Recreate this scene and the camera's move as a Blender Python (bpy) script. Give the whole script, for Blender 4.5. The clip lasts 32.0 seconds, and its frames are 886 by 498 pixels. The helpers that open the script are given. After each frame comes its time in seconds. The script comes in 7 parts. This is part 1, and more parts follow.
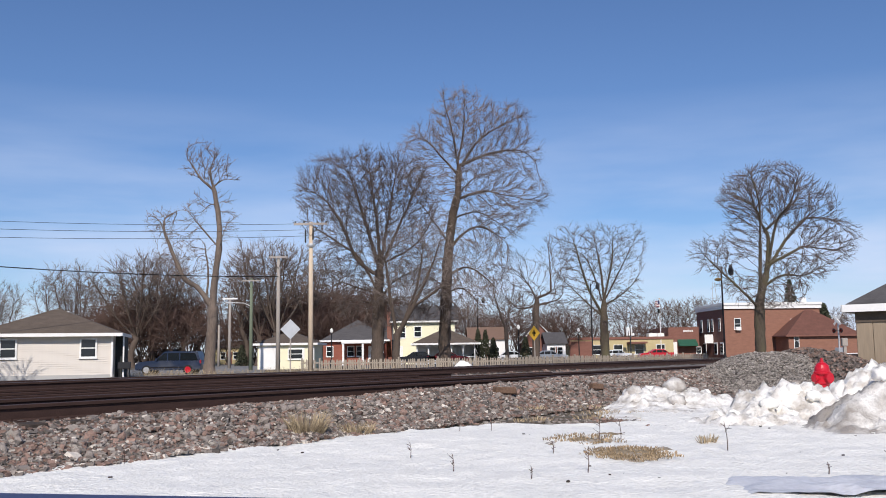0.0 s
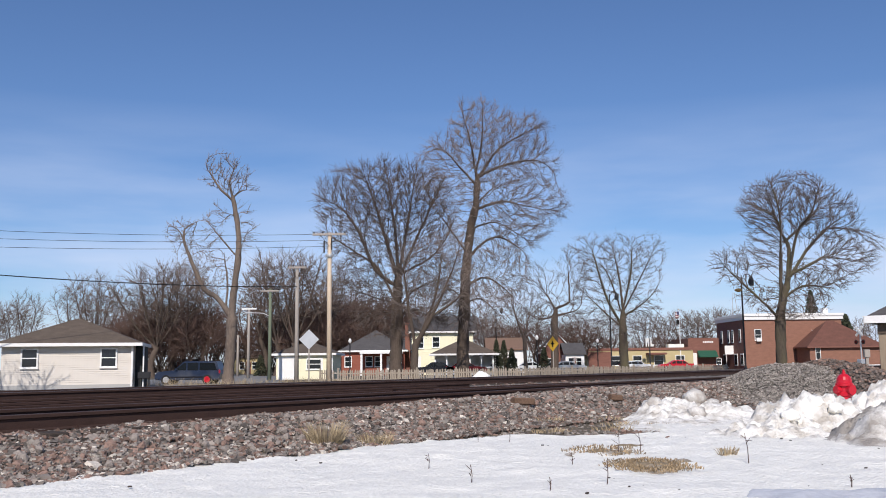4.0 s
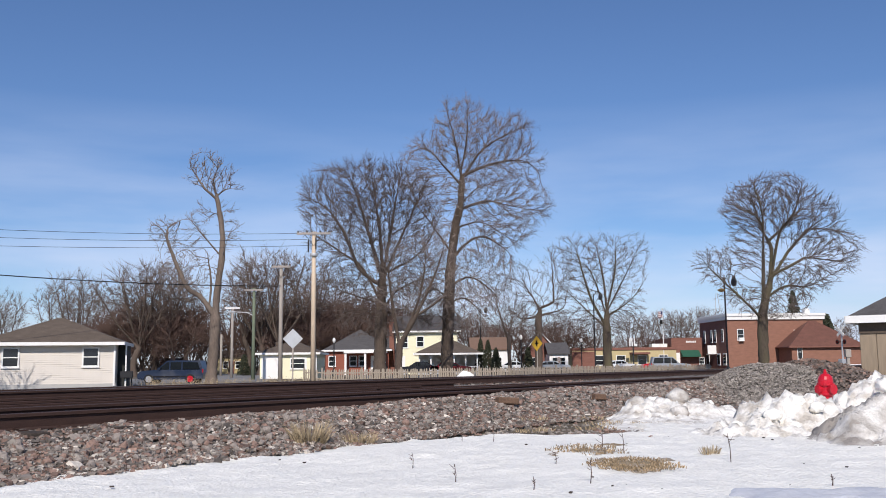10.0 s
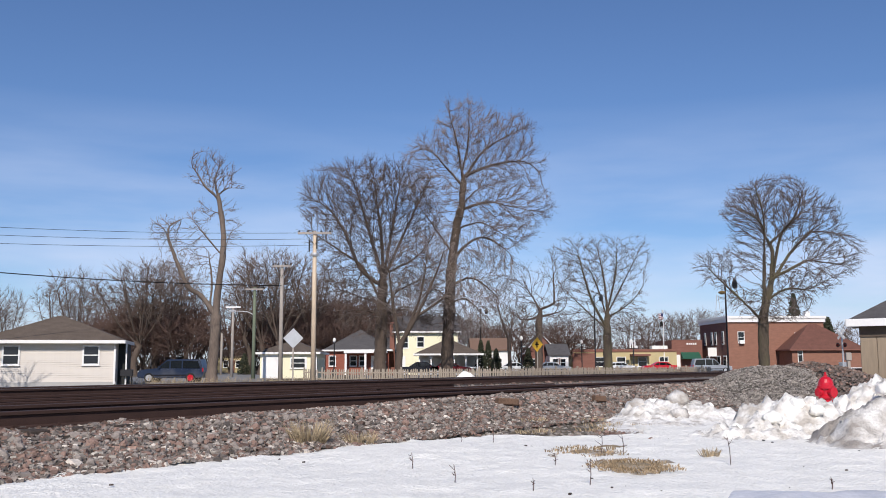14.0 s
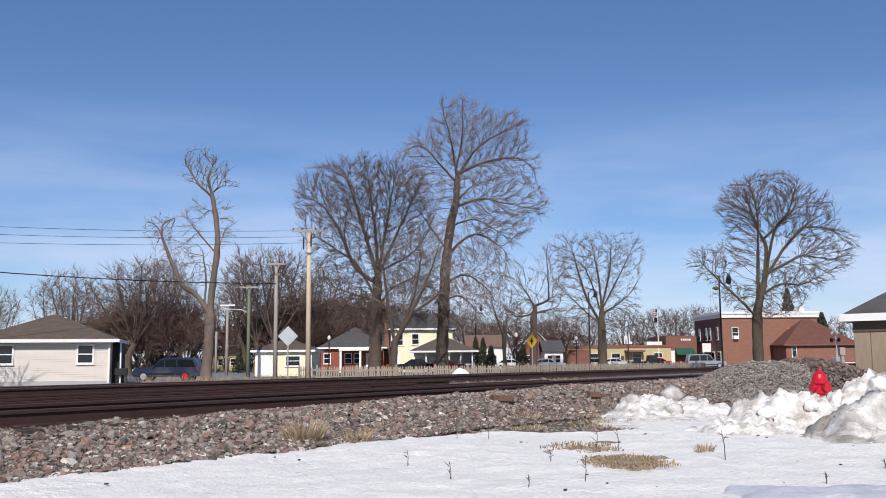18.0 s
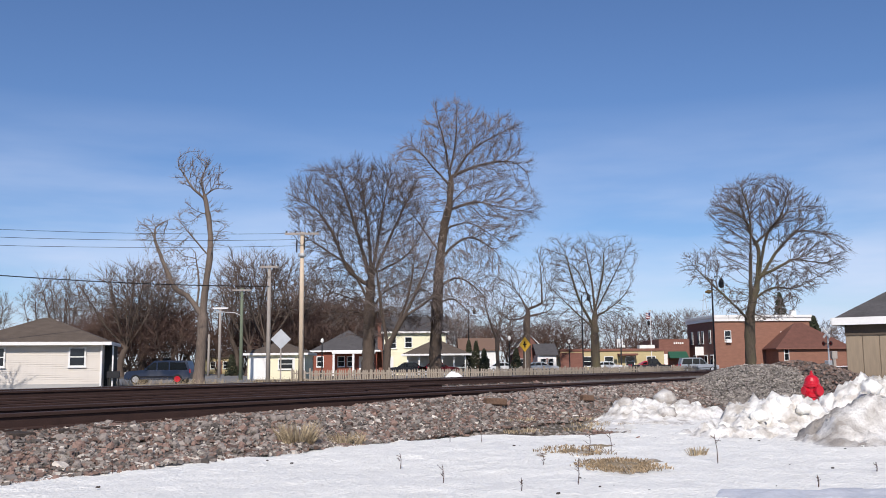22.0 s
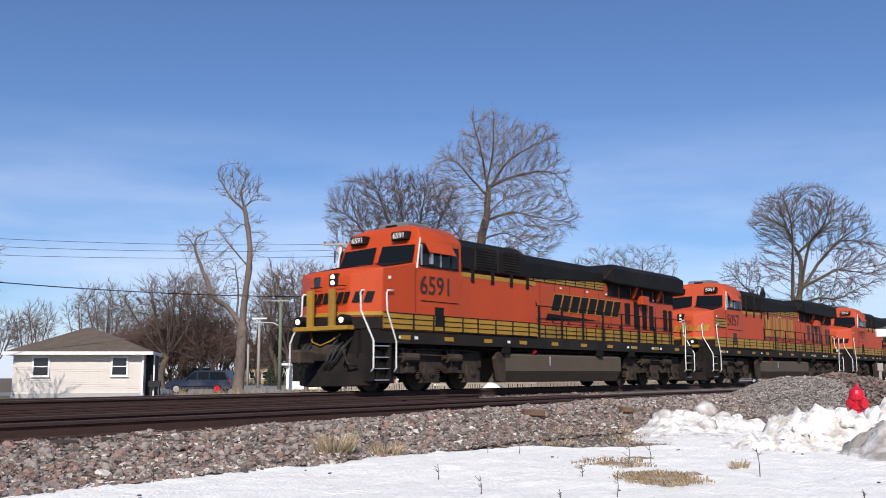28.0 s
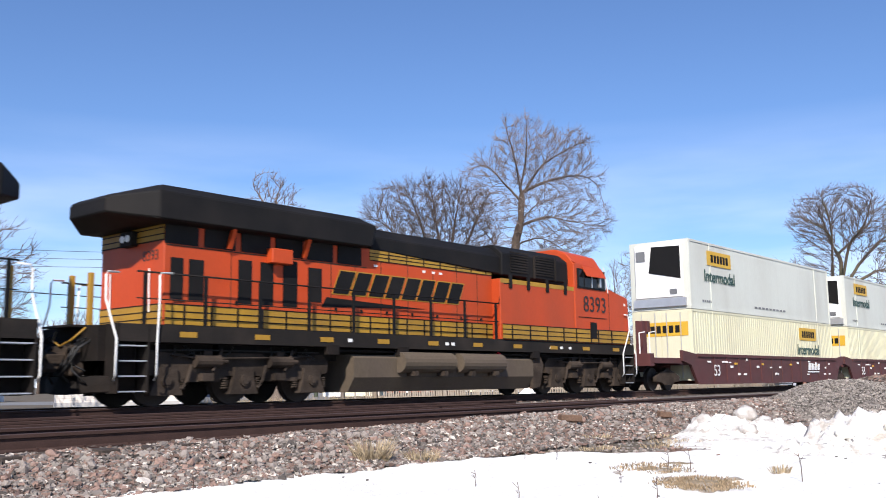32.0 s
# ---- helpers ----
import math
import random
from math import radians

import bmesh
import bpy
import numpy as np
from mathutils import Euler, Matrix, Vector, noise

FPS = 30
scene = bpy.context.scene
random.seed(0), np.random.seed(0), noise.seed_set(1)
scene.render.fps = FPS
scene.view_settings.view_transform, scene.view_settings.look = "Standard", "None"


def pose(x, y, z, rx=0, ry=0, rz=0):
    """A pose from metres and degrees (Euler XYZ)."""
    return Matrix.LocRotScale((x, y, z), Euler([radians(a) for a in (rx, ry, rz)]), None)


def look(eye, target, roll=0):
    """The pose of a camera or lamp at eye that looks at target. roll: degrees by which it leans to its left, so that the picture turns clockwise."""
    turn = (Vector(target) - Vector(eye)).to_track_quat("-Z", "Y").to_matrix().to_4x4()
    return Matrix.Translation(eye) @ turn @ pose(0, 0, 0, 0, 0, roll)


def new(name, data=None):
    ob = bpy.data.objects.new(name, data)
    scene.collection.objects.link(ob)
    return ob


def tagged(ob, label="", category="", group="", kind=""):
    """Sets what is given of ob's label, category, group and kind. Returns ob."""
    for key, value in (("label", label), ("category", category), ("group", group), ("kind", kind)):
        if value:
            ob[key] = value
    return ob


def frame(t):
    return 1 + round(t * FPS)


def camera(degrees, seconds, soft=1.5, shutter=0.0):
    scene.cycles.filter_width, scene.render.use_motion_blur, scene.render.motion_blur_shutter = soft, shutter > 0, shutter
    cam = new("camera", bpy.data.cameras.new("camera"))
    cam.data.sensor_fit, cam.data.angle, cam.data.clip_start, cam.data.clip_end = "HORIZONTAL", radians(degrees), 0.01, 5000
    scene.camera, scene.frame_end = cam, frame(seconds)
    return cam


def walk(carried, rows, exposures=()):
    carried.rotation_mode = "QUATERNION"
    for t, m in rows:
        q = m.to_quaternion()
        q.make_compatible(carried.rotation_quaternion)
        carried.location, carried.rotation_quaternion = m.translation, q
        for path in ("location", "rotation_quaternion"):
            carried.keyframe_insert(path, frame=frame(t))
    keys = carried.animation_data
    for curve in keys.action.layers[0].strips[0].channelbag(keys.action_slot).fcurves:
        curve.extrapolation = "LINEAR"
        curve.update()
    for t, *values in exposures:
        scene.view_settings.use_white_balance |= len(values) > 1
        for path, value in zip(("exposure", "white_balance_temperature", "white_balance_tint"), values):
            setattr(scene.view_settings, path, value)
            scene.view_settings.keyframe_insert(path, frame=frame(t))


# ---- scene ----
EYE = 1.0            # the camera stands low, on a tripod
cam = camera(50.85, 32.0, soft=0.95, shutter=0.1)
walk(cam, [
    (0, pose(0, 0, EYE, 96.44, 0.79, -0.22)),    (0.5, pose(0, 0, EYE, 96.40, 0.67, -0.12)),
    (1, pose(0, 0, EYE, 96.45, 0.56, 0.11)),    (1.5, pose(0, 0, EYE, 96.68, 0.49, 0.40)),
    (2, pose(0, 0, EYE, 96.84, 0.57, 0.64)),    (2.5, pose(0, 0, EYE, 96.97, 0.66, 0.74)),
    (3, pose(0, 0, EYE, 97.05, 0.71, 0.80)),    (3.5, pose(0, 0, EYE, 97.09, 0.63, 0.91)),
    (5.5, pose(0, 0, EYE, 97.09, 0.57, 0.66)),    (6, pose(0, 0, EYE, 97.10, 0.39, 0.57)),
    (6.5, pose(0, 0, EYE, 97.22, 0.87, 0.67)),    (7, pose(0, 0, EYE, 97.21, 0.65, 0.31)),
    (7.5, pose(0, 0, EYE, 97.16, 0.67, 0.17)),    (8, pose(0, 0, EYE, 97.09, 0.54, 0.11)),
    (8.5, pose(0, 0, EYE, 97.02, 0.55, 0.06)),    (9, pose(0, 0, EYE, 97.01, 0.50, -0.00)),
    (9.5, pose(0, 0, EYE, 97.02, 0.66, -0.05)),    (10, pose(0, 0, EYE, 97.05, 0.61, -0.07)),
    (10.5, pose(0, 0, EYE, 97.04, 0.61, -0.03)),    (11, pose(0, 0, EYE, 97.00, 0.47, 0.00)),
    (11.5, pose(0, 0, EYE, 96.99, 0.44, 0.08)),    (12, pose(0, 0, EYE, 96.97, 0.41, 0.14)),
    (12.5, pose(0, 0, EYE, 97.00, 0.33, 0.10)),    (13, pose(0, 0, EYE, 97.05, 0.29, 0.05)),
    (13.5, pose(0, 0, EYE, 97.06, 0.25, -0.02)),    (14, pose(0, 0, EYE, 97.08, 0.23, -0.06)),
    (14.5, pose(0, 0, EYE, 97.07, 0.13, -0.05)),    (16.5, pose(0, 0, EYE, 96.87, 0.59, -0.21)),
    (17, pose(0, 0, EYE, 96.84, 0.47, -0.30)),    (17.5, pose(0, 0, EYE, 96.86, 0.56, -0.33)),
    (18, pose(0, 0, EYE, 96.90, 0.54, -0.37)),    (18.5, pose(0, 0, EYE, 96.91, 0.52, -0.44)),
    (19, pose(0, 0, EYE, 96.94, 0.49, -0.49)),    (19.5, pose(0, 0, EYE, 96.95, 0.52, -0.52)),
    (20, pose(0, 0, EYE, 96.99, 0.49, -0.60)),    (20.5, pose(0, 0, EYE, 97.02, 0.40, -0.67)),
    (21, pose(0, 0, EYE, 97.04, 0.39, -0.70)),    (21.5, pose(0, 0, EYE, 97.06, 0.45, -0.75)),
    (22, pose(0, 0, EYE, 97.09, 0.49, -0.79)),    (22.5, pose(0, 0, EYE, 97.08, 0.34, -0.77)),
    (23, pose(0, 0, EYE, 97.06, 0.32, -0.71)),    (23.5, pose(0, 0, EYE, 97.03, 0.44, -0.68)),
    (24, pose(0, 0, EYE, 97.09, 0.22, -0.64)),    (24.5, pose(0, 0, EYE, 97.10, 0.05, -0.71)),
    (25, pose(0, 0, EYE, 97.07, 0.12, -0.80)),    (25.5, pose(0, 0, EYE, 97.04, 0.11, -0.88)),
    (27.5, pose(0, 0, EYE, 97.50, 0.30, 0.53)),    (28, pose(0, 0, EYE, 97.75, 0.27, 1.50)),
    (28.5, pose(0, 0, EYE, 97.93, 0.36, 2.32)),    (29, pose(0, 0, EYE, 98.00, 0.21, 2.85)),
    (29.5, pose(0, 0, EYE, 97.97, 0.15, 3.01)),    (30, pose(0, 0, EYE, 97.93, 0.32, 3.17)),
    (30.5, pose(0, 0, EYE, 97.99, 0.55, 3.37)),    (31, pose(0, 0, EYE, 98.04, 0.77, 3.55)),
    (31.5, pose(0, 0, EYE, 98.08, 0.74, 3.68)),    (32, pose(0, 0, EYE, 98.14, 0.73, 3.69)),
], exposures=[(0, -0.1, 6100, 17), (26.3, -0.1, 6100, 17), (27.4, 0.0, 6100, 17), (28.0, 0.06, 6100, 17), (28.7, 0.32, 6100, 17), (29.3, 0.42, 6100, 17), (32, 0.47, 6100, 17)])


# ---- light ----
SUN_EL, SUN_AZ = 38.0, 183.0   # degrees; azimuth clockwise from +y
world = bpy.data.worlds.new("world")
scene.world = world
world.use_nodes = True
wn, wl = world.node_tree.nodes, world.node_tree.links
wn.clear()
w_out = wn.new("ShaderNodeOutputWorld")
w_bg = wn.new("ShaderNodeBackground")
w_bg.inputs["Strength"].default_value = 0.1
sky = wn.new("ShaderNodeTexSky")
sky.sky_type = "NISHITA"
sky.sun_disc = False
sky.sun_elevation = radians(SUN_EL)
sky.sun_rotation = radians(SUN_AZ)
sky.altitude = 200
sky.air_density, sky.dust_density, sky.ozone_density = 1.0, 0.15, 6.5
# thin cirrus low over the horizon
w_co = wn.new("ShaderNodeTexCoord")
w_map = wn.new("ShaderNodeMapping")
w_map.inputs["Scale"].default_value = (1.6, 1.6, 9.0)
w_noise = wn.new("ShaderNodeTexNoise")
w_noise.inputs["Scale"].default_value = 2.2
w_noise.inputs["Detail"].default_value = 5
w_ramp = wn.new("ShaderNodeValToRGB")
w_ramp.color_ramp.elements[0].position, w_ramp.color_ramp.elements[1].position = 0.32, 0.68
w_sep = wn.new("ShaderNodeSeparateXYZ")
w_band = wn.new("ShaderNodeMapRange")
w_band.inputs["From Min"].default_value, w_band.inputs["From Max"].default_value = 0.27, 0.03
w_mul = wn.new("ShaderNodeMath")
w_mul.operation = "MULTIPLY"
w_mul2 = wn.new("ShaderNodeMath")
w_mul2.operation = "MULTIPLY"
w_mul2.inputs[1].default_value = 0.9
w_mix = wn.new("ShaderNodeMix")
w_mix.data_type = "RGBA"
w_mix.inputs[7].default_value = (7.6, 8.4, 9.6, 1)
wl.new(w_co.outputs["Generated"], w_map.inputs["Vector"])
wl.new(w_map.outputs["Vector"], w_noise.inputs["Vector"])
wl.new(w_noise.outputs["Fac"], w_ramp.inputs["Fac"])
wl.new(w_co.outputs["Generated"], w_sep.inputs["Vector"])
wl.new(w_sep.outputs["Z"], w_band.inputs["Value"])
wl.new(w_ramp.outputs["Color"], w_mul.inputs[0])
wl.new(w_band.outputs["Result"], w_mul.inputs[1])
wl.new(w_mul.outputs["Value"], w_mul2.inputs[0])
wl.new(w_mul2.outputs["Value"], w_mix.inputs["Factor"])
wl.new(sky.outputs["Color"], w_mix.inputs[6])
wl.new(w_mix.outputs[2], w_bg.inputs["Color"])
wl.new(w_bg.outputs["Background"], w_out.inputs["Surface"])

sun = new("sun", bpy.data.lights.new("sun", "SUN"))
sun.data.energy, sun.data.angle, sun.data.color = 4.7, radians(0.5), (1.0, 0.925, 0.775)
sa, se = radians(SUN_AZ), radians(SUN_EL)
TO_SUN = Vector((math.sin(sa) * math.cos(se), math.cos(sa) * math.cos(se), math.sin(se)))
sun.matrix_world = look(TO_SUN * 60, (0, 0, 0))

# ---- plan ----
PSI = radians(36.84)                       # the tracks run this far to the right of +y
ALONG = Vector((math.sin(PSI), math.cos(PSI), 0))
ACROSS = Vector((-math.cos(PSI), math.sin(PSI), 0))
MAIN, SIDING = 17.57, 10.62                # distance of the two track centres from the camera
Z_MAIN, Z_SIDING = 0.59, 0.52              # rail tops


def on(p, a, z=0.0):
    """A place p metres across and a metres along the tracks."""
    v = ACROSS * p + ALONG * a
    return Vector((v.x, v.y, z))


# ---- materials ----
def mat(name, color, rough=0.7, metal=0.0, var=0.25, scale=6.0, fine=60.0, bump=0.15, dirt=None, dirt_amount=0.0, spec=0.4, island=0.0, stretch=(1, 1, 1), emit=0.0, dirt_from=0.45):
    m = bpy.data.materials.new(name)
    m.use_nodes = True
    nt, lk = m.node_tree.nodes, m.node_tree.links
    bs = nt["Principled BSDF"]
    bs.inputs["Roughness"].default_value = rough
    bs.inputs["Metallic"].default_value = metal
    bs.inputs["Specular IOR Level"].default_value = spec
    co = nt.new("ShaderNodeTexCoord")
    mp = nt.new("ShaderNodeMapping")
    mp.inputs["Scale"].default_value = stretch
    lk.new(co.outputs["Object"], mp.inputs["Vector"])
    n1 = nt.new("ShaderNodeTexNoise")
    n1.inputs["Scale"].default_value, n1.inputs["Detail"].default_value = scale, 6
    n2 = nt.new("ShaderNodeTexNoise")
    n2.inputs["Scale"].default_value, n2.inputs["Detail"].default_value = fine, 3
    lk.new(mp.outputs["Vector"], n1.inputs["Vector"])
    lk.new(mp.outputs["Vector"], n2.inputs["Vector"])
    add = nt.new("ShaderNodeMath")
    add.operation = "ADD"
    lk.new(n1.outputs["Fac"], add.inputs[0])
    lk.new(n2.outputs["Fac"], add.inputs[1])
    rng = nt.new("ShaderNodeMapRange")
    rng.inputs["From Min"].default_value, rng.inputs["From Max"].default_value = 0.6, 1.4
    rng.inputs["To Min"].default_value, rng.inputs["To Max"].default_value = 1 - var, 1 + var
    lk.new(add.outputs["Value"], rng.inputs["Value"])
    tint = nt.new("ShaderNodeMix")
    tint.data_type, tint.blend_type = "RGBA", "MULTIPLY"
    tint.inputs["Factor"].default_value = 1.0
    tint.inputs[6].default_value = (*color, 1)
    lk.new(rng.outputs["Result"], tint.inputs[7])
    last = tint.outputs[2]
    if island:
        geo = nt.new("ShaderNodeNewGeometry")
        r2 = nt.new("ShaderNodeMapRange")
        r2.inputs["To Min"].default_value, r2.inputs["To Max"].default_value = 1 - island, 1 + island
        lk.new(geo.outputs["Random Per Island"], r2.inputs["Value"])
        t2 = nt.new("ShaderNodeMix")
        t2.data_type, t2.blend_type = "RGBA", "MULTIPLY"
        t2.inputs["Factor"].default_value = 1.0
        lk.new(last, t2.inputs[6])
        lk.new(r2.outputs["Result"], t2.inputs[7])
        last = t2.outputs[2]
    if dirt:
        n3 = nt.new("ShaderNodeTexNoise")
        n3.inputs["Scale"].default_value, n3.inputs["Detail"].default_value = scale * 0.45, 8
        lk.new(mp.outputs["Vector"], n3.inputs["Vector"])
        r3 = nt.new("ShaderNodeMapRange")
        r3.inputs["From Min"].default_value, r3.inputs["From Max"].default_value = dirt_from, dirt_from + 0.25
        r3.inputs["To Max"].default_value = dirt_amount
        lk.new(n3.outputs["Fac"], r3.inputs["Value"])
        t3 = nt.new("ShaderNodeMix")
        t3.data_type = "RGBA"
        lk.new(r3.outputs["Result"], t3.inputs["Factor"])
        lk.new(last, t3.inputs[6])
        t3.inputs[7].default_value = (*dirt, 1)
        last = t3.outputs[2]
    lk.new(last, bs.inputs["Base Color"])
    if bump:
        bp = nt.new("ShaderNodeBump")
        bp.inputs["Strength"].default_value, bp.inputs["Distance"].default_value = bump, 0.02
        lk.new(add.outputs["Value"], bp.inputs["Height"])
        lk.new(bp.outputs["Normal"], bs.inputs["Normal"])
    if emit:
        bs.inputs["Emission Color"].default_value = (*color, 1)
        bs.inputs["Emission Strength"].default_value = emit
    return m


SNOW = mat("snow", (0.88, 0.862, 0.795), 0.6, var=0.1, scale=3.2, fine=26, bump=1.0, spec=0.3)
SNOW_GRIT = mat("gritty_snow", (0.86, 0.84, 0.79), 0.65, var=0.12, scale=10, fine=30, bump=1.0, spec=0.3, dirt=(0.40, 0.355, 0.30), dirt_amount=0.85, dirt_from=0.42)
SNOW_DIRTY = mat("dirty_snow", (0.78, 0.76, 0.72), 0.75, var=0.2, scale=7, fine=40, bump=1.0, dirt=(0.27, 0.235, 0.2), dirt_amount=0.85, dirt_from=0.33)
STONE = mat("ballast_stone", (0.195, 0.168, 0.147), 0.9, var=0.3, scale=3, fine=30, bump=0.4, island=0.65)
STONE_RED = mat("ballast_pink", (0.205, 0.137, 0.109), 0.9, var=0.3, scale=3, fine=30, bump=0.4, island=0.5)
STONE_PALE = mat("ballast_pale", (0.42, 0.38, 0.33), 0.9, var=0.3, scale=3, fine=30, bump=0.4, island=0.5)
GRAVEL = mat("gravel", (0.15, 0.132, 0.117), 0.95, var=0.35, scale=1.1, fine=22, bump=1.0)
GRIT = mat("pile_stone", (0.265, 0.238, 0.208), 0.9, var=0.3, scale=3, fine=30, bump=0.4, island=0.55)
GRIT_DARK = mat("pile_stone_dark", (0.16, 0.13, 0.112), 0.9, var=0.3, scale=3, fine=30, bump=0.4, island=0.5)
DRY_GROUND = mat("dry_ground", (0.12, 0.098, 0.068), 0.95, var=0.35, scale=0.5, fine=9, bump=0.6)
ASPHALT = mat("asphalt", (0.2, 0.2, 0.2), 0.9, var=0.2, scale=0.6, fine=40, bump=0.2)
DRY_GRASS = mat("dry_grass", (0.38, 0.3, 0.19), 0.9, var=0.3, scale=4, fine=30, bump=0, island=0.4)
RUST = mat("rail_rust", (0.05, 0.026, 0.02), 0.85, 0.1, var=0.3, scale=5, fine=70, bump=0.25)
RAIL_TOP = mat("rail_top", (0.16, 0.13, 0.12), 0.45, 0.6, var=0.15, scale=4, fine=50, bump=0.05)
RUST_TOP = mat("rail_top_rusty", (0.075, 0.048, 0.042), 0.6, 0.3, var=0.2, scale=4, fine=50, bump=0.1)
TIE = mat("tie_wood", (0.055, 0.042, 0.034), 0.9, var=0.35, scale=3, fine=40, bump=0.5, stretch=(1, 6, 1))
BARK = mat("bark", (0.1, 0.075, 0.058), 0.95, var=0.35, scale=2, fine=14, bump=0.8, stretch=(1, 1, 0.3))
BARK_PALE = mat("bark_pale", (0.16, 0.125, 0.10), 0.95, var=0.35, scale=2, fine=14, bump=0.8, stretch=(1, 1, 0.3))
BARK_MOSSY = mat("bark_mossy", (0.085, 0.066, 0.05), 0.95, var=0.4, scale=1.2, fine=12, bump=1.0, stretch=(1, 1, 0.3), dirt=(0.11, 0.105, 0.045), dirt_amount=0.7, dirt_from=0.42)
TWIG = mat("twig", (0.135, 0.105, 0.088), 0.95, var=0.2, scale=1, fine=8, bump=0)
TWIG_PALE = mat("twig_pale", (0.225, 0.182, 0.16), 0.95, var=0.2, scale=1, fine=8, bump=0)
TWIG_FAR = mat("far_twig", (0.16, 0.122, 0.1), 0.95, var=0.2, scale=1, fine=8, bump=0)
BUSH_FAR = mat("far_bush", (0.115, 0.072, 0.057), 0.95, var=0.2, scale=1, fine=8, bump=0)
TWIG_RED = mat("twig_reddish", (0.075, 0.043, 0.034), 0.95, var=0.2, scale=1, fine=8, bump=0)
EVERGREEN = mat("evergreen", (0.045, 0.05, 0.028), 0.9, var=0.3, scale=2, fine=20, bump=0.3, island=0.4)


# ---- building helpers ----
def link_bm(name, bm, material, parent=None, label="", smooth=False):
    me = bpy.data.meshes.new(name)
    bm.normal_update()
    bm.to_mesh(me)
    bm.free()
    return link_me(name, me, material, parent, label, smooth)


def link_me(name, me, material, parent=None, label="", smooth=False):
    for m in material if isinstance(material, (list, tuple)) else (material,):
        me.materials.append(m)
    if smooth:
        me.shade_smooth()
    ob = new(name, me)
    if parent:
        ob.parent = parent
    if label:
        ob["label"] = label
    return ob


def part(name, bm, material, parent, label="", smooth=False):
    return link_bm(name, bm, material, parent, label, smooth)


def thing(name, m, label, category, group="", kind=""):
    ob = new(name)
    ob.matrix_basis = m
    return tagged(ob, label, category, group, kind)


def at(v, rz=0.0):
    return pose(v[0], v[1], v[2], 0, 0, rz)


def box(bm, x0, x1, y0, y1, z0, z1, bevel=0.0, taper=0.0):
    vs = [bm.verts.new(c) for c in ((x0, y0, z0), (x1, y0, z0), (x1, y1, z0), (x0, y1, z0),
                                    (x0 + taper, y0 + taper, z1), (x1 - taper, y0 + taper, z1), (x1 - taper, y1 - taper, z1), (x0 + taper, y1 - taper, z1))]
    fs = [bm.faces.new([vs[i] for i in f]) for f in ((3, 2, 1, 0), (4, 5, 6, 7), (0, 1, 5, 4), (1, 2, 6, 5), (2, 3, 7, 6), (3, 0, 4, 7))]
    if bevel:
        es = {e for f in fs for e in f.edges}
        bmesh.ops.bevel(bm, geom=list(es), offset=bevel, segments=1, affect="EDGES", profile=0.5)
    return bm


def boxes(*specs, bevel=0.0):
    bm = bmesh.new()
    for s in specs:
        box(bm, *s, bevel=bevel)
    return bm


def tube(bm, pts, r, seg=6, r1=None, cap=True):
    """A round bar through pts."""
    pts = [Vector(p) for p in pts]
    r1 = r if r1 is None else r1
    rings = []
    for i, p in enumerate(pts):
        a = pts[max(i - 1, 0)]
        b = pts[min(i + 1, len(pts) - 1)]
        w = (b - a).normalized()
        u = w.orthogonal().normalized()
        if abs(w.z) < 0.9:
            u = w.cross(Vector((0, 0, 1))).normalized()
        v = w.cross(u)
        rad = r + (r1 - r) * i / max(len(pts) - 1, 1)
        rings.append([bm.verts.new(p + u * rad * math.cos(k * math.tau / seg) + v * rad * math.sin(k * math.tau / seg)) for k in range(seg)])
    for a, b in zip(rings, rings[1:]):
        for k in range(seg):
            bm.faces.new((a[k], a[(k + 1) % seg], b[(k + 1) % seg], b[k]))
    if cap:
        bm.faces.new(rings[0][::-1])
        bm.faces.new(rings[-1])
    return bm


def prism(bm, outline, y0, y1, plane="xz"):
    """An outline in one plane, drawn out along the third axis."""
    def co(a, b, c):
        return {"xz": (a, c, b), "yz": (c, a, b), "xy": (a, b, c)}[plane]
    lo = [bm.verts.new(co(a, b, y0)) for a, b in outline]
    hi = [bm.verts.new(co(a, b, y1)) for a, b in outline]
    k = len(outline)
    bm.faces.new(lo)
    bm.faces.new(hi[::-1])
    for i in range(k):
        bm.faces.new((lo[i], hi[i], hi[(i + 1) % k], lo[(i + 1) % k]))
    bmesh.ops.recalc_face_normals(bm, faces=bm.faces[:])
    return bm


def lathe(bm, profile, seg=16, base=(0, 0, 0)):
    rings = []
    for r, z in profile:
        rings.append([bm.verts.new((base[0] + r * math.cos(k * math.tau / seg), base[1] + r * math.sin(k * math.tau / seg), base[2] + z)) for k in range(seg)])
    for a, b in zip(rings, rings[1:]):
        for k in range(seg):
            bm.faces.new((a[k], a[(k + 1) % seg], b[(k + 1) % seg], b[k]))
    bm.faces.new(rings[0][::-1])
    bm.faces.new(rings[-1])
    return bm


def words(name, text, size, m, material, parent, label="", bold=0.0, space=1.0):
    """Raised lettering in the built-in font, centred on m, facing its +z."""
    cu = bpy.data.curves.new(name, "FONT")
    cu.body, cu.size, cu.extrude, cu.offset = text, size, 0.004, bold
    cu.align_x, cu.align_y, cu.space_character = "CENTER", "CENTER", space
    tmp = bpy.data.objects.new(name, cu)
    me = bpy.data.meshes.new_from_object(tmp)
    bpy.data.objects.remove(tmp)
    ob = link_me(name, me, material, parent, label)
    ob.matrix_local = m
    return ob


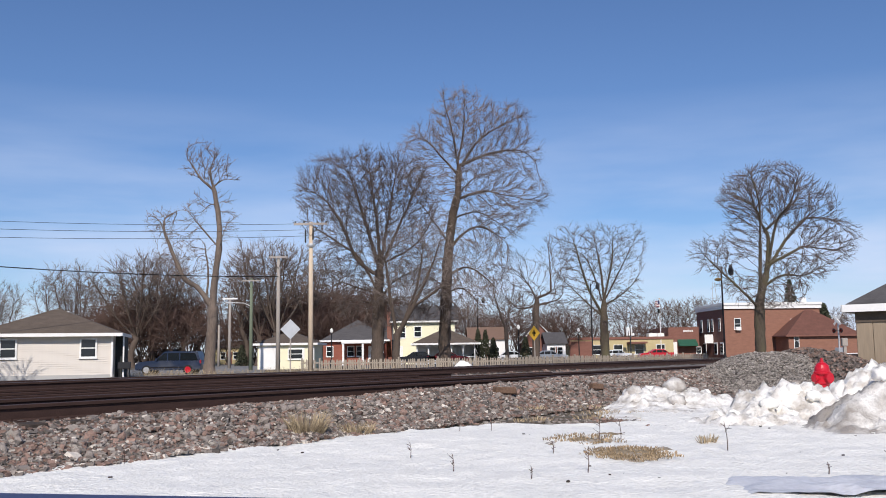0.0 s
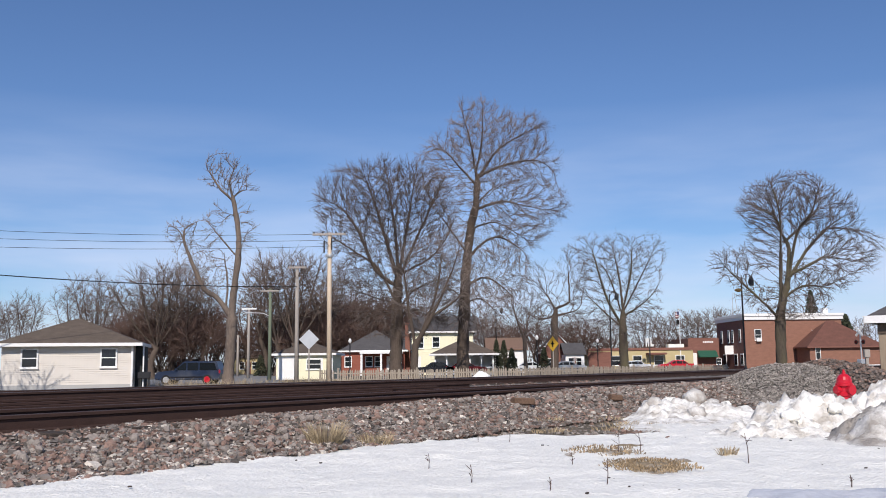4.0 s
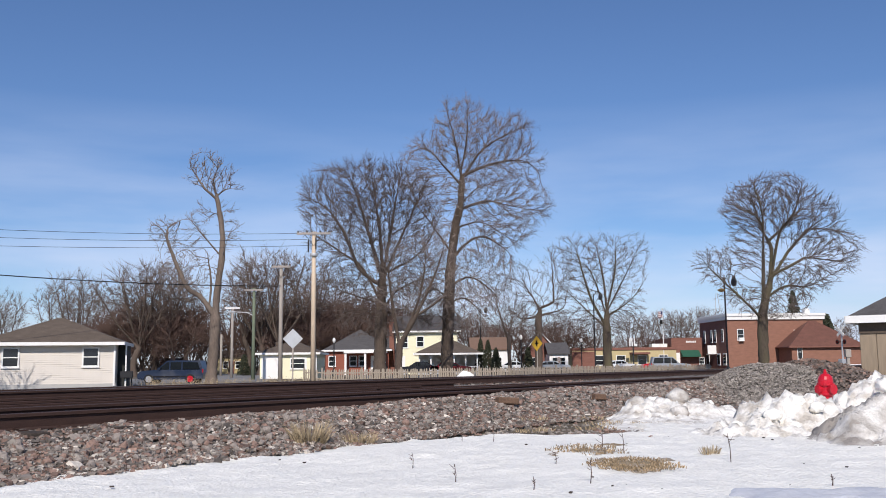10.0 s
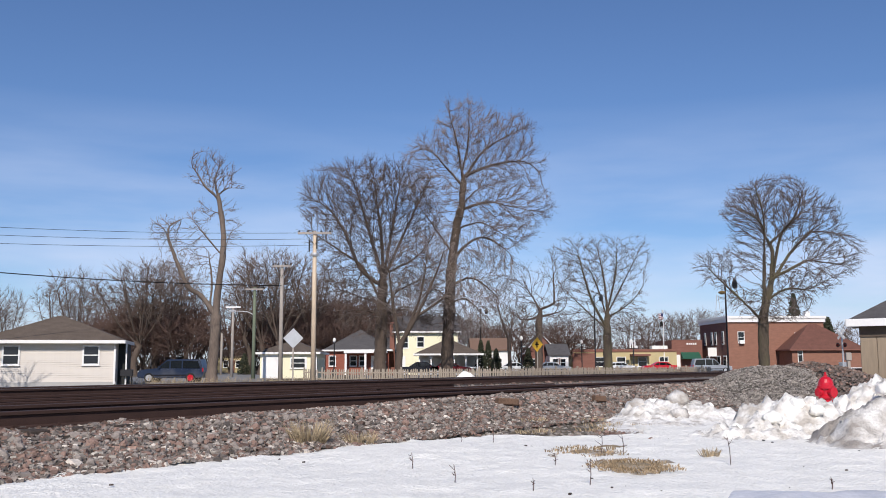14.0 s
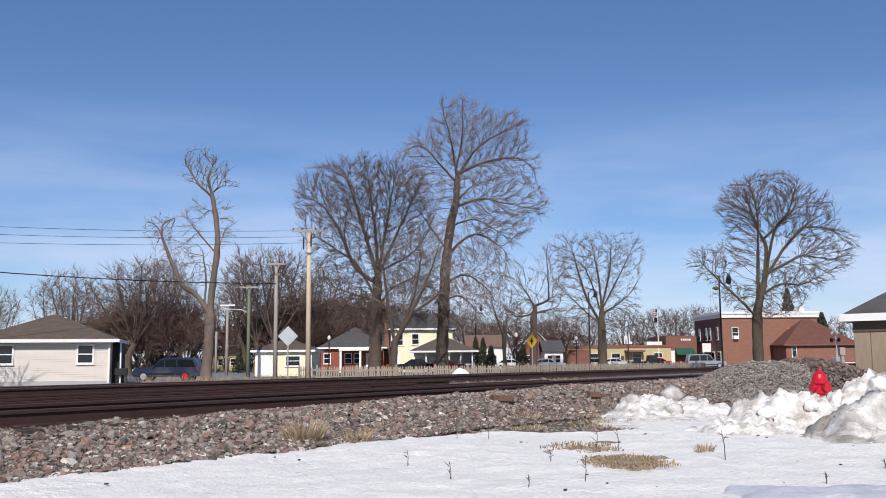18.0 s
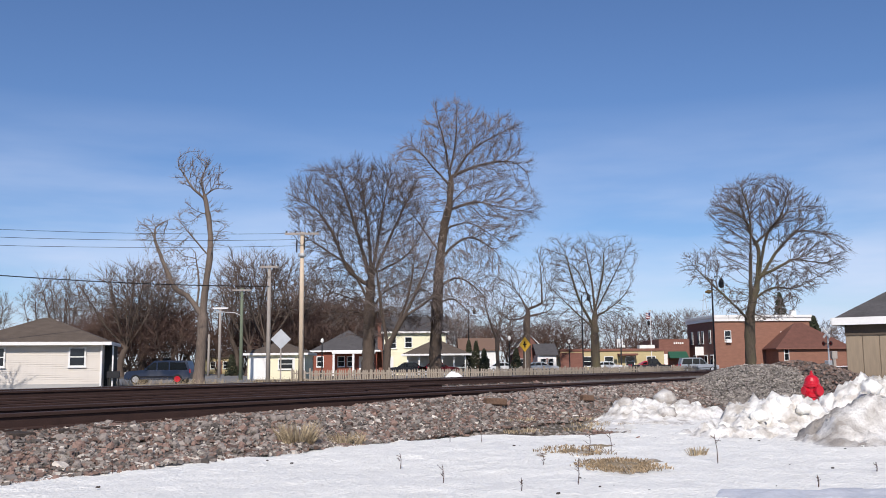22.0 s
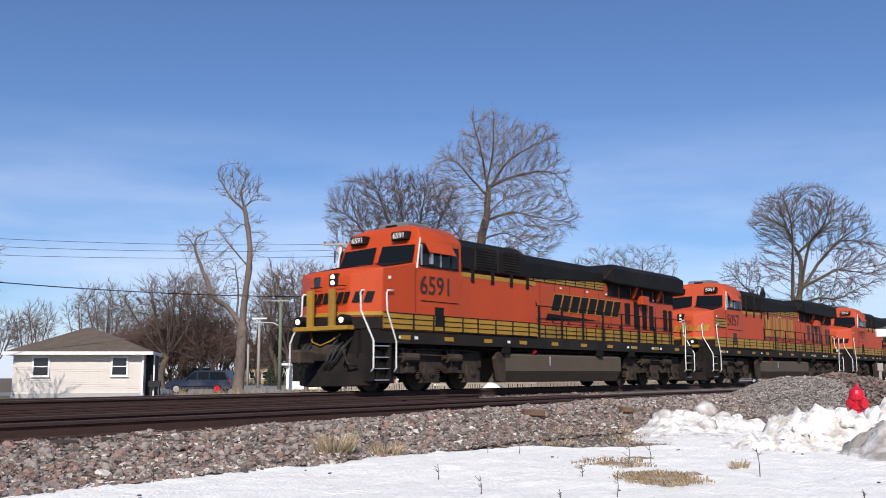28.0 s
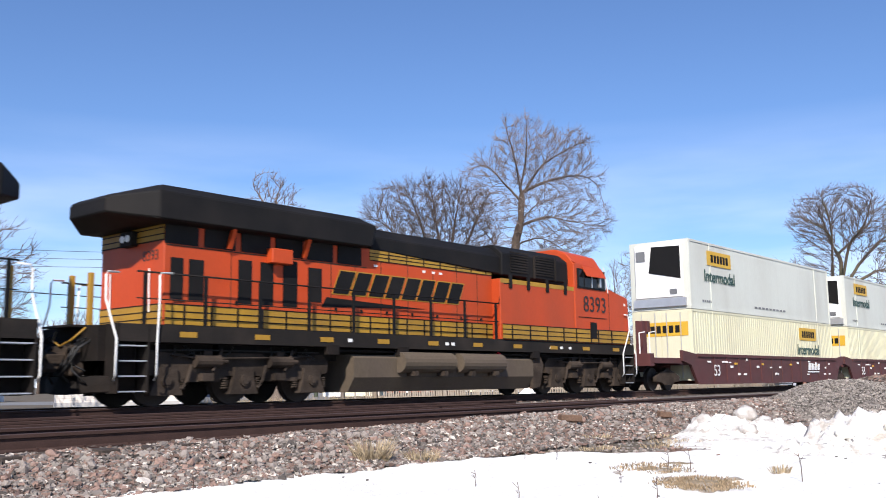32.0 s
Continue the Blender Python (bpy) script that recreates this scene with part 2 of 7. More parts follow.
def grid_mesh(name, xs, ys, height, material, smooth=True):
    """A sheet over the lines xs and ys of a plan, given by height(x, y) -> Vector."""
    vs = [height(x, y) for y in ys for x in xs]
    k = len(xs)
    fs = [(j * k + i, j * k + i + 1, (j + 1) * k + i + 1, (j + 1) * k + i) for j in range(len(ys) - 1) for i in range(k - 1)]
    me = bpy.data.meshes.new(name)
    me.from_pydata([tuple(v) for v in vs], [], fs)
    ob = link_me(name, me, material, smooth=smooth)
    return ob


def nz(x, y, s=1.0, z=0.0):
    return noise.noise(Vector((x * s, y * s, z)))


def steps(lo, hi, d):
    k = max(1, round((hi - lo) / d))
    return [lo + (hi - lo) * i / k for i in range(k + 1)]


# ---- ground and tracks ----
def ground_z(p, a):
    """Height of the land p across and a along the tracks, under stones and snow."""
    prof = ((-400, -0.05), (5.0, -0.05), (7.2, -0.06), (8.2, 0.0), (8.9, 0.13), (9.3, 0.2), (9.6, 0.22), (12.0, 0.22), (13.0, 0.16), (14.4, 0.16), (15.9, 0.34), (19.2, 0.34), (20.6, 0.1), (22.5, -0.15), (4000, -0.15))
    rise = np.interp(a, (-5, 4, 8, 12.8, 17, 36, 52), (.02, .03, .07, .14, .2, .2, .06)) * np.interp(p, (7.9, 8.9, 9.75, 10.1, 12.0, 12.6), (0, 1, 1, .55, .5, 0))
    return float(np.interp(p, [q[0] for q in prof], [q[1] for q in prof]) + rise)


acr = [-900, -300, -120, -60, -30, -15, -8, -3] + steps(0, 24, 0.5) + [26, 30, 36, 45, 60, 80, 110, 150, 220, 320, 500, 900, 2500]
alo = [-2500, -800, -300, -120, -60, -30, -15] + steps(-8, 60, 1.0) + [65, 70, 80, 95, 120, 160, 220, 320, 500, 900, 2500]
ground = grid_mesh("ground", acr, alo, lambda p, a: on(p, a, ground_z(p, a)), DRY_GROUND)
tagged(ground, "flat brown winter ground with dry grass", "ground", kind="structure")

# the bed of crushed stone under both tracks
bed = grid_mesh("ballast_bed", steps(8.0, 21.0, 0.26), [-300, -100, -30, -10] + steps(0, 45, 0.3) + steps(46, 90, 2) + [120, 200, 400, 900],
                lambda p, a: on(p, a, ground_z(p, a) + 0.035 + 0.035 * nz(p, a, 1.7) + 0.02 * nz(p, a, 5)), GRAVEL)
tagged(bed, "crushed grey and pink stone bed under the tracks", "ballast", kind="structure")


def stones(name, places, size, materials, label, seed, flat=0.75):
    """Angular stones at places (k x 3), one joined mesh."""
    rnd = np.random.RandomState(seed)
    base = np.array([(-1, -1, -.6), (1, -1, -.7), (1.1, .9, -.6), (-.9, 1, -.7), (-.7, -.8, .7), (.8, -.7, .8), (.7, .8, .6), (-.8, .6, .9)], float) * 0.5
    quads = np.array([(3, 2, 1, 0), (4, 5, 6, 7), (0, 1, 5, 4), (1, 2, 6, 5), (2, 3, 7, 6), (3, 0, 4, 7)])
    k = len(places)
    v = base[None] + rnd.uniform(-.22, .22, (k, 8, 3))
    s = size * rnd.lognormal(0, .3, (k, 1, 1)) * np.concatenate([rnd.uniform(.8, 1.3, (k, 1, 2)), rnd.uniform(flat - .2, flat + .25, (k, 1, 1))], 2)
    v *= s
    ax, az = rnd.uniform(-.7, .7, k), rnd.uniform(0, 6.28, k)
    c, q = np.cos(ax)[:, None], np.sin(ax)[:, None]
    y, z = v[..., 1] * c - v[..., 2] * q, v[..., 1] * q + v[..., 2] * c
    c, q = np.cos(az)[:, None], np.sin(az)[:, None]
    v = np.stack([v[..., 0] * c - y * q, v[..., 0] * q + y * c, z], 2) + np.asarray(places)[:, None]
    f = quads[None] + (np.arange(k) * 8)[:, None, None]
    me = bpy.data.meshes.new(name)
    me.from_pydata(v.reshape(-1, 3).tolist(), [], f.reshape(-1, 4).tolist())
    pick = rnd.randint(0, len(materials), k)
    ob = link_me(name, me, materials)
    me.polygons.foreach_set("material_index", np.repeat(pick, 6).astype(np.int32))
    return tagged(ob, label, "stones", kind="stuff")


def bed_places(count, p0, p1, a0, a1, seed, lift=0.05, near=1.0):
    rnd = np.random.RandomState(seed)
    ps = rnd.uniform(p0, p1, count)
    al = a0 + (a1 - a0) * rnd.uniform(0, 1, count) ** near
    out = []
    for p, a in zip(ps, al):
        z = ground_z(p, a) + lift + 0.035 * nz(p, a, 1.7) + 0.02 * nz(p, a, 5)
        out.append(tuple(on(p, a, z)))
    return np.array(out)


stones("ballast_stones", bed_places(44000, 7.8, 10.2, 2, 34, 3, near=1.4), 0.038, [STONE, STONE, STONE, STONE_RED, STONE_RED, STONE, STONE_RED, STONE, STONE_PALE], "angular grey and pink crushed stones beside the rails", 4)
stones("ballast_stones", bed_places(5000, 7.6, 10.4, 34, 60, 5), 0.075, [STONE, STONE, STONE_RED], "angular grey crushed stones far along the track", 6)
stones("ballast_stones", bed_places(5000, 10.2, 16.6, 2, 30, 7, lift=0.03), 0.06, [STONE, STONE_RED], "crushed stones between the rails", 8)

RAIL_SHAPE = ((-.07, 0), (.07, 0), (.07, .012), (.012, .03), (.012, .135), (.037, .145), (.037, .178), (.028, .186), (-.028, .186), (-.037, .178), (-.037, .145), (-.012, .135), (-.012, .03), (-.07, .012))


def rail_between(p, a0, a1, ztop, top_material, parent):
    bm = bmesh.new()
    prism(bm, RAIL_SHAPE, a0, a1, "xz")
    for f in bm.faces:
        if f.normal.z > 0.6 and f.calc_center_median().z > 0.15:
            f.material_index = 1
    ob = part("rail", bm, [RUST, top_material], parent)
    # its own axes: x across, y along
    ob.matrix_local = pose(p, 0, ztop - 0.186)
    return ob


def track(center, ztop, top_material, label, a_ties):
    t = thing("railway_track", Matrix.Identity(4), label, "railway track", kind="structure")
    m = Matrix((( -ACROSS.x, ALONG.x, 0, 0), (-ACROSS.y, ALONG.y, 0, 0), (0, 0, 1, 0), (0, 0, 0, 1)))
    t.matrix_basis = m
    for s in (-0.7545, 0.7545):
        rail_between(-center + s, -400, 1200, ztop, top_material, t)
    bm = box(bmesh.new(), -1.28, 1.28, -0.115, 0.115, -0.09, 0.09, bevel=0.012)
    me = bpy.data.meshes.new("tie")
    bm.to_mesh(me)
    bm.free()
    me.materials.append(TIE)
    rnd = random.Random(int(center * 10))
    for i in range(a_ties):
        ob = new("tie", me)
        ob.parent = t
        ob.matrix_local = pose(-center + rnd.uniform(-.05, .05), -2 + i * 0.53 + rnd.uniform(-.03, .03), ztop - 0.186 - 0.088 + rnd.uniform(-.01, .006), 0, 0, rnd.uniform(-1.2, 1.2))
    bm = bmesh.new()
    for i in range(a_ties):
        for s in (-0.7545, 0.7545):
            y = -2 + i * 0.53
            box(bm, -center + s - 0.18, -center + s + 0.18, y - 0.09, y + 0.09, ztop - 0.186 - 0.004, ztop - 0.172, bevel=0)
            for q in (-.105, .105):
                box(bm, -center + s + q - .012, -center + s + q + .012, y - .07, y - .045, ztop - 0.172, ztop - 0.145)
    tagged(part("tie_plates", bm, RUST, t), kind="stuff")
    return t


track(SIDING, Z_SIDING, RUST_TOP, "rusty siding track on dark wooden ties", 110)
main = track(MAIN, Z_MAIN, RAIL_TOP, "main line track with shiny rail heads", 130)


# spare rails stacked between the two tracks
for p, z, a0, a1 in ((12.35, .42, -30, 6.3), (12.38, .42, 6.6, 17.6), (13.0, .45, -25, 7.7), (13.05, .45, 8.0, 18.8), (13.5, .47, -30, 15.6), (13.6, .46, 15.9, 23.5), (14.3, .49, -20, 18.2), (14.9, .52, -18, 20.4)):
    bm = bmesh.new()
    prism(bm, RAIL_SHAPE, a0, a1, "xz")
    ob = link_bm("spare_rail", bm, RUST)
    ob.matrix_basis = main.matrix_basis @ pose(-p, 0, z - .186)
    tagged(ob, "rusty spare rail lying between the tracks", "rail", "spare rails")
    for a in steps(a0 + .6, a1 - .6, 3.0):
        k = link_bm("rail_block", boxes((-.12, .12, -.1, .1, -.35, 0)), TIE)
        k.matrix_basis = main.matrix_basis @ pose(-p, a, z - .186)
        tagged(k, "short dark timber block under the spare rails", "timber block", "timber blocks")


# ---- bare trees ----
def smooth_line(pts, n):
    """A bent line through the given points, n steps a span."""
    out = []
    for i in range(len(pts) - 1):
        a, b, c, d = pts[max(i - 1, 0)], pts[i], pts[i + 1], pts[min(i + 2, len(pts) - 1)]
        for j in range(n):
            t = j / n
            out.append(b + ((c - a) * t + (a * 2 - b * 5 + c * 4 - d) * t * t + (b * 3 - a - c * 3 + d) * t ** 3) * 0.5)
    return out + [pts[-1].copy()]


def unit(v):
    return v / np.maximum(np.linalg.norm(v, axis=-1, keepdims=True), 1e-9)


def colonize(seed, lines, blobs, count, d, up=0.06, wild=0.16, hold=0.7, spread=0.45):
    """Branches that grow from the main limbs towards buds strewn through the crown.
    Returns the places of the nodes and the index of each one's parent."""
    rs = np.random.RandomState(seed)
    pos, par = [], []
    for pts in lines:
        pts = [np.array(p) for p in pts]
        if pos:
            prev = int(np.argmin(((np.array(pos) - pts[0]) ** 2).sum(1)))
        else:
            pos.append(pts[0])
            par.append(-1)
            prev = 0
        here = pts[0]
        for q in pts[1:]:
            k = max(1, int(round(np.linalg.norm(q - here) / d)))
            for i in range(1, k + 1):
                pos.append(here + (q - here) * i / k + rs.normal(0, 0.03 * d, 3))
                par.append(prev)
                prev = len(pos) - 1
            here = q
    pos, par = np.array(pos), np.array(par)
    heart = np.array(lines[0][-1]) - np.array((0, 0, 1.0))
    bl = np.array(blobs)
    vol = bl[:, 3] * bl[:, 4] * bl[:, 5]
    pick = rs.choice(len(bl), count, p=vol / vol.sum())
    buds = bl[pick, :3] + unit(rs.normal(0, 1, (count, 3))) * (rs.uniform(0, 1, (count, 1)) ** 0.333) * bl[pick, 3:] * 0.98
    buds = buds[buds[:, 2] > 1.2]
    dist = np.full(len(buds), 1e9)
    near = np.zeros(len(buds), int)
    first, kids = 0, np.bincount(par[1:], minlength=len(pos))
    for _ in range(90):
        for c0 in range(first, len(pos), 400):
            c = pos[c0:c0 + 400]
            dd = (buds ** 2).sum(1)[:, None] + (c ** 2).sum(1)[None] - 2 * buds @ c.T
            j = dd.argmin(1)
            dm = np.sqrt(np.maximum(dd[np.arange(len(buds)), j], 0))
            hit = dm < dist
            dist[hit], near[hit] = dm[hit], j[hit] + c0
        keep = dist > d * 1.05
        buds, dist, near = buds[keep], dist[keep], near[keep]
        if not len(buds):
            break
        acc = np.zeros((len(pos), 3))
        np.add.at(acc, near, unit(buds - pos[near]))
        idx = np.unique(near)
        # a shoot's tip never doubles back; a stem bears three shoots at most
        ahead = (unit(acc) * unit(pos - pos[np.maximum(par, 0)])).sum(1)
        fit = (kids < 4) & ((kids > 0) & (ahead > -0.5) | (ahead > 0.45))
        idx = idx[fit[idx]]
        if not len(idx):
            break
        back = np.maximum(par[idx], 0)
        step = unit(acc[idx]) + hold * unit(pos[idx] - pos[back]) + rs.normal(0, wild, (len(idx), 3))
        step += spread * unit(pos[idx] - heart)
        step[:, 2] += up
        first = len(pos)
        kids[idx] += 1
        pos = np.concatenate([pos, pos[idx] + unit(step) * d])
        par = np.concatenate([par, idx])
        kids = np.concatenate([kids, np.zeros(len(idx), int)])
    return pos, par


def grown_tree(seed, lines, blobs, count, d, base_r, tip=0.014, twigs=1.6, twig_len=0.85, twig_r=0.0125, up=0.06, wild=0.16, spurs=2):
    """Two meshes: trunk with limbs, and the branches and twigs of the crown."""
    rs = np.random.RandomState(seed + 100)
    pos, par = colonize(seed, lines, blobs, count, d, up, wild)
    n = len(pos)
    kids = [[] for _ in range(n)]
    for i in range(n - 1, -1, -1):
        if par[i] >= 0:
            kids[par[i]].append(i)
    # every tip carries one unit; a limb's section follows what it carries
    tips = np.array([1.0 if not k else 0.0 for k in kids])
    for i in range(n - 1, 0, -1):
        tips[par[i]] += tips[i]
    power = math.log(tips[0]) / math.log(base_r / tip)
    rad = tip * tips ** (1 / power)
    rad = np.maximum(rad * (0.66 + 0.34 * (tips / tips[0]) ** 0.6), tip)
    rad *= 1 + 0.45 * np.exp(-np.maximum(pos[:, 2], 0) / (base_r * 1.6)) * (rad > base_r * .5)
    vs, fs = ([], []), ([], [])
    starts = [(0, 0)]
    while starts:
        i, up_node = starts.pop()
        chain = [up_node] if up_node != i else []
        chain.append(i)
        while kids[i]:
            ks = sorted(kids[i], key=lambda q: -tips[q])
            for q in ks[1:]:
                starts.append((q, i))
            i = ks[0]
            chain.append(i)
        if len(chain) < 2:
            continue
        rr = rad[chain].copy()
        rr[0] = min(rr[0], rr[1] * 1.15)
        k = 0 if rr[1] > 0.035 else 1
        v, fc = vs[k], fs[k]
        seg = 12 if rr[0] > 0.2 else 8 if rr[0] > 0.09 else 5 if rr[0] > 0.04 else 3
        p = pos[chain]
        w = unit(np.gradient(p, axis=0))
        u = unit(np.cross(w, (0.31, 0.9, 0.22)))
        x = np.cross(w, u)
        a = np.arange(seg) * math.tau / seg
        lump = 1 + (rs.uniform(-0.12, 0.12, (len(chain), seg)) if seg > 5 else 0)
        ring = p[:, None] + (u[:, None] * np.cos(a)[None, :, None] + x[:, None] * np.sin(a)[None, :, None]) * (rr[:, None] * lump * np.ones((1, seg)))[..., None]
        b = len(v)
        v.extend(map(tuple, ring.reshape(-1, 3).tolist()))
        for c in range(len(chain) - 1):
            o = b + c * seg
            for j in range(seg):
                j2 = (j + 1) % seg
                fc.append((o + j, o + j2, o + seg + j2, o + seg + j))
    # twigs on the thin branches, spurs on the twigs
    def spikes(base, axis, length, r, spread):
        k = len(base)
        d1 = unit(axis + rs.normal(0, spread, (k, 3)) + np.array((0, 0, up)))
        end = base + d1 * length
        u = unit(np.cross(d1, (0.31, 0.22, 0.9)))
        x = np.cross(d1, u)
        tv = np.stack([base + (u * math.cos(q * 2.094) + x * math.sin(q * 2.094)) * r for q in range(3)] + [end], 1).reshape(-1, 3)
        b = len(vs[1]) + np.arange(k)[:, None] * 4
        vs[1].extend(map(tuple, tv.tolist()))
        for q in range(3):
            fs[1].extend(map(tuple, np.concatenate([b + q, b + (q + 1) % 3, b + 3], 1).tolist()))
        return d1, end

    thin = np.where((tips <= 5) & (par >= 0))[0]
    thin = np.repeat(thin, np.maximum(1, np.round(twigs * rs.uniform(.5, 1.5, len(thin)))).astype(int))
    k = len(thin)
    way = pos[thin] - pos[par[thin]]
    base = pos[par[thin]] + way * rs.uniform(0.1, 1, (k, 1))
    ln = twig_len * rs.uniform(.4, 1.15, (k, 1))
    out = unit((base - pos[:, :].mean(0)) * np.array((1, 1, .8)))
    d1, end = spikes(base, unit(way) + .55 * out, ln, twig_r, .42)
    if spurs:
        for f in (.35, .6, .85)[:spurs]:
            spikes(base + (end - base) * f, d1, ln * rs.uniform(.3, .55, (k, 1)), twig_r * .7, .6)
    res = []
    for k, nm in ((0, "trunk"), (1, "crown")):
        me = bpy.data.meshes.new("bare_tree_" + nm)
        me.from_pydata(vs[k], [], fs[k])
        res.append(me)
    res[0].shade_smooth()
    return res


def tree(m, meshes, label, bark=BARK, twig=TWIG, group="", name="bare_tree"):
    t = thing(name, m, label, "tree", group)
    for nm, me, mt in (("trunk", meshes[0], bark), ("crown", meshes[1], twig)):
        if not me.materials:
            me.materials.append(mt)
        ob = new(nm, me)
        ob.parent = t
    return t


def spot(x, depth, z=-0.15):
    """Ground place at a depth, by its column in the level view of the fixed camera."""
    return Vector(((x - 784) / 1650 * depth * 0.9925, depth, z))


def make_tree(seed, foot, depth, base_r, trunk, limbs, blobs, count, d, label, bark=BARK, twig=TWIG, spread=3.0, **kw):
    """A tree from the run of its trunk and main limbs (column, row in the level view) and the swells of its crown."""
    k = depth / 1650

    def place(x, y, off=0.0):
        return Vector(((x - foot) * k, off, (650 - 0.0088 * x - y) * k + EYE + 0.15))
    r = random.Random(seed)
    lines = [smooth_line([Vector((0, 0, -0.1))] + [place(x, y) for x, y in trunk], 5)]
    for limb in limbs:
        dy = r.uniform(-spread, spread) * depth / 70
        pts = [place(x, y, dy * (i / (len(limb) - 1)) ** 1.3) for i, (x, y) in enumerate(limb)]
        for p in pts[1:-1]:
            p += Vector((r.gauss(0, .12), r.gauss(0, .25), r.gauss(0, .12)))
        first = min((q for ln in lines for q in ln), key=lambda q: (q.x - pts[0].x) ** 2 + (q.z - pts[0].z) ** 2)
        lines.append(smooth_line([first.copy()] + [q + Vector((0, first.y, 0)) for q in pts[1:]], 4))
    bl = []
    for b in blobs:
        c = place(b[0], b[1])
        bl.append((c.x, 0.0, c.z, b[2] * k, b[2] * k * 0.9, b[3] * k))
    return tree(at(spot(foot, depth)), grown_tree(seed, lines, bl, count, d, base_r, **kw), label, bark, twig)


make_tree(11, 674, 72, 0.46, [(676, 573), (679, 495)],
          [[(676, 506), (645, 472), (611, 410), (582, 365), (531, 340)], [(676, 490), (647, 382), (616, 291)], [(680, 490), (667, 416), (657, 290)], [(683, 490), (698, 388), (713, 285)],
           [(684, 500), (712, 416), (764, 307)], [(687, 490), (735, 458), (769, 416), (786, 370)], [(676, 528), (645, 484), (600, 444), (560, 415)], [(679, 550), (707, 517), (752, 495)], [(676, 539), (639, 517), (606, 512)], [(678, 562), (712, 545), (752, 562)], [(676, 558), (632, 545), (590, 565)]],
          [(650, 352, 124, 70), (701, 375, 82, 92), (600, 375, 74, 52), (645, 416, 100, 70), (679, 484, 105, 60), (680, 552, 88, 48)], 9000, .36, "tall rounded bare shade tree behind the fence", twigs=2.4, spurs=3, up=.14)
make_tree(12, 792, 76, 0.48, [(799, 506), (810, 404), (820, 359), (824, 307)],
          [[(824, 313), (813, 238), (793, 174)], [(825, 302), (833, 244), (834, 168)], [(825, 307), (855, 293), (890, 281), (935, 275), (966, 293)], [(829, 302), (867, 255), (937, 209)], [(820, 365), (866, 353), (906, 356), (968, 364)],
           [(814, 410), (831, 393), (865, 387), (933, 427)], [(822, 325), (792, 290), (764, 256), (733, 256)], [(802, 461), (831, 427), (871, 416), (904, 444)], [(799, 511), (842, 489), (886, 528)], [(802, 450), (769, 399), (747, 370)], [(820, 359), (855, 324), (883, 313)], [(797, 545), (830, 530), (862, 562)], [(798, 525), (770, 508), (742, 535)], [(797, 560), (775, 555), (755, 585)]],
          [(828, 238, 62, 72), (892, 240, 66, 52), (940, 355, 42, 40), (925, 290, 46, 40), (855, 330, 72, 66), (764, 279, 46, 48), (859, 461, 61, 66), (780, 416, 50, 61), (890, 395, 66, 40), (812, 530, 80, 62), (765, 330, 50, 40)], 8500, .36, "very tall bare tree with a straight brown trunk", twig=TWIG_PALE, up=.02, twigs=2.6, spurs=3)
make_tree(13, 706, 70, 0.28, [(709, 610)], [[(709, 610), (740, 561), (774, 489), (797, 416)], [(707, 610), (698, 534), (690, 461)], [(715, 600), (746, 528), (757, 461)], [(740, 561), (785, 528), (808, 483)]],
          [(757, 483, 66, 83), (707, 495, 50, 76)], 1800, .38, "smaller bare tree with several leaning stems", twig=TWIG_PALE)
make_tree(14, 376, 60, 0.33, [(381, 588), (383, 523), (391, 453), (391, 409), (383, 359), (379, 340)],
          [[(381, 348), (362, 333), (346, 312), (338, 290), (340, 274)], [(380, 342), (374, 315), (378, 284)], [(382, 342), (396, 329), (418, 326)], [(390, 449), (366, 415), (336, 385)], [(393, 460), (400, 432), (412, 405)],
           [(380, 556), (352, 523), (328, 502), (311, 450), (294, 408), (272, 396)], [(300, 422), (296, 401), (318, 384)], [(364, 540), (368, 495), (365, 446)], [(328, 505), (300, 488), (280, 460)], [(385, 375), (368, 370), (352, 358)]],
          [(370, 304, 42, 36), (398, 315, 24, 20), (352, 391, 26, 30), (402, 405, 22, 50), (295, 410, 34, 32), (330, 470, 36, 60), (372, 474, 20, 44)], 1500, .27, "lean half-broken bare tree with a pale trunk", bark=BARK_PALE, twig=TWIG_PALE, spread=1.2, twigs=1.6, twig_len=.6, wild=.3, up=.1)
make_tree(15, 955, 105, 0.42, [(957, 575), (960, 545)], [[(960, 548), (940, 515), (920, 485)], [(960, 545), (985, 525), (1003, 465)], [(950, 555), (925, 560), (900, 530)], [(985, 530), (978, 490), (975, 455)], [(970, 560), (1000, 545), (1015, 510)]],
          [(928, 505, 40, 42), (990, 480, 32, 48), (955, 560, 62, 42)], 1500, .52, "bare tree with a broken-off crown", twigs=2.4, tip=.014, twig_r=.012, twig_len=1.0, wild=.3)
make_tree(19, 905, 98, 0.2, [(903, 600)], [[(903, 600), (890, 560), (880, 520)], [(903, 600), (915, 550), (925, 510)]],
          [(890, 540, 34, 50), (920, 555, 36, 44)], 900, .5, "small bare tree by the street", tip=.013, twig_r=.011, twig_len=.9)
